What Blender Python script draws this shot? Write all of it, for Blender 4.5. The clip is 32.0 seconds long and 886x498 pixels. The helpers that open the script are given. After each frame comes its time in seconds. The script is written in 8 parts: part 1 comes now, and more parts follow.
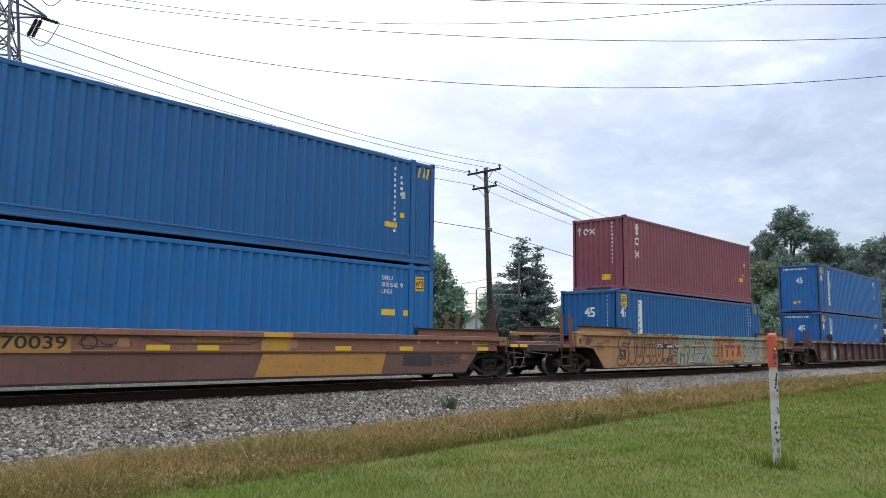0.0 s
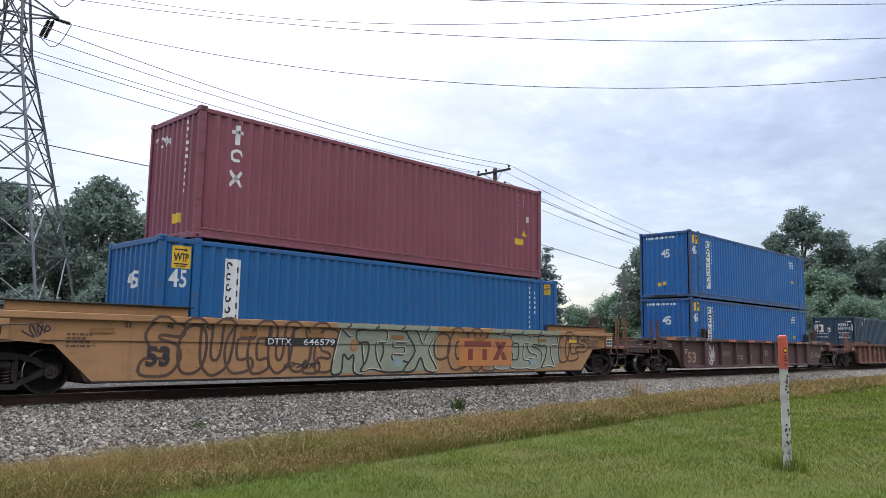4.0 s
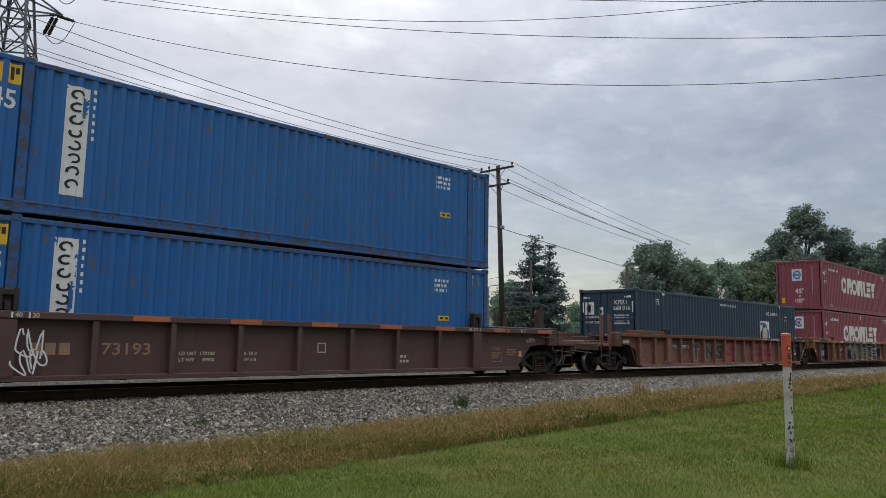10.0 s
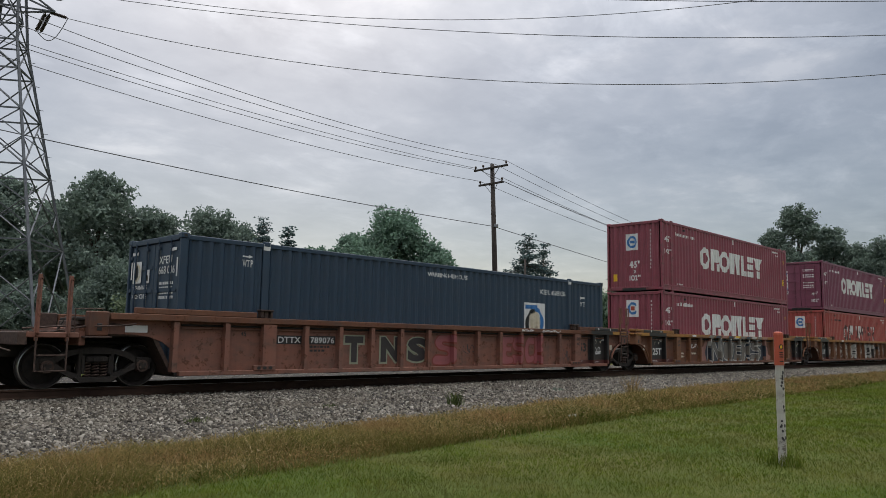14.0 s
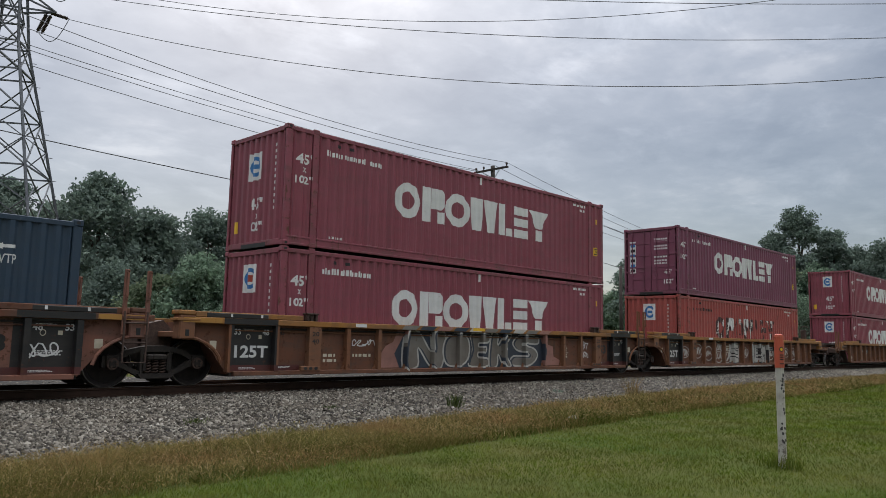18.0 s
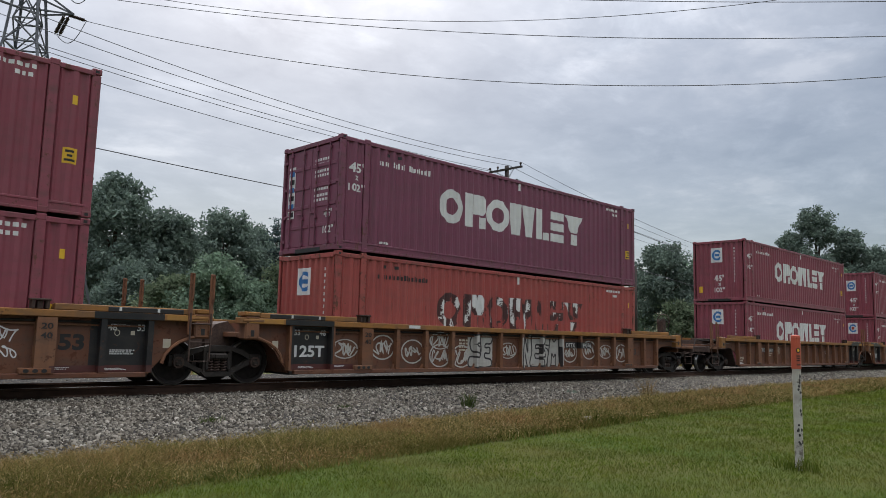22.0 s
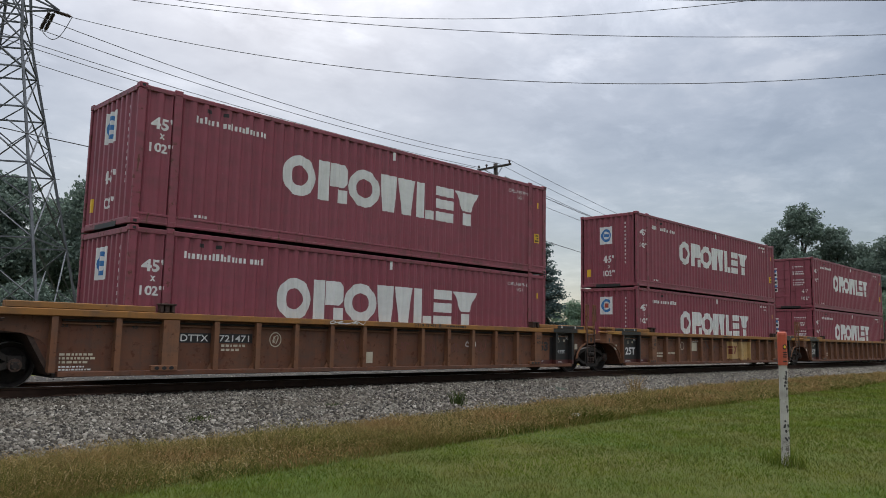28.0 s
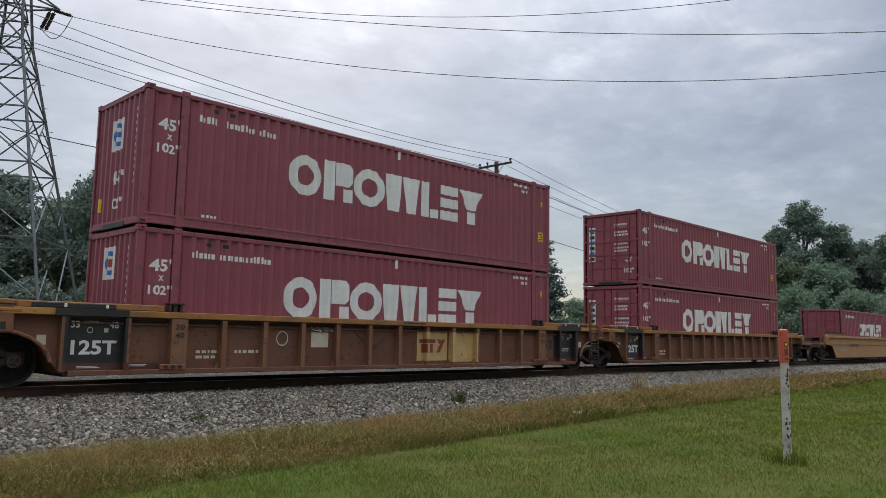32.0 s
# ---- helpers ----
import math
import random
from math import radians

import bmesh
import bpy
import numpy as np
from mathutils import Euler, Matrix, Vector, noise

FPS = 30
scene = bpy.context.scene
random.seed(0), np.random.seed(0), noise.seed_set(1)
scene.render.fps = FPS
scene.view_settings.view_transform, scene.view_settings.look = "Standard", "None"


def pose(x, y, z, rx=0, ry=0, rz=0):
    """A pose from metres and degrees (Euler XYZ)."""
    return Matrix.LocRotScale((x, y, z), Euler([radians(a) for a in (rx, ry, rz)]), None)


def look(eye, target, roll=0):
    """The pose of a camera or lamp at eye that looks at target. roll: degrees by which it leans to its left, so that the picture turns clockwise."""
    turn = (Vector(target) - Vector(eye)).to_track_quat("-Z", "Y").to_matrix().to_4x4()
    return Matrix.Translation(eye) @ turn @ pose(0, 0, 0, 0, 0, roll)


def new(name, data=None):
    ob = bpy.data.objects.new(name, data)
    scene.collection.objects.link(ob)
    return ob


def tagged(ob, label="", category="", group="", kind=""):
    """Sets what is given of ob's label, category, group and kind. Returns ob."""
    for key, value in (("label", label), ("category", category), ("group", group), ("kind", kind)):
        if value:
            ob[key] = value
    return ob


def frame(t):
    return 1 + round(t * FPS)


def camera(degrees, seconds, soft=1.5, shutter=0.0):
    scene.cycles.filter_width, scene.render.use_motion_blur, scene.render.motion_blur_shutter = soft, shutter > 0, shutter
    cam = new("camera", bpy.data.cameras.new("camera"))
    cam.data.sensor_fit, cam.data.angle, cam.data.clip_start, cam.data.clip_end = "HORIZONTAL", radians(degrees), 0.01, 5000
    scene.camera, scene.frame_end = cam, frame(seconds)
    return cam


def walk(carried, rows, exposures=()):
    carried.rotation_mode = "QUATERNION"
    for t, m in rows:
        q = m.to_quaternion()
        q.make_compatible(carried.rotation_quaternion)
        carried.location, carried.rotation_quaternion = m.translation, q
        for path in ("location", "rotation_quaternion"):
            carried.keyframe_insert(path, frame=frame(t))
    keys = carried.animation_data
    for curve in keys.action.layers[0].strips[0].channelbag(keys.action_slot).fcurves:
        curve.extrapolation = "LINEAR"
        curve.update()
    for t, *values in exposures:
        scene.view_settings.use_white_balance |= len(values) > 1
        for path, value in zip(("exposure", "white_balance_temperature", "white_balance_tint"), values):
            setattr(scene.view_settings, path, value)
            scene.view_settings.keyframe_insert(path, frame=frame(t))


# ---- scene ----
from mathutils.geometry import tessellate_polygon

# ---- camera and its way: seconds, heading from +Y towards +X, tilt, lean ----
EYE = Vector((0.0, 0.0, 1.35))


def aim(yaw, tilt, lean):
    a, b = radians(yaw), radians(tilt)
    way = Vector((math.sin(a) * math.cos(b), math.cos(a) * math.cos(b), math.sin(b)))
    return look(EYE, EYE + way, lean)


cam = camera(61.23, 32.0, soft=0.55)
walk(cam, [(t, aim(a, b, c)) for t, a, b, c in (
    (0, 46.15, 7.14, 0.72), (0.5, 46.20, 7.19, 0.86), (1, 46.30, 7.21, 0.91),
    (1.5, 45.96, 7.26, 0.98), (2, 45.91, 7.33, 0.95), (2.5, 45.74, 7.28, 0.96),
    (3, 45.76, 7.23, 0.98), (3.5, 45.50, 7.21, 0.97), (5.5, 45.43, 7.10, 0.93),
    (6, 45.48, 7.08, 0.89), (6.5, 45.29, 7.03, 0.90), (7, 45.21, 7.08, 0.92),
    (7.5, 44.90, 7.15, 0.93), (8, 44.91, 7.13, 0.84), (8.5, 45.12, 7.09, 0.87),
    (9, 45.31, 7.03, 0.89), (9.5, 45.39, 7.01, 0.96), (10, 45.22, 6.95, 1.02),
    (10.5, 45.03, 6.92, 1.13), (11, 45.03, 6.87, 1.17), (11.5, 45.54, 6.90, 1.23),
    (12, 45.78, 6.93, 1.18), (12.5, 45.80, 6.96, 1.12), (13, 45.76, 6.97, 1.09),
    (13.5, 45.70, 6.92, 1.06), (14, 45.69, 6.84, 1.08), (14.5, 45.50, 6.82, 1.22),
    (16.5, 45.66, 7.01, 1.26), (17, 45.52, 7.03, 1.28), (17.5, 45.47, 6.99, 1.31),
    (18, 45.66, 6.96, 1.22), (18.5, 45.84, 6.94, 1.22), (19, 45.91, 6.98, 1.24),
    (19.5, 46.05, 7.04, 1.19), (20, 45.98, 7.03, 1.17), (20.5, 45.76, 7.03, 1.15),
    (21, 45.38, 6.98, 1.20), (21.5, 44.95, 6.99, 1.31), (22, 44.59, 6.93, 1.38),
    (22.5, 44.71, 6.85, 1.40), (23, 44.89, 6.82, 1.39), (23.5, 44.94, 6.79, 1.37),
    (24, 45.03, 6.74, 1.34), (24.5, 45.04, 6.69, 1.28), (25, 45.14, 6.73, 1.23),
    (25.5, 45.32, 6.75, 1.20), (27.5, 45.42, 6.75, 1.15), (28, 45.45, 6.77, 1.22),
    (28.5, 45.51, 6.81, 1.24), (29, 45.54, 6.82, 1.25), (29.5, 45.69, 6.90, 1.09),
    (30, 45.82, 6.86, 0.90), (30.5, 45.90, 6.76, 0.84), (31, 45.91, 6.69, 0.85),
    (31.5, 45.64, 6.67, 1.02), (32, 45.37, 6.64, 1.08),
)],
     exposures=[(0, 1.32, 6150, 15), (7.0, 1.24, 6150, 15), (7.6, 0.5, 6500, 11), (9.0, 0.58, 6500, 11), (12.0, 0.64, 6500, 11), (13.5, 0.52, 6650, 11), (17.0, 0.5, 6600, 11), (19.0, 0.64, 6450, 11), (32, 0.65, 6450, 11)])

# ---- world and sun: overcast, brighter towards the hidden sun ----
SUN_AZ, SUN_EL = 32.0, 40.0
world = bpy.data.worlds.new("overcast_sky")
scene.world = world
world.use_nodes = True


class Nodes:
    """Short hand for building node trees."""

    def __init__(self, tree):
        self.tree = tree
        tree.nodes.clear()

    def add(self, kind, operation="", ins=None):
        n = self.tree.nodes.new(kind)
        if operation:
            n.operation = operation
        for name, value in (ins or {}).items():
            self.put(n, name, value)
        return n

    def put(self, n, name, value):
        sock = n.inputs[name]
        if isinstance(value, bpy.types.NodeSocket):
            self.tree.links.new(value, sock)
        elif isinstance(value, (tuple, list)) and len(value) == 3 and sock.type == "RGBA":
            sock.default_value = (*value, 1)
        else:
            sock.default_value = value

    def math(self, op, a, b=0.0, clamp=False):
        n = self.add("ShaderNodeMath", op)
        n.use_clamp = clamp
        self.put(n, 0, a), self.put(n, 1, b)
        return n.outputs[0]

    def ramp(self, fac, stops):
        n = self.add("ShaderNodeValToRGB")
        el = n.color_ramp.elements
        while len(el) < len(stops):
            el.new(0.5)
        for e, (p, c) in zip(el, stops):
            e.position = p
            e.color = (*c, 1) if isinstance(c, tuple) else (c, c, c, 1)
        self.put(n, 0, fac)
        return n.outputs[0]

    def noise(self, vec, scale, detail=4.0, rough=0.55, distort=0.0):
        n = self.add("ShaderNodeTexNoise", ins={"Scale": scale, "Detail": detail, "Roughness": rough, "Distortion": distort})
        if vec is not None:
            self.put(n, "Vector", vec)
        return n.outputs[0]

    def mix(self, fac, a, b, blend="MIX"):
        n = self.add("ShaderNodeMix")
        n.data_type, n.blend_type = "RGBA", blend
        self.put(n, 0, fac), self.put(n, 6, a), self.put(n, 7, b)
        return n.outputs[2]

    def mapping(self, vec, scale=(1, 1, 1), loc=(0, 0, 0), rot=(0, 0, 0)):
        n = self.add("ShaderNodeMapping", ins={"Scale": scale, "Location": loc, "Rotation": rot})
        self.put(n, "Vector", vec)
        return n.outputs[0]


def build_world():
    n = Nodes(world.node_tree)
    way = n.add("ShaderNodeTexCoord").outputs["Generated"]
    sep = n.add("ShaderNodeSeparateXYZ", ins={0: way})
    up = n.math("MAXIMUM", sep.outputs[2], 0.0)
    flat = n.math("ADD", up, 0.16)
    comb = n.add("ShaderNodeCombineXYZ", ins={0: n.math("DIVIDE", sep.outputs[0], flat), 1: n.math("DIVIDE", sep.outputs[1], flat), 2: 0.0})
    big = n.noise(n.mapping(comb.outputs[0], (1, 1, 1), (2.4, 0.7, 0)), 1.7, 8.0, 0.55, 0.3)
    fine = n.noise(n.mapping(comb.outputs[0], (1, 1, 1), (7.3, 2.1, 0)), 5.0, 6.0, 0.6, 0.2)
    cloud = n.math("ADD", n.math("MULTIPLY", big, 0.58), n.math("MULTIPLY", fine, 0.42))
    tone = n.ramp(cloud, [(0.38, (0.205, 0.212, 0.222)), (0.46, (0.252, 0.260, 0.270)), (0.53, (0.292, 0.300, 0.310)), (0.59, (0.350, 0.354, 0.360)), (0.65, (0.46, 0.458, 0.455))])
    # the overcast dome's unseen zenith is boosted far above the horizon to light the ground
    dome = n.math("ADD", n.math("ADD", n.math("MULTIPLY", n.math("POWER", up, 3.0), 11.2), n.math("MULTIPLY", up, 0.05)), 0.46)
    a, e = radians(SUN_AZ), radians(SUN_EL)
    sun_way = (math.sin(a) * math.cos(e), math.cos(a) * math.cos(e), math.sin(e))
    dot = n.add("ShaderNodeVectorMath", operation="DOT_PRODUCT", ins={0: way, 1: sun_way})
    glow = n.math("MULTIPLY", n.math("POWER", n.math("MAXIMUM", dot.outputs["Value"], 0.0), 14.0), 0.55)
    # thin places between the clouds let more light through
    thin = n.ramp(n.noise(n.mapping(comb.outputs[0], (1, 1.25, 1), (1.3, 5.1, 0)), 2.7, 8.0, 0.62, 0.35), [(0.52, 0.0), (0.70, 1.0)])
    level = n.math("MULTIPLY", n.math("ADD", dome, glow), n.math("ADD", n.math("MULTIPLY", thin, 0.42), 0.98))
    lit = n.add("ShaderNodeVectorMath", operation="SCALE", ins={0: tone, "Scale": level})
    clouds = n.add("ShaderNodeBackground", ins={"Color": lit.outputs[0], "Strength": 0.675})
    sky = n.add("ShaderNodeTexSky")
    sky.sky_type, sky.sun_disc, sky.sun_elevation, sky.sun_rotation = "NISHITA", False, e, a
    clear = n.add("ShaderNodeBackground", ins={"Color": sky.outputs[0], "Strength": 0.03})
    both = n.add("ShaderNodeAddShader")
    n.put(both, 0, clouds.outputs[0]), n.put(both, 1, clear.outputs[0])
    out = n.add("ShaderNodeOutputWorld")
    n.put(out, "Surface", both.outputs[0])


build_world()
sun_data = bpy.data.lights.new("sun", "SUN")
sun_data.energy, sun_data.angle, sun_data.color = 0.7, radians(25), (1.0, 0.96, 0.9)
sun = new("sun", sun_data)
_a, _e = radians(SUN_AZ), radians(SUN_EL)
sun.matrix_world = look((0, 0, 60), Vector((0, 0, 60)) - Vector((math.sin(_a) * math.cos(_e), math.cos(_a) * math.cos(_e), math.sin(_e))))


# ---- materials ----
def material(name):
    m = bpy.data.materials.new(name)
    m.use_nodes = True
    return m, Nodes(m.node_tree)


def finish(n, color, rough=0.6, metal=0.0, height=None, bump=0.3, dist=0.02, spec=0.2):
    b = n.add("ShaderNodeBsdfPrincipled", ins={"Base Color": color, "Roughness": rough, "Metallic": metal, "Specular IOR Level": spec})
    if height is not None:
        bp = n.add("ShaderNodeBump", ins={"Strength": bump, "Distance": dist, "Height": height})
        n.put(b, "Normal", bp.outputs[0])
    out = n.add("ShaderNodeOutputMaterial")
    n.put(out, "Surface", b.outputs[0])


def paint(name, base, faded, rust=(0.09, 0.035, 0.018), wear=0.62, streak=0.35, dirt=0.3, rough=0.44, metal=0.0, chip=0.0, spec=0.4):
    """Weathered paint on steel: fading in patches, rain streaks, rust specks and road dirt."""
    m, n = material(name)
    co = n.add("ShaderNodeTexCoord").outputs["Object"]
    info = n.add("ShaderNodeObjectInfo")
    shift = n.add("ShaderNodeVectorMath", operation="ADD", ins={0: co})
    n.put(shift, 1, n.add("ShaderNodeCombineXYZ", ins={0: n.math("MULTIPLY", info.outputs["Random"], 40.0)}).outputs[0])
    co = shift.outputs[0]
    patch = n.ramp(n.noise(co, 0.55, 5, 0.6), [(0.35, 0.0), (0.7, 1.0)])
    c = n.mix(patch, base, faded)
    run = n.ramp(n.noise(n.mapping(co, (5.5, 5.5, 0.35)), 1.0, 5, 0.65), [(0.5, 0.0), (0.78, 1.0)])
    c = n.mix(n.math("MULTIPLY", run, streak), c, tuple(0.45 * v + 0.02 for v in base))
    speck = n.ramp(n.noise(co, 7.0, 8, 0.7), [(wear, 0.0), (wear + 0.05, 1.0)])
    c = n.mix(n.math("MULTIPLY", speck, 0.8), c, rust)
    scuff = n.ramp(n.noise(n.mapping(co, (22, 22, 0.7), (5, 2, 3)), 1.0, 6, 0.7), [(0.66, 0.0), (0.74, 1.0)])
    c = n.mix(n.math("MULTIPLY", scuff, 0.3), c, tuple(0.75 * v + 0.09 for v in faded))
    grime = n.ramp(n.noise(n.mapping(co, (1, 1, 2.5), (3, 9, 1)), 1.7, 6, 0.65), [(0.45, 0.0), (0.75, 1.0)])
    c = n.mix(n.math("MULTIPLY", grime, dirt), c, (0.072, 0.054, 0.044))
    if chip:
        # upright chips where the paint has flaked down to rust
        flake = n.ramp(n.noise(n.mapping(co, (6.5, 6.5, 1.5), (1, 4, 7)), 1.0, 7, 0.68), [(0.655 - 0.11 * max(0.0, chip - 0.5), 0.0), (0.685 - 0.11 * max(0.0, chip - 0.5), 1.0)])
        c = n.mix(n.math("MULTIPLY", flake, chip), c, rust)
        bare = n.ramp(n.noise(n.mapping(co, (14, 14, 5), (2, 8, 5)), 1.0, 5, 0.7), [(0.70, 0.0), (0.72, 1.0)])
        c = n.mix(n.math("MULTIPLY", bare, 0.5 * chip), c, (0.34, 0.33, 0.31))
    fine = n.noise(co, 38, 4, 0.6)
    r = n.math("ADD", n.math("MULTIPLY", fine, 0.2), n.math("ADD", n.math("MULTIPLY", speck, 0.2), rough - 0.1), True)
    finish(n, c, r, metal, fine, 0.12, 0.01, spec)
    return m


def plain(name, base, other, scale=6.0, rough=0.7, metal=0.0, bump=0.3, fine=60.0, spec=0.3):
    """A rough natural or metal surface with variation at two scales."""
    m, n = material(name)
    co = n.add("ShaderNodeTexCoord").outputs["Object"]
    a = n.noise(co, scale, 5, 0.6)
    b = n.noise(co, fine, 4, 0.6)
    f = n.math("ADD", n.math("MULTIPLY", a, 0.65), n.math("MULTIPLY", b, 0.35))
    c = n.mix(n.ramp(f, [(0.36, 0.0), (0.64, 1.0)]), base, other)
    finish(n, c, n.math("ADD", n.math("MULTIPLY", b, 0.2), rough - 0.1, True), metal, f, bump, 0.02, spec)
    return m


def pieces(name, stops, rough=0.85, patches=None, spec=0.2, translucent=0.0):
    """For many small loose pieces: a colour picked for each piece, shifted by soft patches over the ground."""
    m, n = material(name)
    rnd = n.add("ShaderNodeNewGeometry").outputs["Random Per Island"]
    c = n.ramp(rnd, stops)
    co = n.add("ShaderNodeTexCoord").outputs["Object"]
    for scale, tint, amount in patches or ():
        f = n.ramp(n.noise(n.mapping(co, (1, 1, 1), (scale, 2 * scale, 0)), scale, 4, 0.6), [(0.42, 0.0), (0.64, 1.0)])
        c = n.mix(n.math("MULTIPLY", f, amount), c, tint)
    if translucent:
        d = n.add("ShaderNodeBsdfDiffuse", ins={"Color": c})
        t = n.add("ShaderNodeBsdfTranslucent", ins={"Color": c})
        mx = n.add("ShaderNodeMixShader", ins={0: translucent})
        n.put(mx, 1, d.outputs[0]), n.put(mx, 2, t.outputs[0])
        out = n.add("ShaderNodeOutputMaterial")
        n.put(out, "Surface", mx.outputs[0])
    else:
        finish(n, c, rough, 0.0, n.noise(co, 70, 3, 0.6), 0.3, 0.01, spec)
    return m


BLUE_DEEP = paint("blue_container_paint", (0.004, 0.082, 0.235), (0.008, 0.096, 0.255), wear=0.67, streak=0.35, dirt=0.16, chip=0.2)
BLUE_BRIGHT = paint("bright_blue_container_paint", (0.004, 0.106, 0.302), (0.008, 0.122, 0.324), wear=0.65, streak=0.4, dirt=0.2, chip=0.3)
BLUE_SEA = paint("worn_blue_container_paint", (0.008, 0.098, 0.306), (0.018, 0.122, 0.325), rust=(0.130, 0.091, 0.063), wear=0.63, streak=0.4, dirt=0.22, chip=0.85)
TEX_RED = paint("plum_container_paint", (0.185, 0.046, 0.064), (0.215, 0.062, 0.080), wear=0.67, streak=0.35, dirt=0.18, chip=0.3)
NAVY = paint("navy_container_paint", (0.019, 0.039, 0.066), (0.026, 0.048, 0.076), wear=0.7, streak=0.25, dirt=0.15)
MAROON = paint("maroon_container_paint", (0.216, 0.048, 0.066), (0.240, 0.063, 0.083), wear=0.66, streak=0.5, dirt=0.25, chip=0.35)
PURPLE = paint("faded_purple_container_paint", (0.168, 0.045, 0.078), (0.190, 0.056, 0.092), wear=0.67, streak=0.5, dirt=0.25, chip=0.35)
SCARLET = paint("faded_red_container_paint", (0.31, 0.058, 0.050), (0.335, 0.080, 0.066), wear=0.64, streak=0.45, dirt=0.25, chip=0.6)
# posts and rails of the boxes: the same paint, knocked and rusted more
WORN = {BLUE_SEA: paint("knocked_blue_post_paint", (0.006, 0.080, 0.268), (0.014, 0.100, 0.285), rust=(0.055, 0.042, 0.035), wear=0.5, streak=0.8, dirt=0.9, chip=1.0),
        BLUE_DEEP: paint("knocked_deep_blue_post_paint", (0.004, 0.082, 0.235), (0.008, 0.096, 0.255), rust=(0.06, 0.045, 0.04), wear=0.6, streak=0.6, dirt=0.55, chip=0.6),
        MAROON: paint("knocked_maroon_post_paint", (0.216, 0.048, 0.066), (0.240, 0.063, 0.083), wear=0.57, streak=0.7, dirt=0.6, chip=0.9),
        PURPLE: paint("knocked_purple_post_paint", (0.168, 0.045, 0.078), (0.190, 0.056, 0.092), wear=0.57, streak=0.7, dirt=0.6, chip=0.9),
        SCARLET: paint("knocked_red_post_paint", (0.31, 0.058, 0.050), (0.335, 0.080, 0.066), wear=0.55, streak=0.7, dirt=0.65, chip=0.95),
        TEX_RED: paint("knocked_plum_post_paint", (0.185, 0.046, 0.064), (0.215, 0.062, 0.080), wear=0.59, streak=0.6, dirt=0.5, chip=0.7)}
CAR_ORANGE = paint("weathered_orange_car_paint", (0.121, 0.046, 0.025), (0.161, 0.073, 0.041), wear=0.57, streak=0.75, dirt=0.7, rough=0.7, chip=0.4, spec=0.3)
# same car paint; the lighter tone stands in for light on the outstanding ribs
CAR_RIB = paint("lit_orange_rib_paint", (0.173, 0.070, 0.033), (0.203, 0.099, 0.053), wear=0.58, streak=0.6, dirt=0.5, rough=0.7, chip=0.4, spec=0.3)
CAR_RUST = paint("rusty_orange_car_paint", (0.205, 0.082, 0.053), (0.195, 0.092, 0.065), wear=0.57, streak=0.65, dirt=0.7, rough=0.75)
CAR_YELLOW = paint("golden_car_paint", (0.30, 0.130, 0.026), (0.26, 0.120, 0.036), wear=0.62, streak=0.65, dirt=0.7, rough=0.7)
CAR_BROWN = paint("oxide_brown_car_paint", (0.074, 0.033, 0.031), (0.093, 0.047, 0.042), wear=0.62, streak=0.65, dirt=0.7, rough=0.7)
CAR_TAN = paint("graffiti_orange_car_paint", (0.330, 0.165, 0.062), (0.345, 0.192, 0.086), wear=0.62, streak=0.45, dirt=0.3, rough=0.7)
CAR_BLACK = paint("black_panel_paint", (0.014, 0.014, 0.015), (0.022, 0.021, 0.02), wear=0.62, streak=0.3, dirt=0.35)
STEEL_DARK = plain("grimy_cast_steel", (0.016, 0.014, 0.013), (0.046, 0.037, 0.030), 5, 0.75, 0.1, 0.4)
WHEEL_STEEL = plain("brown_wheel_steel", (0.016, 0.013, 0.012), (0.034, 0.027, 0.023), 8, 0.7, 0.2, 0.3)
TREAD = plain("polished_wheel_tread", (0.35, 0.34, 0.33), (0.45, 0.44, 0.42), 20, 0.3, 0.95, 0.1)
CASTING = plain("worn_casting_steel", (0.045, 0.03, 0.026), (0.10, 0.065, 0.05), 14, 0.75, 0.2, 0.4)
GALV = plain("galvanised_steel", (0.20, 0.21, 0.22), (0.28, 0.29, 0.30), 9, 0.5, 0.6, 0.2)
TOWER_STEEL = plain("dull_tower_steel", (0.078, 0.084, 0.094), (0.138, 0.146, 0.158), 3, 0.6, 0.3, 0.2)
WHITE = paint("white_lettering", (0.66, 0.66, 0.64), (0.56, 0.56, 0.54), rust=(0.2, 0.08, 0.06), wear=0.66, streak=0.15, dirt=0.12)
CREAM = paint("cream_lettering", (0.55, 0.50, 0.38), (0.45, 0.40, 0.30), wear=0.62, streak=0.3, dirt=0.3)
ORANGE_MARK = paint("faded_orange_marking", (0.42, 0.12, 0.04), (0.34, 0.12, 0.06), wear=0.62, streak=0.3, dirt=0.3)
YELLOW = paint("yellow_label", (0.70, 0.42, 0.02), (0.62, 0.38, 0.03), wear=0.66, streak=0.15, dirt=0.15)
BLACK = paint("black_lettering", (0.012, 0.012, 0.012), (0.02, 0.02, 0.02), wear=0.7, streak=0.1, dirt=0.2)
RED_MARK = paint("red_marking", (0.36, 0.05, 0.025), (0.32, 0.06, 0.035), wear=0.66, streak=0.2, dirt=0.2)
LABEL_BLUE = paint("label_blue", (0.03, 0.14, 0.36), (0.04, 0.17, 0.38), wear=0.7, streak=0.1, dirt=0.1)
SPRAY_PALE = paint("pale_spray_paint", (0.274, 0.288, 0.195), (0.220, 0.236, 0.176), wear=0.66, streak=0.3, dirt=0.3)
SPRAY_PINK = paint("dull_pink_spray_paint", (0.30, 0.085, 0.095), (0.27, 0.088, 0.090), wear=0.66, streak=0.3, dirt=0.35)
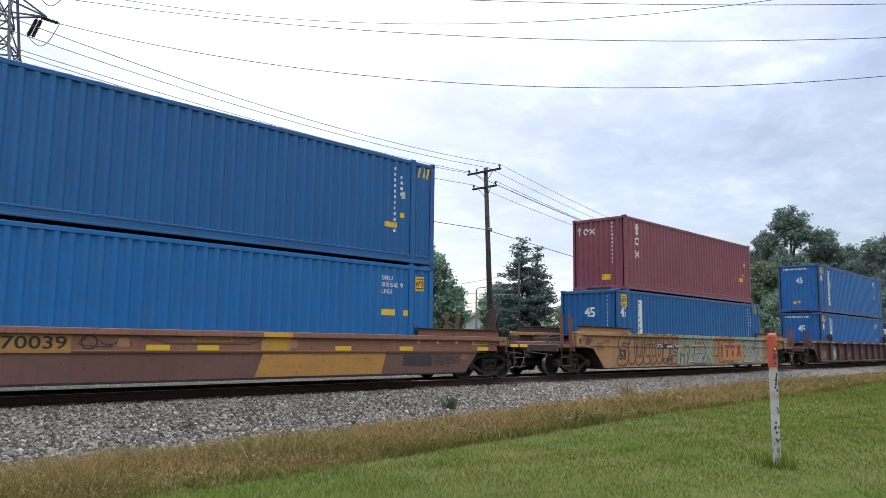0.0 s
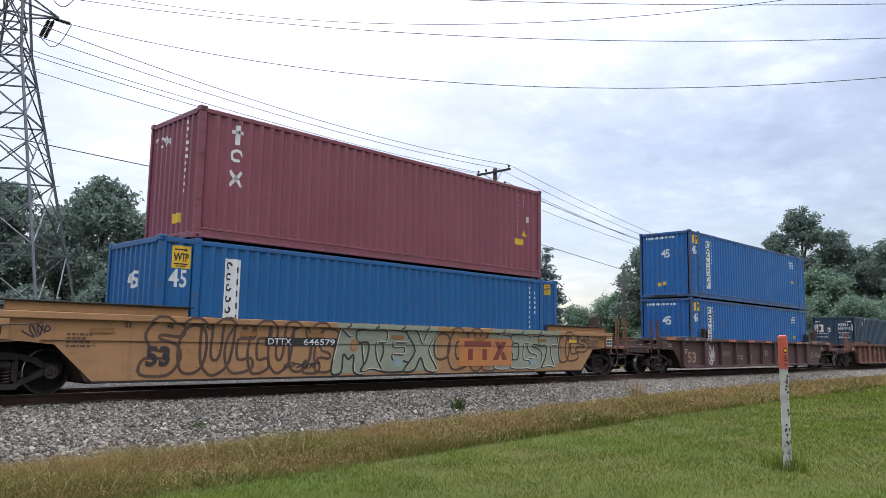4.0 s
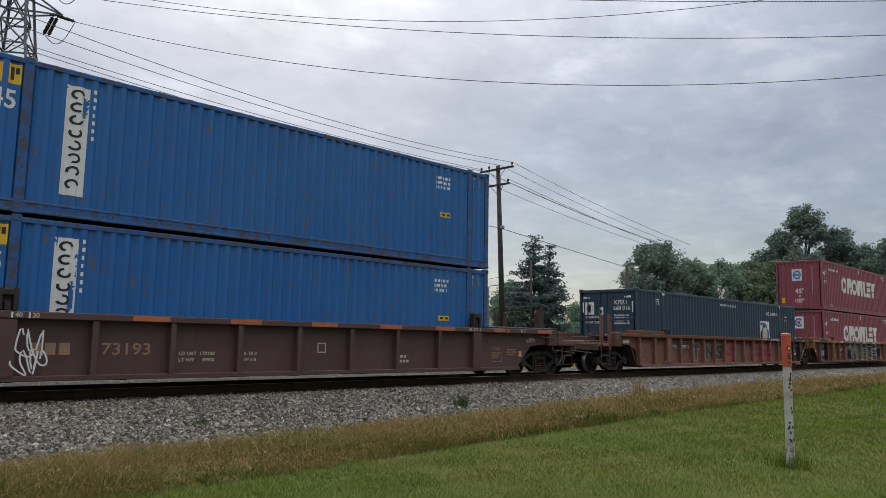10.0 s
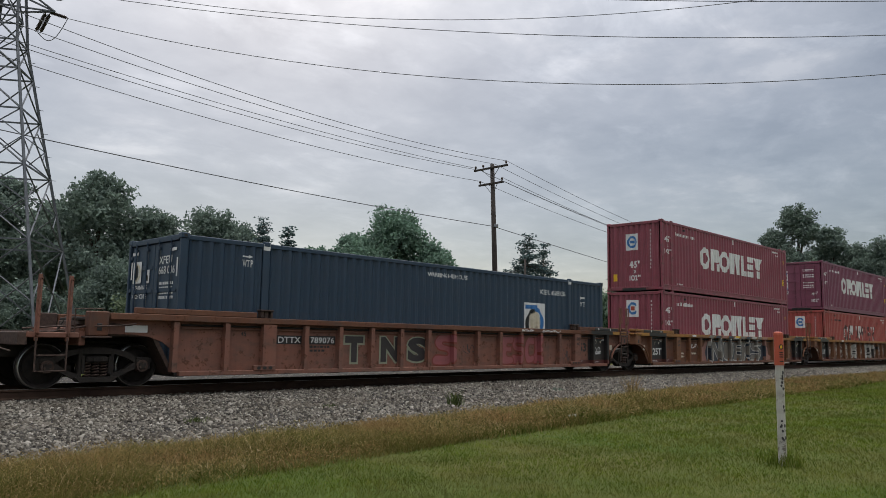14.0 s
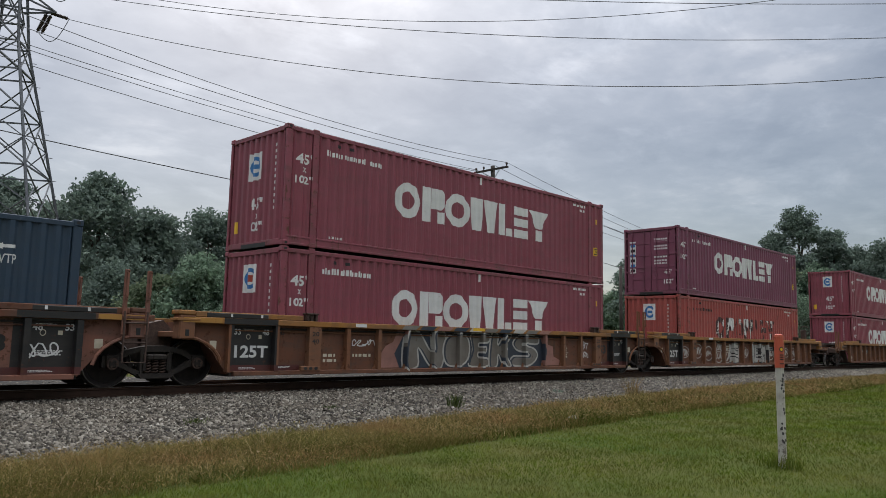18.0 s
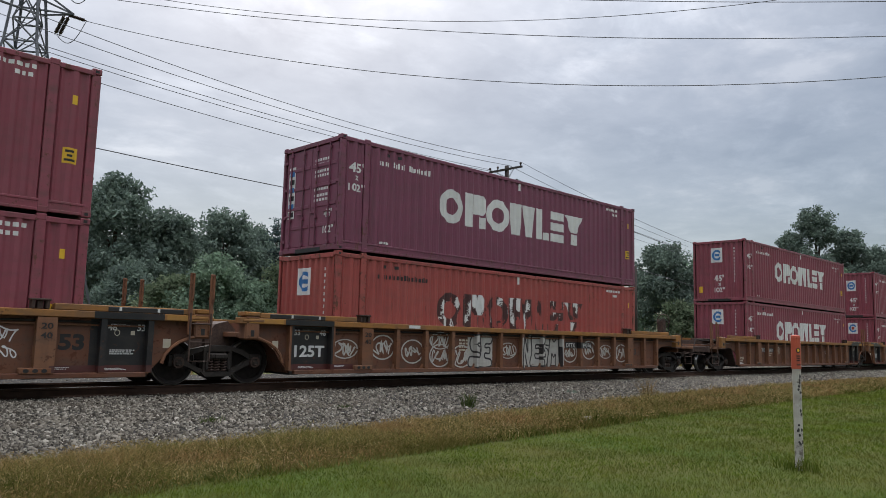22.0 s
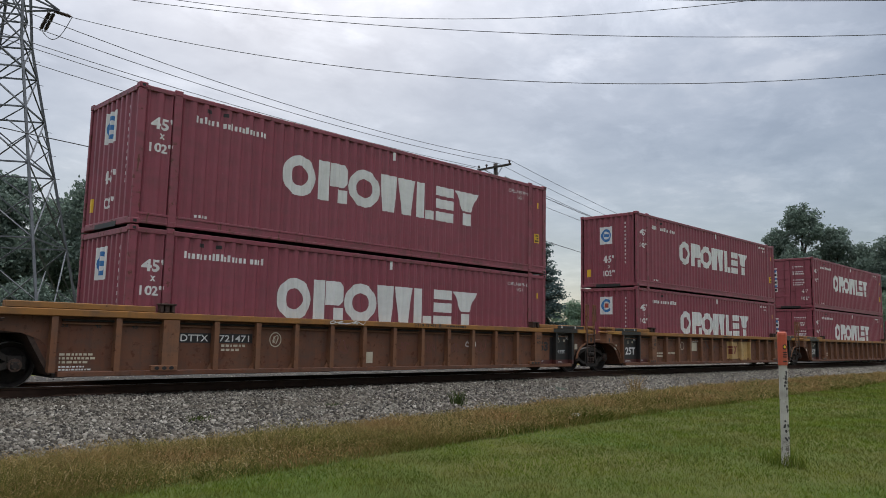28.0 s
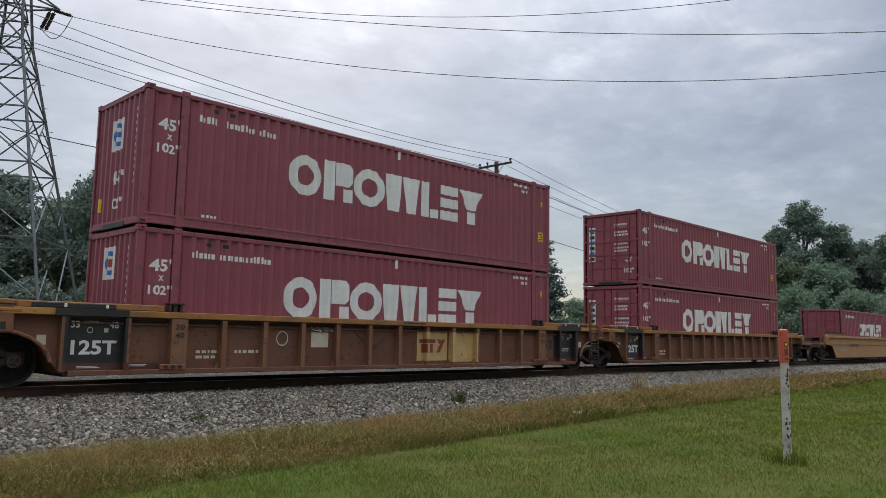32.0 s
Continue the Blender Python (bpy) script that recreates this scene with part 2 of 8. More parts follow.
SPRAY_DARK = paint("dark_spray_paint", (0.025, 0.022, 0.025), (0.04, 0.034, 0.034), wear=0.68, streak=0.2, dirt=0.3)
RAIL_STEEL = plain("rusty_rail_steel", (0.045, 0.026, 0.018), (0.075, 0.042, 0.028), 4, 0.8, 0.2, 0.3)
RAIL_TOP = plain("polished_rail_head", (0.30, 0.29, 0.28), (0.40, 0.39, 0.38), 10, 0.35, 0.9, 0.1)
TIE_WOOD = plain("creosoted_timber", (0.030, 0.023, 0.018), (0.065, 0.052, 0.042), 5, 0.9, 0.0, 0.6)
POLE_WOOD = plain("weathered_pole_timber", (0.026, 0.022, 0.019), (0.060, 0.049, 0.043), 4, 0.9, 0.0, 0.6)
INSULATOR = plain("brown_porcelain", (0.045, 0.034, 0.030), (0.075, 0.056, 0.046), 10, 0.25, 0.0, 0.05)
PLANK = plain("dull_grating_steel", (0.085, 0.09, 0.088), (0.14, 0.148, 0.142), 7, 0.6, 0.3, 0.3)
WIRE = plain("dull_conductor", (0.083, 0.086, 0.093), (0.143, 0.146, 0.155), 3, 0.6, 0.2, 0.1)
BARK = plain("dark_bark", (0.045, 0.035, 0.027), (0.10, 0.082, 0.066), 9, 0.95, 0.0, 0.8)
BALLAST = pieces("granite_ballast", [(0.0, (0.019, 0.016, 0.013)), (0.3, (0.077, 0.069, 0.056)), (0.62, (0.146, 0.131, 0.109)), (0.9, (0.228, 0.209, 0.175)), (1.0, (0.362, 0.338, 0.291))], 0.85, ((0.7, (0.117, 0.086, 0.057), 0.22),))
# near-black bed: shade in the gaps between the stones is put into its colour
BALLAST_BED = plain("shade_black_ballast", (0.007, 0.006, 0.005), (0.030, 0.026, 0.023), 16, 0.95, 0.0, 1.0, 45)
LAWN = pieces("mown_grass", [(0.0, (0.042, 0.079, 0.009)), (0.4, (0.087, 0.135, 0.013)), (0.75, (0.144, 0.177, 0.027)), (1.0, (0.247, 0.224, 0.090))], 0.8, ((0.45, (0.142, 0.186, 0.017), 0.5), (0.85, (0.166, 0.131, 0.053), 0.5), (1.5, (0.038, 0.068, 0.011), 0.45), (6.0, (0.038, 0.063, 0.011), 0.35)), translucent=0.3)
MEADOW = pieces("tall_dry_grass", [(0.0, (0.052, 0.058, 0.014)), (0.3, (0.125, 0.116, 0.036)), (0.6, (0.230, 0.177, 0.066)), (0.85, (0.360, 0.254, 0.118)), (1.0, (0.56, 0.43, 0.27))], 0.85, ((0.7, (0.320, 0.166, 0.086), 0.55), (0.5, (0.140, 0.145, 0.040), 0.4), (3.5, (0.080, 0.068, 0.029), 0.35)), translucent=0.3)
MEADOW_GREEN = pieces("green_rough_grass", [(0.0, (0.024, 0.035, 0.006)), (0.4, (0.065, 0.078, 0.014)), (0.75, (0.119, 0.122, 0.026)), (1.0, (0.251, 0.190, 0.080))], 0.85, ((1.1, (0.042, 0.060, 0.011), 0.5), (0.7, (0.177, 0.128, 0.048), 0.4)), translucent=0.3)
# leaf colours are lifted and blued: haze before the trees is put into them
LEAF_DARK = pieces("dark_leaves", [(0.0, (0.100, 0.137, 0.110)), (0.6, (0.160, 0.211, 0.167)), (1.0, (0.212, 0.266, 0.215))], 0.6, ((0.9, (0.107, 0.132, 0.133), 0.5),), translucent=0.3)
LEAF_MID = pieces("green_leaves", [(0.0, (0.108, 0.162, 0.108)), (0.6, (0.174, 0.250, 0.168)), (1.0, (0.227, 0.296, 0.215))], 0.6, ((0.9, (0.115, 0.155, 0.126), 0.5),), translucent=0.3)
LEAF_TREE = pieces("hazed_green_leaves", [(0.0, (0.103, 0.168, 0.119)), (0.6, (0.165, 0.259, 0.184)), (1.0, (0.219, 0.312, 0.238))], 0.6, ((0.9, (0.108, 0.155, 0.138), 0.5),), translucent=0.3)
LEAF_LIGHT = pieces("light_green_leaves", [(0.0, (0.083, 0.117, 0.068)), (0.6, (0.138, 0.180, 0.108)), (1.0, (0.184, 0.211, 0.139))], 0.6, ((0.9, (0.091, 0.112, 0.077), 0.5),), translucent=0.3)
WEED = pieces("dark_weed_leaves", [(0.0, (0.030, 0.046, 0.014)), (0.6, (0.060, 0.085, 0.026)), (1.0, (0.110, 0.130, 0.050))], 0.7, translucent=0.3)
NEEDLES = pieces("dark_needles", [(0.0, (0.064, 0.096, 0.098)), (0.6, (0.103, 0.144, 0.143)), (1.0, (0.132, 0.172, 0.155))], 0.7, translucent=0.28)


def soil_material():
    m, n = material("grassy_ground")
    co = n.add("ShaderNodeTexCoord").outputs["Object"]
    a = n.noise(co, 0.3, 5, 0.6)
    b = n.noise(co, 9.0, 6, 0.7)
    c = n.mix(n.ramp(a, [(0.4, 0.0), (0.62, 1.0)]), (0.055, 0.082, 0.014), (0.095, 0.092, 0.028))
    c = n.mix(n.math("MULTIPLY", n.ramp(b, [(0.45, 0.0), (0.7, 1.0)]), 0.6), c, (0.052, 0.062, 0.018))
    finish(n, c, 0.95, 0.0, b, 0.8, 0.04, 0.1)
    return m


SOIL = soil_material()


# ---- mesh helpers ----
class Shape:
    """Collects vertices and faces of one mesh."""

    def __init__(self):
        self.v, self.f = [], []

    def add(self, verts, faces):
        k = len(self.v)
        self.v.extend(verts)
        self.f.extend([tuple(i + k for i in f) for f in faces])
        return self

    def box(self, x0, x1, y0, y1, z0, z1, c=0.0):
        """A box; c chamfers its edges."""
        if c <= 0:
            v = [(x, y, z) for x in (x0, x1) for y in (y0, y1) for z in (z0, z1)]
            return self.add(v, [(0, 1, 3, 2), (4, 6, 7, 5), (0, 4, 5, 1), (2, 3, 7, 6), (0, 2, 6, 4), (1, 5, 7, 3)])
        X, Y, Z = (x0, x1), (y0, y1), (z0, z1)
        s = (c, -c)
        v, at = [], {}
        for i in (0, 1):
            for j in (0, 1):
                for k in (0, 1):
                    for a, p in enumerate(((X[i], Y[j] + s[j], Z[k] + s[k]), (X[i] + s[i], Y[j], Z[k] + s[k]), (X[i] + s[i], Y[j] + s[j], Z[k]))):
                        at[i, j, k, a] = len(v)
                        v.append(p)
        f = []
        for a in range(3):
            b, d = (a + 1) % 3, (a + 2) % 3
            for e in (0, 1):
                q = []
                for m, o in ((0, 0), (1, 0), (1, 1), (0, 1)):
                    i = [0, 0, 0]
                    i[a], i[b], i[d] = e, m, o
                    q.append(at[(*i, a)])
                f.append(tuple(q if e else q[::-1]))
            for m in (0, 1):
                for o in (0, 1):
                    i0, i1 = [0, 0, 0], [0, 0, 0]
                    i0[a], i1[a] = 0, 1
                    i0[b] = i1[b] = m
                    i0[d] = i1[d] = o
                    q = (at[(*i0, b)], at[(*i1, b)], at[(*i1, d)], at[(*i0, d)])
                    f.append(q if m == o else q[::-1])
        for i in (0, 1):
            for j in (0, 1):
                for k in (0, 1):
                    q = tuple(at[i, j, k, a] for a in range(3))
                    f.append(q if (i + j + k) % 2 else q[::-1])
        return self.add(v, f)

    def prism(self, outline, y0, y1):
        """An outline in x and z, drawn out from y0 to y1."""
        n = len(outline)
        v = [(x, y0, z) for x, z in outline] + [(x, y1, z) for x, z in outline]
        f = [tuple(range(n)), tuple(range(2 * n - 1, n - 1, -1))]
        f += [(i, i + n, (i + 1) % n + n, (i + 1) % n) for i in range(n)]
        return self.add(v, f)

    def tube(self, points, r, n=8, closed=True, taper=None):
        """A round bar along points; taper gives a radius for each."""
        pts = [Vector(p) for p in points]
        v, f = [], []
        side = None
        for i, p in enumerate(pts):
            d = (pts[min(i + 1, len(pts) - 1)] - pts[max(i - 1, 0)]).normalized()
            if side is None:
                side = d.orthogonal().normalized()
            side = (side - d * side.dot(d)).normalized()
            up = d.cross(side)
            rr = taper[i] if taper else r
            for k in range(n):
                a = 2 * math.pi * k / n
                v.append(tuple(p + (side * math.cos(a) + up * math.sin(a)) * rr))
        for i in range(len(pts) - 1):
            for k in range(n):
                f.append((i * n + k, i * n + (k + 1) % n, (i + 1) * n + (k + 1) % n, (i + 1) * n + k))
        if closed:
            f += [tuple(range(n - 1, -1, -1)), tuple(range((len(pts) - 1) * n, len(pts) * n))]
        return self.add(v, f)

    def lathe(self, profile, n=24, centre=(0, 0, 0), caps=True):
        """Radius and y pairs turned about the y axis."""
        v, f = [], []
        for r, y in profile:
            for k in range(n):
                a = 2 * math.pi * k / n
                v.append((centre[0] + r * math.cos(a), centre[1] + y, centre[2] + r * math.sin(a)))
        for i in range(len(profile) - 1):
            for k in range(n):
                f.append((i * n + k, (i + 1) * n + k, (i + 1) * n + (k + 1) % n, i * n + (k + 1) % n))
        if caps:
            f += [tuple(range(n)), tuple(range(len(profile) * n - 1, (len(profile) - 1) * n - 1, -1))]
        return self.add(v, f)

    def mesh(self, name, mat, smooth=False):
        me = bpy.data.meshes.new(name)
        me.from_pydata(self.v, [], self.f)
        if mat:
            me.materials.append(mat)
        if smooth:
            me.polygons.foreach_set("use_smooth", [True] * len(me.polygons))
        bm = bmesh.new()
        bm.from_mesh(me)
        bmesh.ops.recalc_face_normals(bm, faces=bm.faces)
        bm.to_mesh(me)
        bm.free()
        return me


def part(name, shape, mat, parent=None, label="", smooth=False):
    """Links a Shape or a ready mesh as one mesh object under a thing or a part."""
    me = shape.mesh(name, mat, smooth) if isinstance(shape, Shape) else shape
    ob = new(name, me)
    if parent:
        ob.parent = parent
    if label:
        tagged(ob, label)
    return ob


def thing(name, label, category, m=None, group="", kind=""):
    ob = new(name)
    if m is not None:
        ob.matrix_basis = m
    return tagged(ob, label, category, group, kind)


def sheet(name, verts, faces, mat):
    """A large mesh straight from arrays."""
    me = bpy.data.meshes.new(name)
    faces = np.asarray(faces, dtype=np.int32)
    k, c = faces.shape
    me.vertices.add(len(verts))
    me.vertices.foreach_set("co", np.asarray(verts, dtype=np.float32).ravel())
    me.loops.add(k * c)
    me.loops.foreach_set("vertex_index", faces.ravel())
    me.polygons.add(k)
    me.polygons.foreach_set("loop_start", np.arange(0, k * c, c, dtype=np.int32))
    me.materials.append(mat)
    me.update(calc_edges=True)
    me.validate()
    return me


# ---- lettering and flat marks that follow the surface they lie on ----
TEXT_CACHE = {}


def letters(text, bold=0.02, slant=0.0):
    """Triangles of a text one unit high, from x = 0."""
    key = (text, bold, slant)
    if key not in TEXT_CACHE:
        cu = bpy.data.curves.new("letters", "FONT")
        cu.body, cu.offset, cu.resolution_u, cu.shear = text, bold, 3, slant
        ob = new("letters", cu)
        me = ob.to_mesh()
        me.calc_loop_triangles()
        co = np.array([v.co[:2] for v in me.vertices])
        tri = [tuple(t.vertices) for t in me.loop_triangles]
        ob.to_mesh_clear()
        bpy.data.objects.remove(ob)
        bpy.data.curves.remove(cu)
        lo, hi = co.min(0), co.max(0)
        co = (co - lo) / max(hi[1] - lo[1], 1e-6)
        TEXT_CACHE[key] = [[tuple(co[i]) for i in t] for t in tri]
    return TEXT_CACHE[key]


def placed(polys, u, z, h, w=None, vertical=False):
    """Polygons scaled to height h (and total width w), with their lower left corner at u, z."""
    top = max(p[0] for q in polys for p in q)
    sx = w / top if w else h
    if vertical:
        return [[(u - b * h, z + a * sx) for a, b in q] for q in polys]
    return [[(u + a * sx, z + b * h) for a, b in q] for q in polys]


def islands(polys):
    """Groups polygons that share corners, so that each sign becomes a piece of its own."""
    groups = []
    for q in polys:
        keys = {(round(a, 4), round(b, 4)) for a, b in q}
        hit = [g for g in groups if g[0] & keys]
        for g in hit:
            groups.remove(g)
        groups.append((set().union(keys, *[g[0] for g in hit]), [q] + [p for g in hit for p in g[1]]))
    return [g[1] for g in groups]


def rect(u0, u1, z0, z1):
    return [[(u0, z0), (u1, z0), (u1, z1), (u0, z1)]]


def ring(u, z, ru, rz, inner, a0=0, a1=360, n=20):
    """A flat ring or arc as quads."""
    out = []
    for k in range(n):
        a, b = radians(a0 + (a1 - a0) * k / n), radians(a0 + (a1 - a0) * (k + 1) / n)
        out.append([(u + ru * math.cos(a), z + rz * math.sin(a)), (u + ru * math.cos(b), z + rz * math.sin(b)),
                    (u + ru * inner * math.cos(b), z + rz * inner * math.sin(b)), (u + ru * inner * math.cos(a), z + rz * inner * math.sin(a))])
    return out


def stroke(points, w):
    """A brush stroke of width w through points, as quads."""
    out = []
    p = [Vector((a, b)) for a, b in points]
    left, right = [], []
    for i, q in enumerate(p):
        d = (p[min(i + 1, len(p) - 1)] - p[max(i - 1, 0)])
        d = d.normalized() if d.length > 1e-9 else Vector((1, 0))
        nrm = Vector((-d.y, d.x)) * w / 2
        left.append(q + nrm), right.append(q - nrm)
    for i in range(len(p) - 1):
        out.append([tuple(left[i]), tuple(left[i + 1]), tuple(right[i + 1]), tuple(right[i])])
    return out


def clip(poly, lim, keep_above):
    out = []
    for i, a in enumerate(poly):
        b = poly[(i + 1) % len(poly)]
        ia = a[0] >= lim if keep_above else a[0] <= lim
        ib = b[0] >= lim if keep_above else b[0] <= lim
        if ia:
            out.append(a)
        if ia != ib:
            t = (lim - a[0]) / (b[0] - a[0])
            out.append((lim, a[1] + t * (b[1] - a[1])))
    return out


def decal(name, polys, mat, parent, to3d, breaks=(), depth=None, lift=0.004, label="", stepped=0.0):
    """Flat marks laid onto a surface; breaks and depth give its folds along u; stepped lays each piece a hair over the last."""
    sh, seen = Shape(), {}
    br = np.asarray(breaks, dtype=float)
    dp = np.asarray(depth, dtype=float) if depth is not None else None
    for at, q in enumerate(polys):
        lo, hi = min(p[0] for p in q), max(p[0] for p in q)
        cuts = [b for b in br if lo < b < hi] if len(br) else []
        rest = q
        for b in [*cuts, None]:
            piece = clip(rest, b, False) if b is not None else rest
            if b is not None:
                rest = clip(rest, b, True)
            if len(piece) >= 3:
                face = []
                for u, z in piece:
                    key = (round(u, 4), round(z, 4))
                    if key not in seen:
                        seen[key] = len(sh.v)
                        sh.v.append(to3d(u, z, (float(np.interp(u, br, dp)) if dp is not None else 0.0) - lift - stepped * at))
                    if seen[key] not in face:
                        face.append(seen[key])
                if len(face) >= 3:
                    sh.f.append(tuple(face))
            if len(rest) < 3:
                break
    return part(name, sh, mat, parent, label)


# ---- ground ----
TRACK_Y, RAIL_Z = 16.05, 0.28


def lawn_edge(x):
    return 6.55 + 0.055 * x - 0.09 * np.maximum(0.0, 7.5 - np.asarray(x, dtype=float))


def grass_far(x):
    return 8.1 + 0.1 * np.minimum(np.maximum(np.asarray(x, dtype=float), 0), 24)


def ground():
    xs = np.unique(np.concatenate([np.linspace(-900, -40, 12), np.linspace(-40, 90, 90), np.linspace(90, 1500, 16)]))
    ys = np.unique(np.concatenate([np.linspace(-600, -15, 8), np.linspace(-15, 30, 60), np.linspace(30, 90, 14), np.linspace(90, 1500, 12)]))
    X, Y = np.meshgrid(xs, ys, indexing="ij")
    Z = 0.03 * np.sin(X * 0.45 + 0.6 * Y) * np.cos(Y * 0.7 - 0.2 * X)
    Z = np.where((np.abs(X) > 80) | (Y > 30) | (Y < -15), 0, Z)
    t = np.clip((Y - 8.5) / 3, 0, 1) * np.clip((28 - Y) / 3, 0, 1)
    Z -= 0.22 * t
    v = np.stack([X, Y, Z], -1).reshape(-1, 3)
    nx, ny = len(xs), len(ys)
    i = (np.arange(nx - 1)[:, None] * ny + np.arange(ny - 1)[None]).ravel()
    f = np.stack([i, i + ny, i + ny + 1, i + 1], 1)
    me = sheet("ground", v, f, SOIL)
    me.polygons.foreach_set("use_smooth", [True] * len(me.polygons))
    tagged(part("ground", me, None), "wide grassy ground beside the railway track", "ground", kind="structure")


ground()


def ballast_z(y):
    return np.interp(y, [6.5, 8.0, 11.0, 13.0, 14.2, 17.9, 19.2, 24.0, 25.5], [-0.3, -0.07, -0.03, 0.05, 0.07, 0.07, 0.05, 0.0, -0.3])


def track():
    ys = np.array([6.5, 8.0, 9.5, 11.0, 12.0, 13.0, 14.2, 15.2, 16.9, 17.9, 19.2, 21, 24.0, 25.5])
    xs = np.concatenate([np.linspace(-250, -10, 20), np.linspace(-8, 80, 120), np.linspace(85, 700, 40)])
    X, Y = np.meshgrid(xs, ys, indexing="ij")
    rs = np.random.RandomState(5)
    Z = ballast_z(Y) + rs.uniform(-0.015, 0.015, X.shape)
    ny = len(ys)
    i = (np.arange(len(xs) - 1)[:, None] * ny + np.arange(ny - 1)[None]).ravel()
    f = np.stack([i, i + ny, i + ny + 1, i + 1], 1)
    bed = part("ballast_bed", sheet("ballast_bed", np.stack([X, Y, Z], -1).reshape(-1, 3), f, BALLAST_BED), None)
    tagged(bed, "crushed stone ballast bed, coloured near black for the shade between stones", "ballast", kind="structure")
    prof = [(-0.075, 0), (0.075, 0), (0.075, 0.012), (0.014, 0.035), (0.010, 0.13), (0.036, 0.142), (0.036, 0.172), (0.028, 0.18), (-0.028, 0.18), (-0.036, 0.172), (-0.036, 0.142), (-0.010, 0.13), (-0.014, 0.035), (-0.075, 0.012)]
    for side in (-1, 1):
        y = TRACK_Y + side * 0.7535
        sh = Shape()
        n = len(prof)
        sh.add([(-250, y + a, RAIL_Z - 0.18 + b) for a, b in prof] + [(700, y + a, RAIL_Z - 0.18 + b) for a, b in prof],
               [(i, (i + 1) % n, (i + 1) % n + n, i + n) for i in range(n)])
        rail = tagged(part("rail", sh, RAIL_STEEL), "rusty steel rail with a polished running top", "rail", "rails of the track", "structure")
        part("running_surface", Shape().box(-250, 700, y - 0.026, y + 0.026, RAIL_Z - 0.001, RAIL_Z + 0.003), RAIL_TOP, rail, "shiny worn rail head")
    tie_me = Shape().box(-0.115, 0.115, -1.3, 1.3, -0.18, 0, 0.012).mesh("tie", TIE_WOOD)
    plate_me = Shape().box(-0.09, 0.09, -0.17, 0.17, 0, 0.014, 0.004).mesh("tie_plate", RAIL_STEEL)
    rng = random.Random(11)
    ties = thing("track_ties", "row of dark creosoted timber railway ties", "railway ties", kind="structure")
    for k in range(190):
        t = part("tie", tie_me, None, ties)
        t.matrix_basis = pose(-12 + k * 0.53 + rng.uniform(-0.03, 0.03), TRACK_Y + rng.uniform(-0.04, 0.04), RAIL_Z - 0.194, 0, 0, rng.uniform(-1.2, 1.2))
        for side in (-1, 1):
            part("tie_plate", plate_me, None, t).matrix_basis = pose(0, side * 0.7535, 0)


track()


# ---- the train ----
def train_shift(t):
    """How far the train stands from its place at 16 s, along the track."""
    u = (t - 16.0) / 16.0
    return -72.544 * u - 1.313 * u ** 2 - 1.078 * u ** 3 - 0.061 * u ** 4


MOVERS = []   # things that roll along with their place along the train and height
WHEELS = []   # wheel sets with their place in the car and radius


def folds(x0, x1, first=0.0, pitch=0.278, deep=0.042):
    """Break points and depths of a trapezoid corrugation from x0 to x1."""
    n = max(1, round((x1 - x0) / pitch))
    p = (x1 - x0) / n
    b, d = [x0], [first]
    for k in range(n):
        a = x0 + k * p
        b += [a + 0.15 * p, a + 0.36 * p, a + 0.64 * p, a + 0.85 * p]
        d += [0.0, deep, deep, 0.0]
    return b + [x1], d + [first]


def folded(breaks, depth, z0, z1, to3d):
    sh = Shape()
    v = []
    for b, d in zip(breaks, depth):
        v += [to3d(b, z0, d), to3d(b, z1, d)]
    return sh.add(v, [(2 * i, 2 * i + 2, 2 * i + 3, 2 * i + 1) for i in range(len(breaks) - 1)])


FT45, FT40, FT53 = 13.716, 12.192, 16.154


SIGN_REMAINS = paint("dark_sign_remains", (0.050, 0.018, 0.018), (0.09, 0.03, 0.028), wear=0.6, streak=0.3, dirt=0.3)


def by_piece(mark, name, polys, mat, where, label, lift):
    """Paints each separate figure as a part of its own; a crowd of scraps stays one part."""
    groups = islands(polys)
    if not groups:
        return None
    if len(groups) > 14:
        return tagged(mark(name, polys, mat, where, label, lift, True), kind="stuff")
    return [mark(name, q, mat, where, label, lift, True) for q in groups][-1]


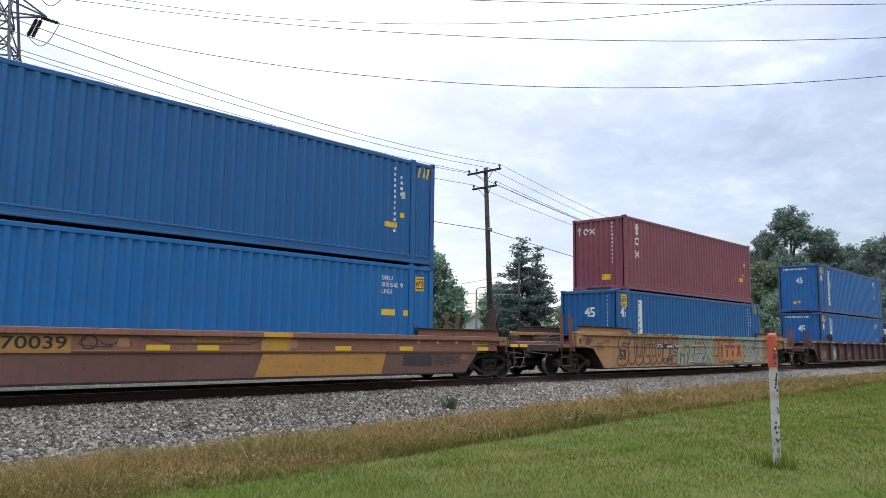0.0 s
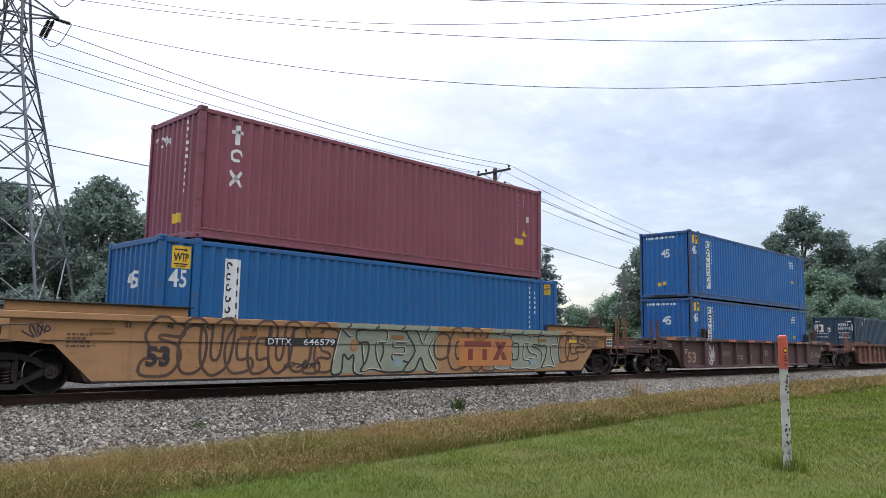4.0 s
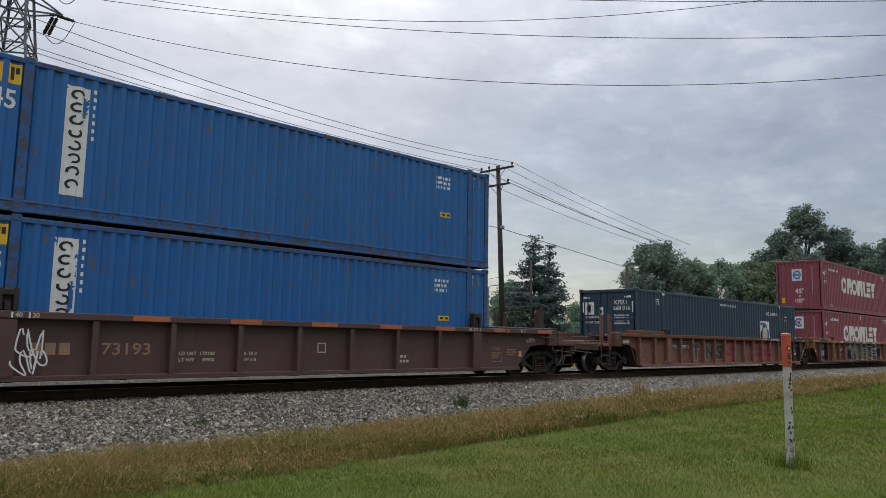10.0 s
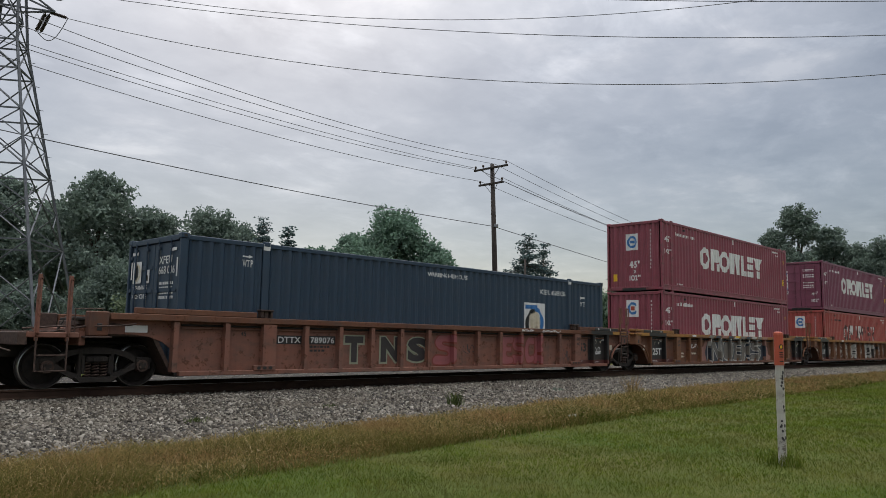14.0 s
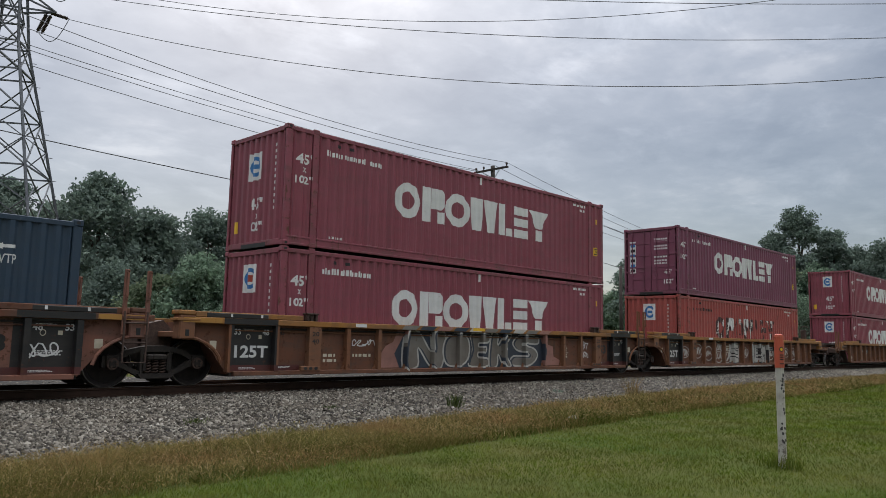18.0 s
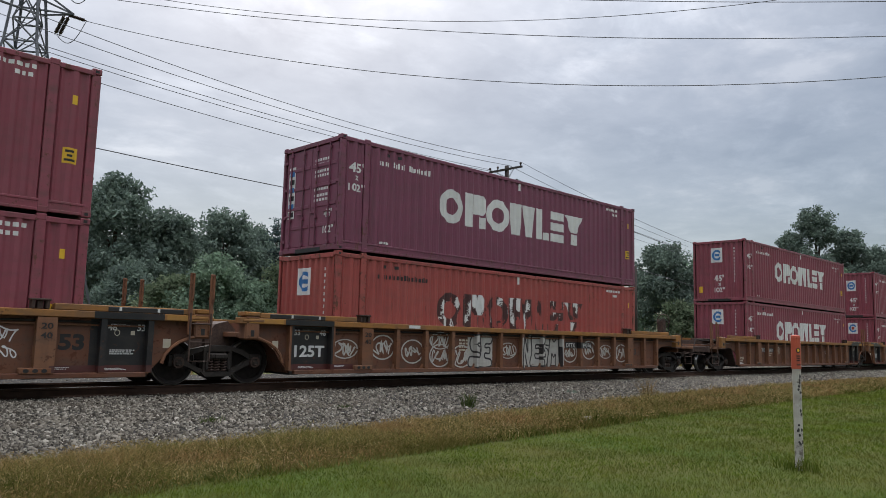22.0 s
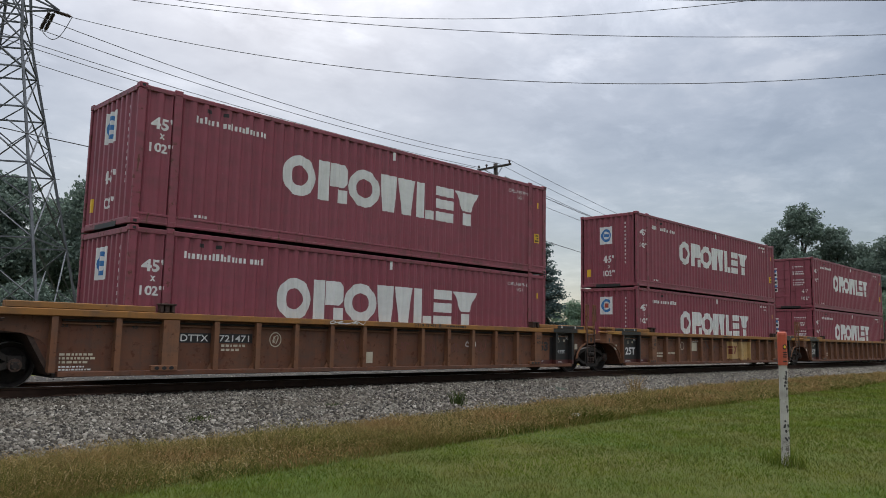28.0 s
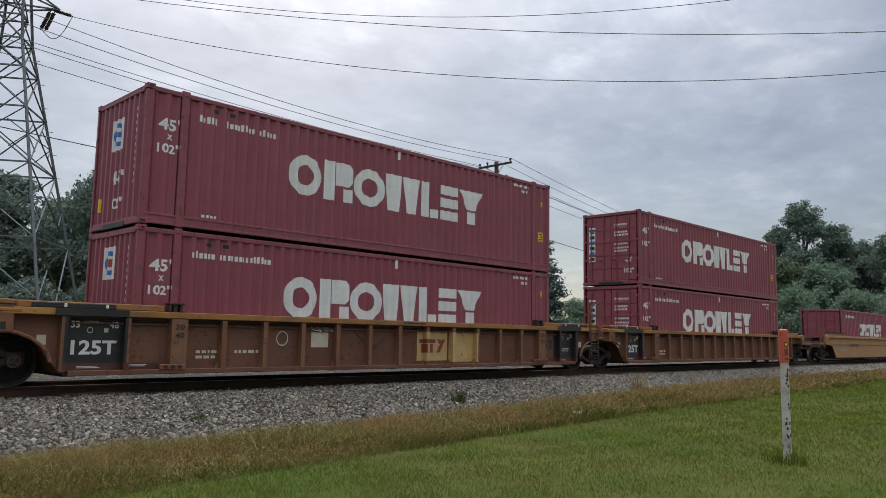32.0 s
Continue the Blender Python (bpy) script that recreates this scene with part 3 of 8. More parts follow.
class Box:
    """An intermodal container; its origin is at the middle of its underside, its near side faces -y."""

    def __init__(self, length, paint_mat, label, x0, z0, width=2.591, height=2.896, doors=False, group="stacked containers"):
        self.l, self.w, self.h, self.mat = length, width, height, paint_mat
        h2, w2 = length / 2, width / 2
        ob = self.ob = thing("shipping_container", label, "shipping container", group=group)
        MOVERS.append((ob, x0, z0))
        posts = [-h2 + 0.09, h2 - 0.09]
        inner = []
        if length > 13:
            inner = [-6.096 + 0.09, 6.096 - 0.09]
        stops = sorted(posts + inner)
        # corrugated side walls
        b, d = [], []
        for a, c in zip(stops, stops[1:]):
            bb, dd = folds(a + 0.085, c - 0.085, 0.05)
            b += bb
            d += [v + 0.012 for v in dd]
        self.sb, self.sd = b, d
        self.side = lambda u, z, q: (u, -w2 + q, z)
        part("side_panel", folded(b, d, 0.15, height - 0.1, self.side), paint_mat, ob, "corrugated steel side wall")
        part("side_panel", folded(b, d, 0.15, height - 0.1, lambda u, z, q: (u, w2 - q, z)), paint_mat, ob, "corrugated steel side wall")
        # ends
        eb, ed = folds(-w2 + 0.15, w2 - 0.15, 0.02, 0.25, 0.055)
        self.eb, self.ed = eb, [v + 0.02 for v in ed]
        self.end = lambda u, z, q: (-h2 + q, -u, z)
        if doors:
            self.ed = [0.045] * len(eb)
            self.door_end(ob, h2, w2, height, paint_mat)
        else:
            part("end_wall", folded(eb, self.ed, 0.14, height - 0.1, self.end), paint_mat, ob, "corrugated steel end wall")
        part("end_wall", folded(eb, [v + 0.02 for v in ed], 0.14, height - 0.1, lambda u, z, q: (h2 - q, u, z)), paint_mat, ob, "corrugated steel end wall")
        rb, rd = folds(-h2 + 0.1, h2 - 0.1, 0.0, 0.3, 0.02)
        part("roof", folded(rb, rd, -w2 + 0.03, w2 - 0.03, lambda u, z, q: (u, z, height - 0.012 - q)), paint_mat, ob)
        part("underframe", Shape().box(-h2 + 0.05, h2 - 0.05, -w2 + 0.08, w2 - 0.08, 0.03, 0.13), STEEL_DARK, ob)
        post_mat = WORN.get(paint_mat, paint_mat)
        for s in (-1, 1):
            y = s * (w2 - 0.035)
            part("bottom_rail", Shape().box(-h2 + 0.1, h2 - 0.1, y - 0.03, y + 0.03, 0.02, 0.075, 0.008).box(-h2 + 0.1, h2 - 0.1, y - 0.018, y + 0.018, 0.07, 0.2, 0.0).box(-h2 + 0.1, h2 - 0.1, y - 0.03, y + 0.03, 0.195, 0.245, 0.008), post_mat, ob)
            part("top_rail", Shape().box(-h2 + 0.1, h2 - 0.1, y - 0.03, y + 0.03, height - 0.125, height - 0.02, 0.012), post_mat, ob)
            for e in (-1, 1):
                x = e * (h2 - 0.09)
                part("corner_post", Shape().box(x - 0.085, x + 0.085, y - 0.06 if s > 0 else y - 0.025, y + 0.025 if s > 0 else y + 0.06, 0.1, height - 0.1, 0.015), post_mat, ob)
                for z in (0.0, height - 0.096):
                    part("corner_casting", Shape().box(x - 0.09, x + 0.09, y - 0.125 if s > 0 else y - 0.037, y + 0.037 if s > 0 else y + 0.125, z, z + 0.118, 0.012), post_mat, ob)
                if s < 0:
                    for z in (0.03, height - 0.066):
                        # solid black pieces stand in for the dark inside of the casting holes
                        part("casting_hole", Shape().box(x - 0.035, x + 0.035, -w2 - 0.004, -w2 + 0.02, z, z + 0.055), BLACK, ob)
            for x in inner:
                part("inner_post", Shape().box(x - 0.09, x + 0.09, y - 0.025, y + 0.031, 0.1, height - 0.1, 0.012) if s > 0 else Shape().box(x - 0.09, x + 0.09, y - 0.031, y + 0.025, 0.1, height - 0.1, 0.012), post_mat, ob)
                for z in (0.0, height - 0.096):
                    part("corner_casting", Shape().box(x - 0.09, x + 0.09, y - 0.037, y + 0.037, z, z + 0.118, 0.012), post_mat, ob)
        if z0 > 1:
            for s in (-1, 1):
                for e in (-1, 1):
                    x, y = e * (min(h2, 6.096) - 0.09), s * (w2 - 0.09)
                    part("twist_lock", Shape().box(x - 0.07, x + 0.07, y - 0.06, y + 0.06, -0.05, 0.004, 0.008), CASTING, ob, "dark steel twist lock")
        for e in (-1, 1):
            x = e * (h2 - 0.05)
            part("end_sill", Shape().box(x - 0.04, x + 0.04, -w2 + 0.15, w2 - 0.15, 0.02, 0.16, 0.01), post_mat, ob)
            # a solid black box stands in for the shade of the gooseneck tunnel
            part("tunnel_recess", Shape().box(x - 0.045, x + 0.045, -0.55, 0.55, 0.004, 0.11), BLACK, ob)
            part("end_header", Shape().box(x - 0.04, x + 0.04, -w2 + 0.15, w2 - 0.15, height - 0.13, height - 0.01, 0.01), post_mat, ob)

    def door_end(self, ob, h2, w2, height, mat):
        for s in (-1, 1):
            y0, y1 = (0.01, w2 - 0.16) if s > 0 else (-w2 + 0.16, -0.01)
            d = part("door", Shape().box(-h2 + 0.045, -h2 + 0.085, y0, y1, 0.17, height - 0.14, 0.012), mat, ob, "steel container door with locking bars")
            for k in range(1, 5):
                z = 0.17 + k * (height - 0.31) / 5
                part("door_rib", Shape().box(-h2 + 0.03, -h2 + 0.046, y0 + 0.05, y1 - 0.05, z - 0.05, z + 0.05, 0.01), mat, d)
            for q in (0.28, 0.78):
                y = y0 + q * (y1 - y0)
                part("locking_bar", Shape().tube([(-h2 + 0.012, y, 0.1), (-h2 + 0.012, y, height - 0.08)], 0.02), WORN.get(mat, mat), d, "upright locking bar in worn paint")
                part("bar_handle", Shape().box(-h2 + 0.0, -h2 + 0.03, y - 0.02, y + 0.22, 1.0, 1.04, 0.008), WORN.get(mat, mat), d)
                for z in (0.22, 0.9, 1.7, height - 0.25):
                    part("bar_bracket", Shape().box(-h2 + 0.0, -h2 + 0.045, y - 0.05, y + 0.05, z - 0.035, z + 0.035, 0.006), mat, d)
            for z in (0.35, 1.0, 1.75, height - 0.4):
                y = s * (w2 - 0.14)
                part("hinge", Shape().box(-h2 + 0.02, -h2 + 0.05, y - 0.05, y + 0.05, z - 0.04, z + 0.04, 0.008), mat, d)

    def mark(self, name, polys, mat, end=False, label="", lift=0.004, joined=False):
        if not joined:
            return by_piece(self.mark, name, polys, mat, end, label, lift)
        if end:
            return decal(name, polys, mat, self.ob, self.end, self.eb, self.ed, lift, label)
        # post faces stand a little prouder than the folds
        b, d = [], []
        last = None
        for u, q in zip(self.sb, self.sd):
            if last is not None and u - last > 0.15 and q > 0.02:
                b += [last + 0.001, u - 0.001]
                d += [0.003, 0.003]
            b.append(u), d.append(q)
            last = u
        h = self.l / 2
        return decal(name, polys, mat, self.ob, self.side, [-h, b[0] - 0.002, *b, b[-1] + 0.002, h], [0.005, 0.005, *d, 0.005, 0.005], lift, label)

    def signs(self, name, polys, mat, end=False, label="", lift=0.004):
        """Like mark, with every separate figure as a part of its own."""
        for q in islands(polys):
            self.mark(name, q, mat, end, label, lift, True)

    def small_print(self, u, z, rows, w, h, mat, end=False, seed=1):
        """Writing too small to read: broken bars of its size."""
        rng = random.Random(seed)
        polys = []
        for k in range(rows):
            a, y = u, z - k * h * 1.7
            if h >= 0.12:
                n = max(3, round(w / (0.62 * h)))
                for i in range(n):
                    p = u + w * i / n
                    if rng.random() < 0.12:
                        continue
                    up = h if rng.random() < 0.25 else 0.74 * h
                    q = w / n * rng.uniform(0.55, 0.82)
                    polys += rect(p, p + q * 0.9, y, y + up)
                continue
            while a < u + w * rng.uniform(0.75, 1.0):
                q = h * rng.uniform(0.5, 1.4)
                polys += rect(a, min(a + q, u + w), y, y + h)
                a += q + h * 0.5
        return tagged(self.mark("small_print", polys, mat, end, joined=True), kind="stuff")

    def column_print(self, u, z, n, size, mat, end=False):
        """A code that runs down the wall, one sign under the other."""
        rng = random.Random(int(u * 100) + n)
        polys = []
        for k in range(n):
            polys += rect(u, u + size * rng.uniform(0.35, 0.6), z - k * size * 1.55, z - k * size * 1.55 + size * 0.78)
        return tagged(self.mark("code_column", polys, mat, end, joined=True), kind="stuff")


def wordmark(u, z, w, h):
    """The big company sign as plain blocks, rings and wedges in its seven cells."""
    x = [u + w * v for v in (-0.009, 0.133, 0.276, 0.429, 0.613, 0.726, 0.846, 0.99)]
    g = w * 0.006
    p = [ring((x[0] + x[1]) / 2, z + h / 2, (x[1] - x[0]) / 2 - g * 0.4, h / 2, 0.5, 0, 360, 30)]
    a, b = x[1] + g, x[2] - g * 0.5
    t = (b - a) * 0.36
    p.append([[(a, z), (a + t, z), (a + t, z + h), (a, z + h)]])
    p.append([[(a + t * 1.12, z + h * 0.40), (b - t * 0.4, z + h * 0.40), (b, z + h * 0.54), (b, z + h * 0.86), (b - t * 0.4, z + h), (a + t * 1.12, z + h)]])
    p.append(rect(b - t * 0.95, b, z, z + h * 0.34))
    p.append(ring((x[2] + x[3]) / 2, z + h / 2, (x[3] - x[2]) / 2 - g * 0.4, h / 2, 0.5, 0, 360, 30))
    a, m, b = x[3], (x[3] + x[4]) / 2, x[4]
    for lo, hi in ((a, m - g * 0.4), (m + g * 0.4, b)):
        c, d = (lo + hi) / 2, (hi - lo) * 0.3
        p.append([[(c - d, z), (c + d, z), (hi, z + h), (lo, z + h)]])
    a, b = x[4] + g, x[5] - g * 0.5
    p.append(rect(a, a + (b - a) * 0.42, z, z + h))
    p.append(rect(a + (b - a) * 0.48, b, z, z + h * 0.25))
    a, b = x[5] + g, x[6] - g
    for q in (0.0, 0.37, 0.74):
        p.append(rect(a, b, z + h * q, z + h * (q + 0.27)))
    a, b = x[6], x[7]
    m, t = (a + b) / 2, (b - a) * 0.17
    p.append(rect(m - t, m + t, z, z + h * 0.36))
    p.append([[(a, z + h), (b, z + h), (m + t, z + h * 0.42), (m - t, z + h * 0.42)]])
    return p


def peeled(polys, seed, lo=0.5, hi=9.0):
    """What is left of a worn sign: ragged scraps of its shapes where a patchy wear lies between two limits."""
    rng = random.Random(seed)
    grid = [[rng.random() for _ in range(24)] for _ in range(12)]

    def wear(u, z):
        i, j = u * 6.5 % 23, z * 2.2 % 11
        a, b, p, q = int(i), int(j), i % 1, j % 1
        return (grid[b][a] * (1 - p) + grid[b][a + 1] * p) * (1 - q) + (grid[b + 1][a] * (1 - p) + grid[b + 1][a + 1] * p) * q

    out = []
    left, right = min(p[0] for q in polys for p in q), max(p[0] for q in polys for p in q)
    bottom, top = min(p[1] for q in polys for p in q), max(p[1] for q in polys for p in q)
    u = left
    while u < right - 0.004:
        v = min(right, u + rng.uniform(0.012, 0.028))
        runs, z, begun = [], bottom, None
        while z < top - 0.004:
            up = min(top, z + rng.uniform(0.012, 0.035))
            here = lo < wear(u + 3, z) + rng.uniform(-0.05, 0.05) < hi
            if here and begun is None:
                begun = z
            if begun is not None and not here:
                runs.append((begun, z))
                begun = None
            z = up
        if begun is not None:
            runs.append((begun, top))
        for q in polys:
            strip = clip(clip(q, u, True), v, False)
            if len(strip) < 3:
                continue
            for z0, z1 in runs:
                piece = [(b, a) for a, b in strip]
                piece = clip(clip(piece, z0, True), z1, False)
                if len(piece) >= 3:
                    out.append([(a, b) for b, a in piece])
        u = v
    return out


def emblem(box, u, z, s, seed, end=True):
    """A white square plate with a blue round sign."""
    box.mark("emblem_plate", rect(u - s / 2, u + s / 2, z - s * 0.62, z + s * 0.62), WHITE, end, "white square company plate")
    box.signs("emblem_ring", ring(u, z, s * 0.42, s * 0.46, 0.62, 30 if seed % 2 else 0, 330 if seed % 2 else 360, 18), LABEL_BLUE, end, lift=0.007)
    if seed % 3 == 0:
        box.mark("emblem_core", rect(u - s * 0.13, u + s * 0.13, z - s * 0.15, z + s * 0.15), RED_MARK, end, lift=0.007)
    else:
        box.mark("emblem_core", rect(u - s * 0.2, u + s * 0.2, z - s * 0.1, z + s * 0.1), LABEL_BLUE, end, lift=0.007)


def crowned(x0, z0, mat, label, seed, doors=False, worn=False, short_url=False, print_mat=None, code=None):
    """A red forty-five-foot box with the big white sign."""
    b = Box(FT45, mat, label, x0, z0, doors=doors)
    sign = wordmark(-3.32, 1.14, 6.88, 0.98)
    ink = print_mat or WHITE
    if worn:
        for k, q in enumerate(sign):
            b.mark("sign_shadow", peeled(q, seed + k, 0.45, 0.74), SIGN_REMAINS, label="dark remains of a sign shape", lift=0.003)
            b.mark("sign_shape", peeled(q, seed + k, 0.72), WHITE, label="peeling white sign shape", lift=0.006)
        b.small_print(-5.68, 2.32, 1, 1.95, 0.14, BLACK, seed=seed)
    else:
        for q in sign:
            b.mark("sign_shape", q, WHITE, label="large white painted sign shape")
        b.small_print(-5.68, 2.34, 1, 1.95 if not short_url else 1.6, 0.15, WHITE, seed=seed)
        b.signs("size_mark", placed(letters("45'", 0.03), -6.56, 2.0, 0.26, 0.46), WHITE)
        b.signs("size_mark", placed(letters("x", 0.03), -6.38, 1.81, 0.11) + placed(letters('102"', 0.03), -6.56, 1.52, 0.2, 0.48), WHITE)
    b.mark("white_tick", rect(0.06, 0.13, 2.55, 2.77), WHITE)
    if code:
        b.mark("lettering", placed(letters(code, 0.01), 4.95, 2.47, 0.1, 0.95), ink, joined=True), b.mark("lettering", placed(letters("LPG1", 0.01), 5.35, 2.3, 0.1, 0.28), ink, joined=True)
    else:
        b.small_print(5.0, 2.62, 1, 0.85, 0.08, ink, seed=seed + 3)
        b.small_print(5.35, 2.46, 1, 0.3, 0.08, ink, seed=seed + 5)
    b.mark("yellow_label", rect(6.27, 6.53, 0.98, 1.28), YELLOW, label="yellow label with dark print")
    tagged(b.mark("label_print", [q for k, (c, d) in enumerate(((6.31, 6.47), (6.34, 6.44), (6.30, 6.50))) for q in rect(c, d, 1.19 - 0.085 * k, 1.235 - 0.085 * k)], BLACK, lift=0.007, joined=True), kind="stuff")
    b.mark("small_label", rect(6.36, 6.46, 2.12, 2.3), YELLOW)
    b.small_print(-5.5, 0.28, 1, 0.4, 0.06, ink, seed=seed + 4)
    for u in (-5.35, -4.95):
        b.mark("vent", rect(u, u + 0.12, 2.6, 2.68), BLACK)
    if doors:
        b.mark("door_sign", rect(-1.02, -0.72, 0.95, 2.35), WHITE, True, "tall white door sign", lift=0.012)
        rng = random.Random(seed)
        for k in range(6):
            z = 1.0 + k * 0.22
            b.mark("door_sign_bar", rect(-0.98, -0.76, z, z + 0.13), LABEL_BLUE if k % 2 else BLACK, True, lift=0.018)
        for k, z in enumerate((2.35, 2.05, 1.7, 1.42)):
            b.small_print(0.15, z, 2, 0.7, 0.07, WHITE, True, seed + k)
        b.signs("door_size", placed(letters("45'", 0.03), 0.62, 0.85, 0.22) + placed(letters('102"', 0.03), 0.6, 0.45, 0.2), WHITE, True, lift=0.012)
    else:
        emblem(b, -0.1, 2.2 if seed % 2 else 2.05, 0.56, seed)
        b.column_print(0.72, 2.45, 11, 0.10, WHITE, True)
        b.signs("end_size", placed(letters("45'", 0.03), -0.25, 0.95, 0.3, 0.48) + placed(letters("x", 0.03), -0.05, 0.74, 0.12) + placed(letters('102"', 0.03), -0.25, 0.42, 0.24, 0.52), WHITE, True)
        b.mark("end_label", rect(-1.02, -0.82, 0.42, 0.72), YELLOW, True, "yellow warning label")
    return b


# ---- well cars ----
def scrawl(u0, u1, z0, z1, loops, w, seed):
    """A looping spray tag within a rectangle."""
    rng = random.Random(seed)
    pts = []
    n = loops * 12
    ph, am = rng.uniform(0, 6), rng.uniform(0.28, 0.42)
    for i in range(n + 1):
        t = i / n
        a = 2 * math.pi * loops * t + ph
        u = u0 + (u1 - u0) * (0.12 + 0.76 * t) + (u1 - u0) * 0.5 / loops * math.cos(a) * 0.9
        z = (z0 + z1) / 2 + (z1 - z0) * am * math.sin(a * (1.0 + 0.3 * math.sin(t * 7 + ph))) * (0.7 + 0.5 * math.sin(t * 11 + ph) ** 2)
        pts.append((min(max(u, u0), u1), min(max(z, z0), z1)))
    return stroke(pts, w)


def bubble(u0, u1, z0, z1, seed, fat=1.0):
    """A fat rounded graffiti shape as one outline fan."""
    rng = random.Random(seed)
    cu, cz = (u0 + u1) / 2, (z0 + z1) / 2
    n = 18
    k = [rng.uniform(0.72, 1.0) for _ in range(n)]
    pts = [(cu + (u1 - u0) / 2 * k[i] * fat * math.copysign(abs(math.cos(2 * math.pi * i / n)) ** 0.6, math.cos(2 * math.pi * i / n)),
            cz + (z1 - z0) / 2 * k[i] * fat * math.copysign(abs(math.sin(2 * math.pi * i / n)) ** 0.6, math.sin(2 * math.pi * i / n))) for i in range(n)]
    return [[(cu, cz), pts[i], pts[(i + 1) % n]] for i in range(n)], pts + [pts[0]]


def curve_through(points, closed=True, k=4):
    """A rounded line through corner points."""
    n, out = len(points), []
    p = [Vector(q) for q in points]
    for i in range(n if closed else n - 1):
        a, b, c, d = (p[(i + j) % n] if closed else p[min(max(i + j, 0), n - 1)] for j in (-1, 0, 1, 2))
        for m in range(k):
            t = m / k
            q = 0.5 * (2 * b + (c - a) * t + (2 * a - 5 * b + 4 * c - d) * t * t + (3 * b - a - 3 * c + d) * t ** 3)
            out.append(tuple(q))
    return out + [out[0]] if closed else out + [tuple(p[-1])]


FAT = {
    "T": ((0, .98), (.5, 1), (.98, 1), (1, .72), (.66, .68), (.70, .30), (.88, .02), (.5, .05), (.16, 0), (.36, .3), (.38, .68), (.02, .7)),
    "E": ((.05, 1), (.98, .98), (.95, .74), (.5, .72), (.48, .6), (.85, .6), (.84, .42), (.46, .42), (.5, .27), (1, .22), (.98, 0), (0, .02), (.12, .5)),
    "X": ((0, 1), (.34, 1), (.52, .68), (.7, 1), (1, 1), (.72, .52), (1, 0), (.66, 0), (.48, .32), (.3, 0), (-.02, 0), (.3, .5)),
    "M": ((0, 0), (.1, .6), (.22, 1), (.46, .86), (.56, .86), (.82, 1), (.92, .55), (1, 0), (.7, 0), (.66, .4), (.5, .3), (.34, .42), (.3, 0)),
    "S": ((.95, .95), (.3, 1), (.02, .75), (.2, .5), (.6, .42), (.62, .3), (.05, .3), (0, .02), (.7, 0), (1, .3), (.85, .56), (.42, .66), (.44, .74), (.98, .72)),
    "I": ((0, 1), (1, .98), (.95, .76), (.68, .72), (.66, .28), (1, .22), (1, 0), (0, 0), (.02, .24), (.34, .28), (.36, .72), (.04, .76)),
    "N": ((0, 0), (.02, 1), (.34, 1), (.66, .45), (.64, 1), (1, .98), (.96, 0), (.66, .02), (.34, .55), (.36, .02)),
    "K": ((0, 0), (.04, 1), (.34, 1), (.36, .66), (.66, 1), (1, .98), (.66, .54), (1.04, 0), (.66, 0), (.4, .36), (.36, 0)),
    "O": ((.5, 1), (.1, .85), (0, .45), (.15, .08), (.5, 0), (.88, .12), (1, .5), (.88, .88)),
    "C": ((.9, .95), (.35, 1), (.02, .7), (.0, .3), (.3, 0), (.95, .08), (.9, .3), (.45, .28), (.4, .68), (.92, .7)),
    "U": ((0, 1), (.3, 1), (.34, .4), (.5, .26), (.64, .42), (.68, 1), (1, 1), (.95, .25), (.6, 0), (.3, .02), (.04, .3)),
}


def fat_glyph(name, u, z, w, h, lean=0.0):
    """A fat rounded graffiti figure: its fill, and its closed outline."""
    line = curve_through([(u + w * a + lean * h * b, z + h * b) for a, b in FAT[name]], True, 4)
    tris = tessellate_polygon([[Vector((a, b, 0)) for a, b in line[:-1]]])
    return [[line[i] for i in t] for t in tris], line


WHEEL_MESH = {}


def wheel_meshes(r):
    if r not in WHEEL_MESH:
        prof = [(0.09, -0.02), (r - 0.10, 0.02), (r - 0.075, -0.02), (r - 0.01, -0.055), (r, -0.05), (r, 0.055), (r + 0.026, 0.062), (r + 0.026, 0.085), (r - 0.08, 0.085), (r - 0.11, 0.055), (0.11, 0.05), (0.10, 0.09)]
        w = Shape().lathe(prof, 32).mesh("wheel", WHEEL_STEEL)
        band = Shape().lathe([(r - 0.016, -0.0575), (r + 0.001, -0.0515), (r + 0.002, -0.03), (r + 0.002, 0.04), (r + 0.001, 0.054)], 32, caps=False).mesh("tread", TREAD)
        ax = Shape().tube([(0, -1.0, 0), (0, 1.0, 0)], 0.085, 12).mesh("axle", STEEL_DARK, True)
        cap = Shape().lathe([(0.12, -0.16), (0.125, -0.02), (0.13, 0.0)], 12)
        for k in range(3):
            a = k * 2.094
            cap.box(0.06 * math.cos(a) - 0.018, 0.06 * math.cos(a) + 0.018, -0.185, -0.16, 0.06 * math.sin(a) - 0.018, 0.06 * math.sin(a) + 0.018)
        WHEEL_MESH[r] = (w, band, ax, cap.mesh("axle_cap", CASTING))
    return WHEEL_MESH[r]


TRUCK_MESH = {}


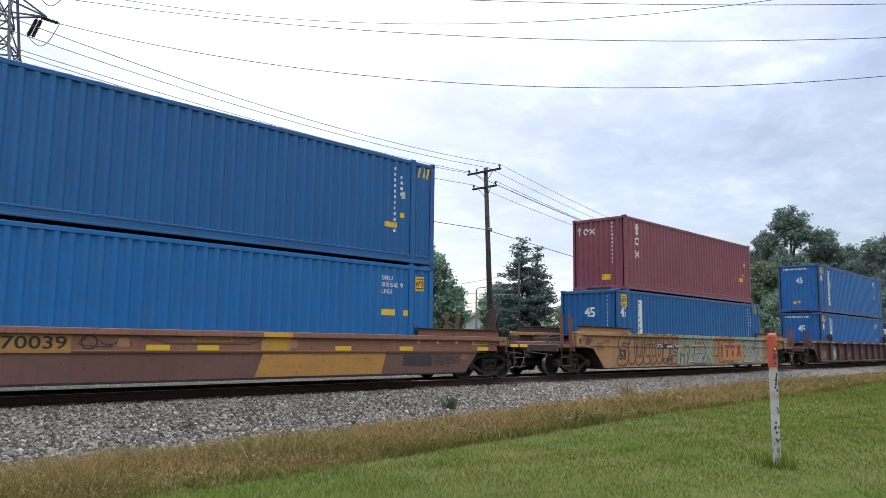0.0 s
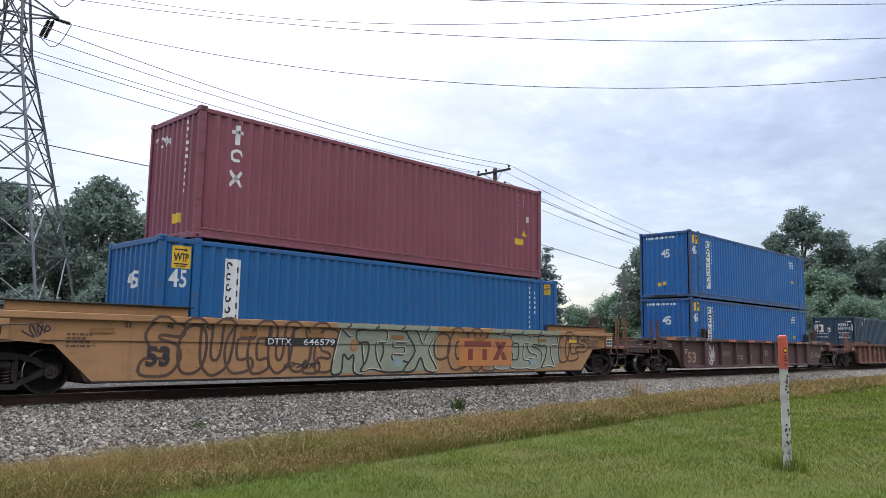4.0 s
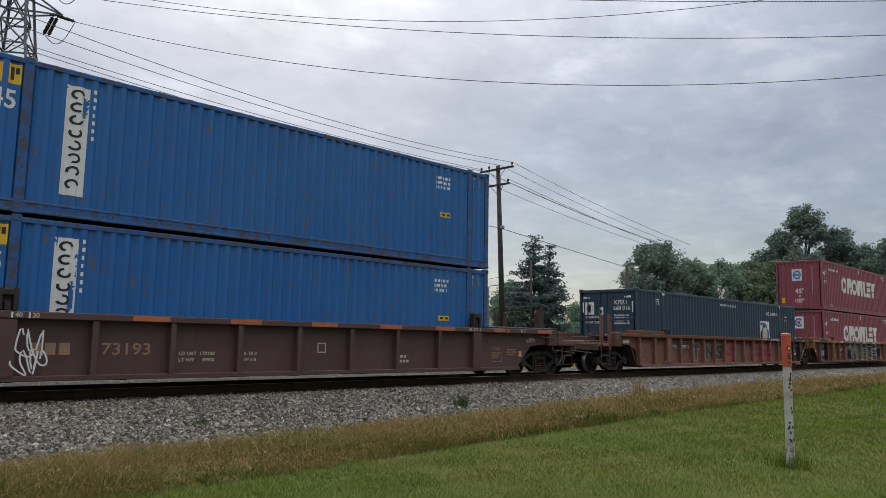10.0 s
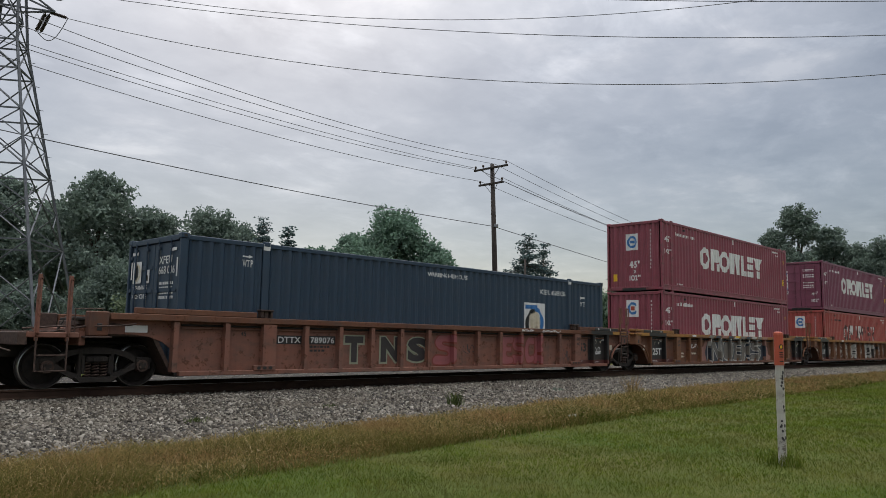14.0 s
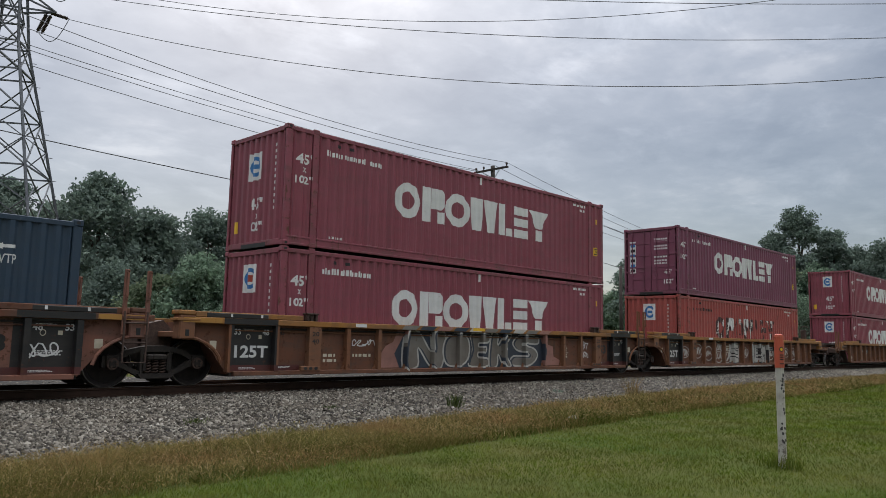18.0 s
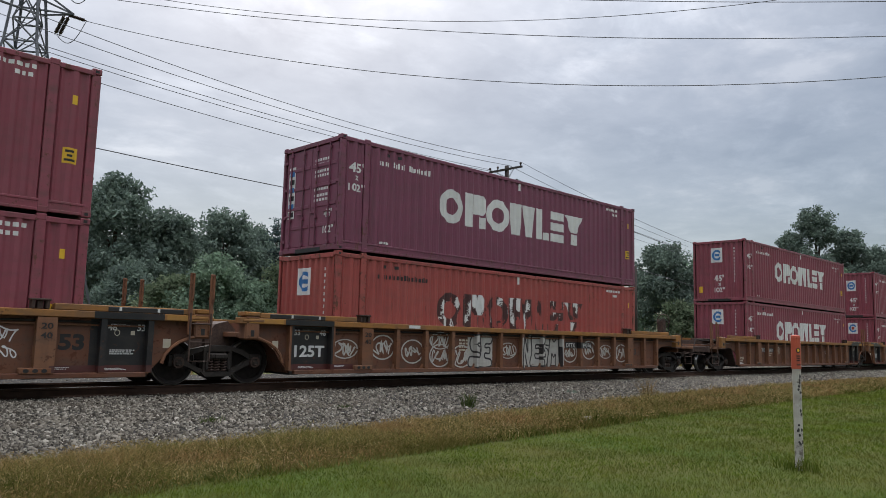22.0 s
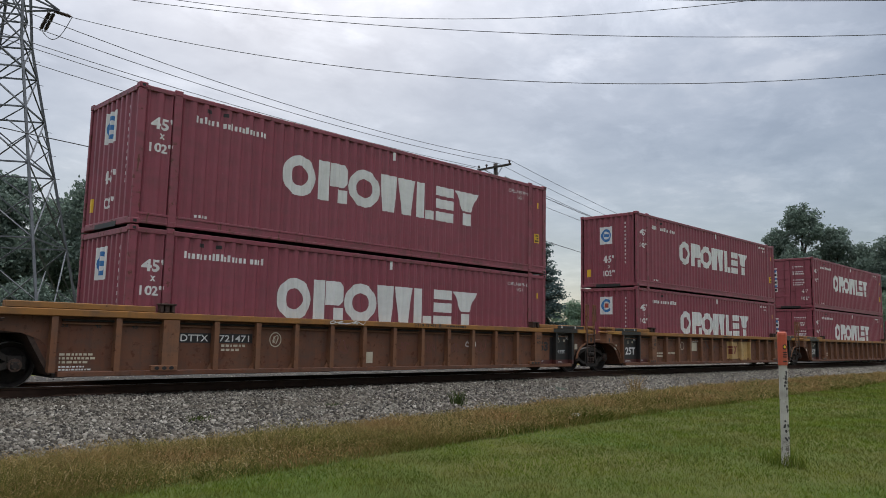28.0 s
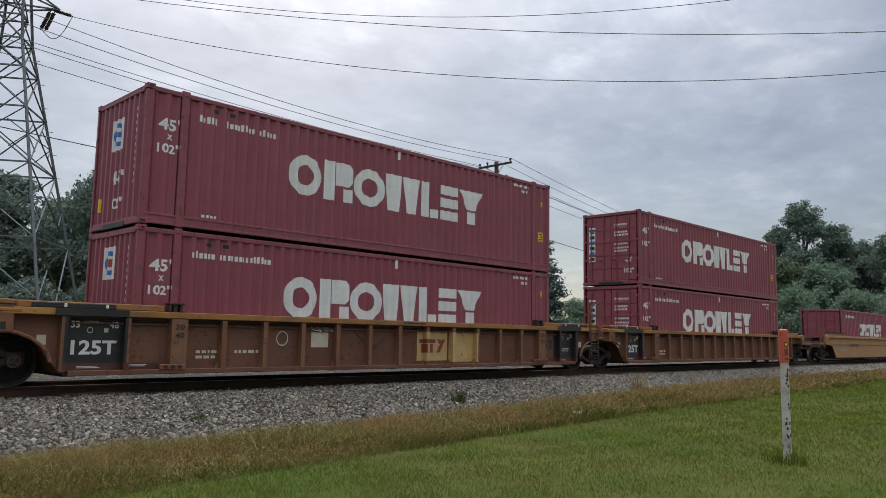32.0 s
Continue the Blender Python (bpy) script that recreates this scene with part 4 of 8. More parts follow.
def truck_meshes(r):
    """Cast side frame and spring group, seen from outside, for wheels of radius r."""
    if r not in TRUCK_MESH:
        f = Shape()
        z = r
        for s in (-1, 1):
            f.prism([(s * 0.30, z + 0.34), (s * 0.62, z + 0.27), (s * 0.76, z + 0.17), (s * 1.08, z + 0.15), (s * 1.08, z + 0.05), (s * 0.98, z + 0.06), (s * 0.78, z + 0.05), (s * 0.56, z + 0.17), (s * 0.30, z + 0.25)], -0.07, 0.07)
            f.prism([(s * 0.28, z - 0.30), (s * 0.28, z - 0.17), (s * 0.56, z - 0.06), (s * 0.70, z + 0.04), (s * 0.78, z + 0.08), (s * 0.78, z - 0.06), (s * 0.66, z - 0.10)], -0.07, 0.07)
            f.box(s * 0.30 - 0.035, s * 0.30 + 0.035, -0.085, 0.085, z - 0.24, z + 0.30, 0.012)
            f.box(s * 0.89 - 0.13, s * 0.89 + 0.13, -0.10, 0.08, z + 0.04, z + 0.17, 0.02)
            f.box(s * 1.04 - 0.04, s * 1.04 + 0.04, -0.06, 0.06, z - 0.08, z + 0.1, 0.01)
        f.prism([(-0.36, z + 0.30), (-0.22, z + 0.36), (0.22, z + 0.36), (0.36, z + 0.30), (0.30, z + 0.23), (-0.30, z + 0.23)], -0.08, 0.08)
        f.prism([(-0.40, z - 0.20), (0.40, z - 0.20), (0.30, z - 0.30), (-0.30, z - 0.30)], -0.13, 0.13)
        f.box(-0.21, 0.21, -0.15, 0.06, z + 0.07, z + 0.19, 0.03)
        f.box(-0.10, 0.10, -0.17, -0.14, z + 0.09, z + 0.17, 0.01)
        for s in (-1, 1):
            f.box(s * 0.25 - 0.03, s * 0.25 + 0.03, -0.115, -0.07, z - 0.15, z + 0.2, 0.01)
            f.box(s * 0.89 - 0.08, s * 0.89 + 0.08, -0.15, -0.08, z - 0.08, z + 0.07, 0.025)
        spring = []
        for u in (-0.16, 0.0, 0.16):
            pts = [(u + 0.062 * math.cos(a), 0.062 * math.sin(a), z - 0.21 + 0.29 * a / (2 * math.pi * 5)) for a in [k * math.pi / 5 for k in range(51)]]
            spring.append(Shape().tube(pts, 0.019, 5).mesh("spring", CASTING, True))
        TRUCK_MESH[r] = (f.mesh("side_frame", STEEL_DARK), spring,
                         Shape().box(-0.24, 0.24, -0.95, 0.95, z + 0.02, z + 0.24, 0.03).mesh("bolster", STEEL_DARK),
                         Shape().box(-0.05, 0.05, -0.85, 0.85, z - 0.1, z + 0.02, 0.01).mesh("brake_beam", STEEL_DARK))
    return TRUCK_MESH[r]


def truck(car, x, r):
    """Two wheel sets in a cast frame, under a car at x."""
    frame_me, springs, bolster, beam = truck_meshes(r)
    w, band, ax, cap = wheel_meshes(r)
    tr = part("truck", bolster, None, car, "grimy cast steel two-axle truck")
    tr.matrix_basis = pose(x, 0, 0)
    for s in (-1, 1):
        part("side_frame", frame_me, None, tr).matrix_basis = pose(0, s * 1.0, 0, 0, 0, 0 if s < 0 else 180)
        for sp in springs:
            part("spring", sp, None, tr).matrix_basis = pose(0, s * 1.03, 0)
        part("brake_beam", beam, None, tr).matrix_basis = pose(s * 0.42, 0, 0)
    for q in (-0.89, 0.89):
        ws = part("wheel_set", ax, None, car, "steel axle with two flanged wheels")
        ws.matrix_basis = pose(x + q, 0, r)
        for s in (-1, 1):
            wh = part("wheel", w, None, ws)
            wh.matrix_basis = pose(0, s * 0.775, 0, 0, 0, 0 if s < 0 else 180)
            part("tread", band, None, ws, "shiny worn wheel tread").matrix_basis = wh.matrix_basis.copy()
            part("axle_cap", cap, None, ws).matrix_basis = pose(0, s * 0.97, 0, 0, 0, 0 if s < 0 else 180)
        WHEELS.append((ws, x + q, r))


STROKED = {"tag", "round_mark", "graffiti_outline", "graffiti_line", "graffiti_shine", "piece_edge", "piece_shade", "rail_stroke", "dark_bracket"}


class Car:
    """A double-stack well car. Origin on the rail tops at its middle; its near side faces -y."""

    def __init__(self, name_label, x0, mats, ends, style, top=1.52, fold=1.0, near_ladders=(-1,)):
        self.body, self.chord, self.rib = mats
        ob = self.ob = thing("well_car", name_label, "rail car", group="well cars of the train")
        MOVERS.append((ob, x0, 0.0))
        self.ends, self.style, self.near_ladders = ends, style, near_ladders
        smooth = style == "smooth"
        self.Y = 1.42 if smooth else 1.335
        self.yr = self.yw = self.yc = 1.5
        self.ribs = []
        self.top, self.fold_z = top if smooth else 1.45, fold
        for s in (-1, 1):
            self.side_wall(s, smooth)
        # well floor: cross bearers and a plate
        for k in range(-8, 9, 2):
            part("cross_bearer", Shape().box(k - 0.12, k + 0.12, -1.38, 1.38, 0.2, 0.28, 0.01), STEEL_DARK, ob)
        for e, kind in zip((-1, 1), ends):
            self.end(e, kind)

    def side_wall(self, s, smooth):
        ob, Y, top = self.ob, self.Y, self.top
        y0, y1 = (-Y, -Y + 0.03) if s < 0 else (Y - 0.03, Y)
        out = []
        for e, kind in ((1, self.ends[1]), (-1, self.ends[0])):
            if smooth or self.style == "posts":
                half = [(e * 8.05, 0.25), (e * 8.75, 0.93), (e * 9.25, 0.98), (e * 9.9, 1.0), (e * 9.9, max(top - 0.06, 1.12))]
            else:
                cx = 9.0 if kind == "coupler" else 9.35
                half = [(e * 8.12, 0.25)] + [(e * (cx - 0.98 * math.cos(a)), 0.42 + 0.62 * math.sin(a)) for a in [radians(v) for v in (12, 30, 50, 70, 90)]]
                xe = 9.5 if kind == "coupler" else 9.3
                half = half if kind == "coupler" else half[:-1] + [(e * 9.15, 1.03)]
                half += [(e * xe, 1.04), (e * xe, top - 0.06)]
            out += half if e > 0 else half[::-1]
        skin = CASTING if smooth and s > 0 else self.body
        side = part("side_wall", Shape().prism(out, y0, y1), skin, ob, "weathered steel side of the well")
        lim = max(abs(p[0]) for p in out)
        part("top_chord", Shape().box(-lim, lim, 1.29, 1.5, top - 0.13, top, 0.012) if s > 0 else Shape().box(-lim, lim, -1.5, -1.29, top - 0.13, top, 0.012), self.chord, ob, "painted top rail of the car side")
        if smooth:
            part("bottom_chord", Shape().box(-8.05, 8.05, min(s * 1.3, s * Y), max(s * 1.3, s * Y), 0.205, 0.249, 0.008), STEEL_DARK, side)
        else:
            part("bottom_chord", Shape().box(-8.05, 8.05, -1.48, -1.3, 0.215, 0.31, 0.01) if s < 0 else Shape().box(-8.05, 8.05, 1.3, 1.48, 0.215, 0.31, 0.01), self.body, side)
        if smooth:
            # a long fold line and the raised ends
            z = self.fold_z
            part("fold", Shape().prism([(-9.0, z), (9.0, z), (8.98, z + 0.012), (-8.98, z + 0.012)], s * (Y + 0.022) if s > 0 else -Y - 0.022, s * Y), CASTING, side)
            for e in (-1, 1):
                part("end_cap_rail", Shape().box(min(e * 6.1, e * 9.75), max(e * 6.1, e * 9.75), -Y - 0.05 if s < 0 else Y - 0.12, -Y + 0.12 if s < 0 else Y + 0.05, top + 0.174, top + 0.205, 0.008), STEEL_DARK, side, "dark capping rail")
                part("raised_end", Shape().box(min(e * 6.2, e * 9.6), max(e * 6.2, e * 9.6), -Y + 0.02 if s < 0 else Y - 0.1, -Y + 0.1 if s < 0 else Y - 0.02, top, top + 0.17, 0.012), self.chord if s < 0 else skin, side)
            return
        if self.style == "posts":
            xs = [-8.15, -6.1, -4.58, -3.05, -1.53, 0, 1.53, 3.05, 4.58, 6.1]
        else:
            xs = [-8.16, -7.0] + [-5.95 + 1.0125 * k for k in range(13)] + [7.2, 8.1]
        for x in xs:
            wide = abs(abs(x) - 6.08) < 0.2
            w = 0.17 if wide else 0.055
            d = 1.495 - Y if wide else 1.485 - Y
            if s < 0:
                self.ribs.append((x - w, x + w, d))
            part("rib", Shape().prism([(x - w, 0.3), (x + w, 0.3), (x + w, top - 0.14), (x - w, top - 0.14)], -Y - d, -Y) if s < 0 else Shape().prism([(x - w, 0.3), (x + w, 0.3), (x + w, top - 0.14), (x - w, top - 0.14)], Y, Y + d), self.rib, side)
            if s < 0 and self.style == "ribs" and abs(x) < 5.8:
                part("rib_foot", Shape().prism([(x - 0.13, 0.3), (x + 0.13, 0.3), (x + 0.055, 0.43), (x - 0.055, 0.43)], -Y - 0.06, -Y + 0.002), self.rib, side)
        if s < 0 and self.style == "ribs":
            part("side_conduit", Shape().tube([(-8.0, -Y - 0.03, top - 0.2), (8.0, -Y - 0.03, top - 0.2)], 0.022, 6), STEEL_DARK, side)
            part("side_conduit", Shape().tube([(-8.0, -Y - 0.03, top - 0.26), (8.0, -Y - 0.03, top - 0.26)], 0.016, 6), self.rib, side)
            for e in (-1, 1):
                a, b = sorted((e * 6.3, e * 9.0))
                part("top_guard", Shape().box(a, b, -1.48, -1.32, top + 0.004, top + 0.12, 0.012), self.chord, side)
                part("lock_bracket", Shape().box(e * 6.06 - 0.15, e * 6.06 - 0.09, -1.51, -1.34, top + 0.004, top + 0.17, 0.012).box(e * 6.06 + 0.09, e * 6.06 + 0.15, -1.51, -1.34, top + 0.004, top + 0.17, 0.012).box(e * 6.06 - 0.17, e * 6.06 + 0.17, -1.53, -1.33, top + 0.15, top + 0.19, 0.01).box(e * 6.06 - 0.05, e * 6.06 + 0.05, -1.48, -1.36, top + 0.004, top + 0.15, 0.01), CASTING, side, "rusty container locking bracket")
                part("foot_plate", Shape().box(e * 6.06 - 0.27, e * 6.06 + 0.27, -1.50, -1.4, 0.3, 0.41, 0.01), self.rib, side)
                for k in (-1, 0, 1):
                    # black discs on the plate show the holes' shade; nothing is cut out
                    part("foot_hole", Shape().prism([(e * 6.06 + 0.15 * k + 0.05 * math.cos(a), 0.355 + 0.035 * math.sin(a)) for a in [q * math.pi / 5 for q in range(10)]], -1.506, -1.46), CAR_BLACK, side)

    def end(self, e, kind):
        ob, Y, top = self.ob, self.Y, self.top
        sx = lambda a, b: (min(e * a, e * b), max(e * a, e * b))
        r = 0.42 if kind == "coupler" else 0.48
        gear = CASTING
        part("bulkhead", Shape().prism([(e * 8.08, 0.25), (e * 8.16, 0.25), (e * 8.6, 1.02), (e * 8.6, top - 0.1), (e * 8.5, top - 0.1), (e * 8.5, 1.02)], -Y + 0.03, Y - 0.03), gear if kind == "coupler" else self.body, ob, "sloping steel well end")
        if kind == "coupler":
            part("end_deck", Shape().box(*sx(8.5, 9.9), -Y + 0.05, Y - 0.05, 1.0, 1.12, 0.015), gear, ob)
            part("centre_sill", Shape().box(*sx(8.6, 11.2), -0.3, 0.3, 0.62, 1.0, 0.02), STEEL_DARK, ob)
            part("end_beam", Shape().box(*sx(9.88, 10.0), -Y, Y, 0.82, 1.16, 0.015), self.rib, ob)
            part("crossover_platform", Shape().box(*sx(10.0, 11.0), -1.3, 1.3, 0.98, 1.05, 0.01), gear, ob, "rusty crossover platform")
            for k in range(6):
                part("tread_slat", Shape().box(*sx(10.06 + 0.155 * k, 10.16 + 0.155 * k), -1.25, 1.25, 1.054, 1.085, 0.006), gear, ob)
            part("platform_edge", Shape().box(*sx(10.05, 10.95), -1.47, -1.36, 0.96, 1.06, 0.012), self.rib, ob)
            part("end_plank", Shape().box(*sx(8.7, 10.1), -1.2, -0.55, top - 0.16, top - 0.11, 0.01), STEEL_DARK, ob, "dark end walkway plank")
            part("brake_cylinder", Shape().tube([(e * 9.0, -0.75, 1.28), (e * 9.55, -0.75, 1.28)], 0.13, 12), STEEL_DARK, ob, "dark air brake cylinder")
            part("deck_pipe", Shape().tube([(e * 8.6, -1.1, 1.2), (e * 9.7, -1.1, 1.22), (e * 10.9, -1.05, 1.12)], 0.018, 6), CASTING, ob)
            part("deck_pipe", Shape().tube([(e * 8.6, -0.3, 1.34), (e * 9.9, -0.3, 1.36), (e * 10.05, -0.3, 1.1)], 0.022, 6), STEEL_DARK, ob)
            part("brake_rigging", Shape().box(*sx(9.1, 9.16), -1.0, 0.3, 1.12, 1.42, 0.01).box(*sx(9.7, 9.76), -1.1, 0.5, 1.12, 1.3, 0.01), gear, ob)
            part("deck_handhold", Shape().tube([(e * 10.12, -1.4, 1.06), (e * 10.12, -1.4, 1.5), (e * 9.6, -1.4, 1.52)], 0.014, 6), CASTING, ob)
            part("train_pipe", Shape().tube([(e * 8.7, -1.3, 1.2), (e * 9.6, -1.36, 1.24), (e * 10.3, -1.3, 1.1), (e * 11.0, -0.9, 0.96)], 0.02, 6), CASTING, ob)
            part("end_sill", Shape().box(*sx(10.92, 11.08), -1.46, 1.46, 0.82, 1.06, 0.015), gear, ob)
            part("coupler", Shape().box(*sx(11.2, 11.62), -0.09, 0.09, 0.72, 0.92, 0.03).box(*sx(11.5, 11.74), -0.17, 0.14, 0.66, 0.98, 0.05), STEEL_DARK, ob, "dark cast knuckle coupler")
            part("draft_gear_box", Shape().box(*sx(10.6, 11.2), -0.36, 0.36, 0.58, 1.02, 0.03), STEEL_DARK, ob)
            for s in (-1, 1):
                for x in (10.25, 10.78) if (s < 0) == (e in self.near_ladders) else ():
                    yy = s * 1.44
                    part("stanchion", Shape().box(e * x - 0.032, e * x + 0.032, yy - 0.03, yy + 0.03, 0.9, 2.1, 0.008).box(e * x - 0.018, e * x + 0.018, yy - 0.10, yy - 0.07, 0.98, 2.03, 0.005).box(e * x - 0.018, e * x + 0.018, yy - 0.10, yy - 0.03, 2.0, 2.04).box(e * x - 0.018, e * x + 0.018, yy - 0.10, yy - 0.03, 1.0, 1.04), CAR_RIB if self.style == "smooth" else self.rib, ob, "tall steel handhold post")
                part("sill_step", Shape().tube([(e * 10.25, s * 1.46, 0.95), (e * 10.25, s * 1.48, 0.36), (e * 10.78, s * 1.48, 0.36), (e * 10.78, s * 1.46, 0.95)], 0.02, 6).tube([(e * 10.25, s * 1.48, 0.64), (e * 10.78, s * 1.48, 0.64)], 0.016, 6), CASTING, ob, "bent bar ladder step")
                lim = 9.9 if self.style != "ribs" else 9.5
                y0, y1 = (1.28, 1.494) if s > 0 else (-1.494, -1.28)
                part("corner_block", Shape().box(*sx(9.52, 9.9), y0, y1, 1.0, top - 0.135 if lim > 9.6 else top + 0.02, 0.02), self.chord if s < 0 else gear, ob)
                part("block_lip", Shape().box(*sx(9.46, 9.96), y0 - 0.012, y1 + 0.012, 0.96, 1.0, 0.01), gear, ob)
                # no pocket is cut; a black piece gives its inner shade
                part("block_pocket", Shape().box(*sx(9.63, 9.77), y0 - 0.004, y0 + 0.05, 1.08, 1.26, 0.025) if s < 0 else Shape().box(*sx(9.63, 9.77), y1 - 0.05, y1 + 0.004, 1.08, 1.26, 0.025), CAR_BLACK, ob, "black piece standing in for shade in a block pocket")
                part("grab_rail", Shape().tube([(e * 9.0, s * 1.5, top - 0.2), (e * 9.3, s * 1.53, top - 0.24), (e * 9.8, s * 1.53, top - 0.27)], 0.014, 6), CASTING, ob)
            hose = [(e * (11.3 + 0.55 * t), -0.32, 0.62 - 0.36 * math.sin(math.pi * t)) for t in [k / 8 for k in range(9)]]
            part("air_hose", Shape().tube(hose, 0.028, 7), BLACK, ob, "hanging black air hose")
            part("uncoupling_lever", Shape().tube([(e * 11.15, -1.35, 0.72), (e * 11.2, -0.4, 0.8), (e * 11.5, -0.1, 1.05)], 0.016, 6), CASTING, ob)
            part("brake_pipe", Shape().tube([(e * 8.7, -0.62, 0.86), (e * 10.2, -0.62, 0.9), (e * 11.1, -0.4, 0.78)], 0.022, 6), STEEL_DARK, ob)
            if e > 0:
                part("brake_stand", Shape().prism([(10.34, 1.05), (10.6, 1.05), (10.56, 1.45), (10.6, 1.62), (10.6, 2.06), (10.54, 2.14), (10.42, 2.14), (10.38, 2.04), (10.4, 1.6)], -0.46, -0.2).box(10.22, 10.68, -0.62, -0.02, 1.04, 1.12, 0.01).box(10.58, 10.66, -0.4, -0.26, 1.72, 2.0, 0.02), CASTING, ob, "rusty hand brake housing")
                part("brake_wheel", Shape().tube([(10.66, -0.32 + 0.28 * math.cos(a), 2.06 + 0.28 * math.sin(a)) for a in [k * math.pi / 8 for k in range(17)]], 0.018, 6).tube([(10.66, -0.6, 2.06), (10.66, -0.04, 2.06)], 0.012, 5).tube([(10.66, -0.32, 1.78), (10.66, -0.32, 2.34)], 0.012, 5), CASTING, ob, "rusty hand brake wheel")
                part("brake_hose", Shape().tube([(10.5, -0.6, 1.3), (10.5, -0.64, 2.0), (10.42, -0.5, 2.2), (10.35, -0.3, 2.05)], 0.016, 6), BLACK, ob)
            truck(ob, e * 9.55, r)
        else:
            part("end_deck", Shape().box(*sx(8.5, 9.3), -Y + 0.05, Y - 0.05, 1.02, 1.14, 0.015), self.rib, ob)
            part("connector", Shape().prism([(e * 9.0, 0.62), (e * 9.7, 0.66), (e * 9.74, 1.0), (e * 9.5, 1.3), (e * 9.2, 1.38), (e * 9.0, 1.2)], -0.42, 0.42), CASTING, ob, "rusty articulated connector")
            for s in (-1, 1):
                a, b = (-1.5, -1.2) if s < 0 else (1.2, 1.5)
                part("corner_block", Shape().box(*sx(9.0, 9.36), a, b, 0.98, top + 0.04, 0.03), self.rib, ob)
                part("block_cap", Shape().box(*sx(8.9, 9.42), a - 0.015, b + 0.015, top - 0.09, top - 0.03, 0.012).box(*sx(9.02, 9.4), a - 0.01, b + 0.01, top + 0.04, top + 0.13, 0.015), self.chord, ob)
                # black piece in place of the pocket's shaded inside
                part("block_pocket", Shape().box(*sx(9.12, 9.24), a - 0.004, a + 0.05, 1.03, 1.2, 0.02) if s < 0 else Shape().box(*sx(9.12, 9.24), b - 0.05, b + 0.004, 1.03, 1.2, 0.02), CAR_BLACK, ob, "black piece standing in for shade in a block pocket")
                part("wheel_arch", Shape().tube([(e * (9.35 - 0.99 * math.cos(v)), s * 1.45, 0.42 + 0.63 * math.sin(v)) for v in [radians(q) for q in (5, 20, 35, 50, 65, 80)]], 0.035, 6), self.rib, ob)
            if e > 0:
                for s in (-1, 1):
                    for x in (8.88, 9.33) if s < 0 else (8.7, 9.1):
                        yy = s * 1.5
                        part("stanchion", Shape().box(x - 0.04, x + 0.04, yy - 0.03, yy + 0.03, 1.05, 2.32, 0.01).box(x - 0.018, x + 0.018, yy - 0.10, yy - 0.07, 1.75, 2.29, 0.005).box(x - 0.018, x + 0.018, yy - 0.1, yy - 0.03, 2.26, 2.3).box(x - 0.018, x + 0.018, yy - 0.1, yy - 0.03, 1.74, 1.78), CAR_RIB if self.style == "smooth" else self.rib, ob, "tall steel handhold post")
                    part("sill_step", Shape().tube([(8.88, s * 1.53, 1.5), (8.88, s * 1.55, 0.52), (9.33, s * 1.55, 0.52), (9.33, s * 1.53, 1.5)], 0.02, 6).tube([(8.88, s * 1.55, 0.9), (9.33, s * 1.55, 0.9)], 0.018, 6).tube([(8.88, s * 1.54, 1.28), (9.33, s * 1.54, 1.28)], 0.018, 6), CASTING, ob, "bent bar ladder step")
                truck(ob, 9.775, r)
            part("black_guard", Shape().box(*sx(7.25, 8.75), -1.49, -1.33, top + 0.004, top + 0.10, 0.01), CAR_BLACK, ob, "black rail guard with white ticks")

    def mark(self, name, polys, mat, y=None, label="", lift=0.004, joined=False):
        if not joined:
            return by_piece(self.mark, name, polys, mat, y, label, lift)
        if y == "over":
            # paint that runs over the ribs and the panels between them
            b, d = [-9.9], [0.0]
            for x0, x1, out in sorted(self.ribs):
                b += [x0 - 0.001, x0, x1, x1 + 0.001]
                d += [0.0, -out, -out, 0.0]
            return decal(name, polys, mat, self.ob, lambda u, z, q: (u, -self.Y + q, z), b + [9.9], d + [0.0], lift, label, 1.2e-5 if name in STROKED else 0.0)
        y0 = -(y or self.Y)
        return decal(name, polys, mat, self.ob, lambda u, z, q: (u, y0 + q, z), lift=lift, label=label, stepped=1.2e-5 if name in STROKED else 0.0)

    def signs(self, name, polys, mat, y=None, label="", lift=0.004):
        for q in islands(polys):
            self.mark(name, q, mat, y, label, lift, True)

    def text(self, s, u, z, h, mat, w=None, bold=0.02, y=None, lift=0.004):
        ink = placed(letters(s, bold), u, z, h, w)
        if h < 0.13:
            tagged(self.mark("lettering", ink, mat, y, lift=lift, joined=True), kind="stuff")
        else:
            for q in islands(ink):
                self.mark("numeral", q, mat, y, lift=lift)

    def bars(self, u, z, rows, w, h, mat, seed=1, y=None):
        rng = random.Random(seed)
        polys = []
        for k in range(rows):
            a, zz = u, z - k * h * 1.8
            while a < u + w * rng.uniform(0.7, 1.0):
                q = h * rng.uniform(0.6, 2.4)
                polys += rect(a, min(a + q, u + w), zz, zz + h)
                a += q + h * 0.6
        return tagged(self.mark("small_print", polys, mat, y, joined=True), kind="stuff")

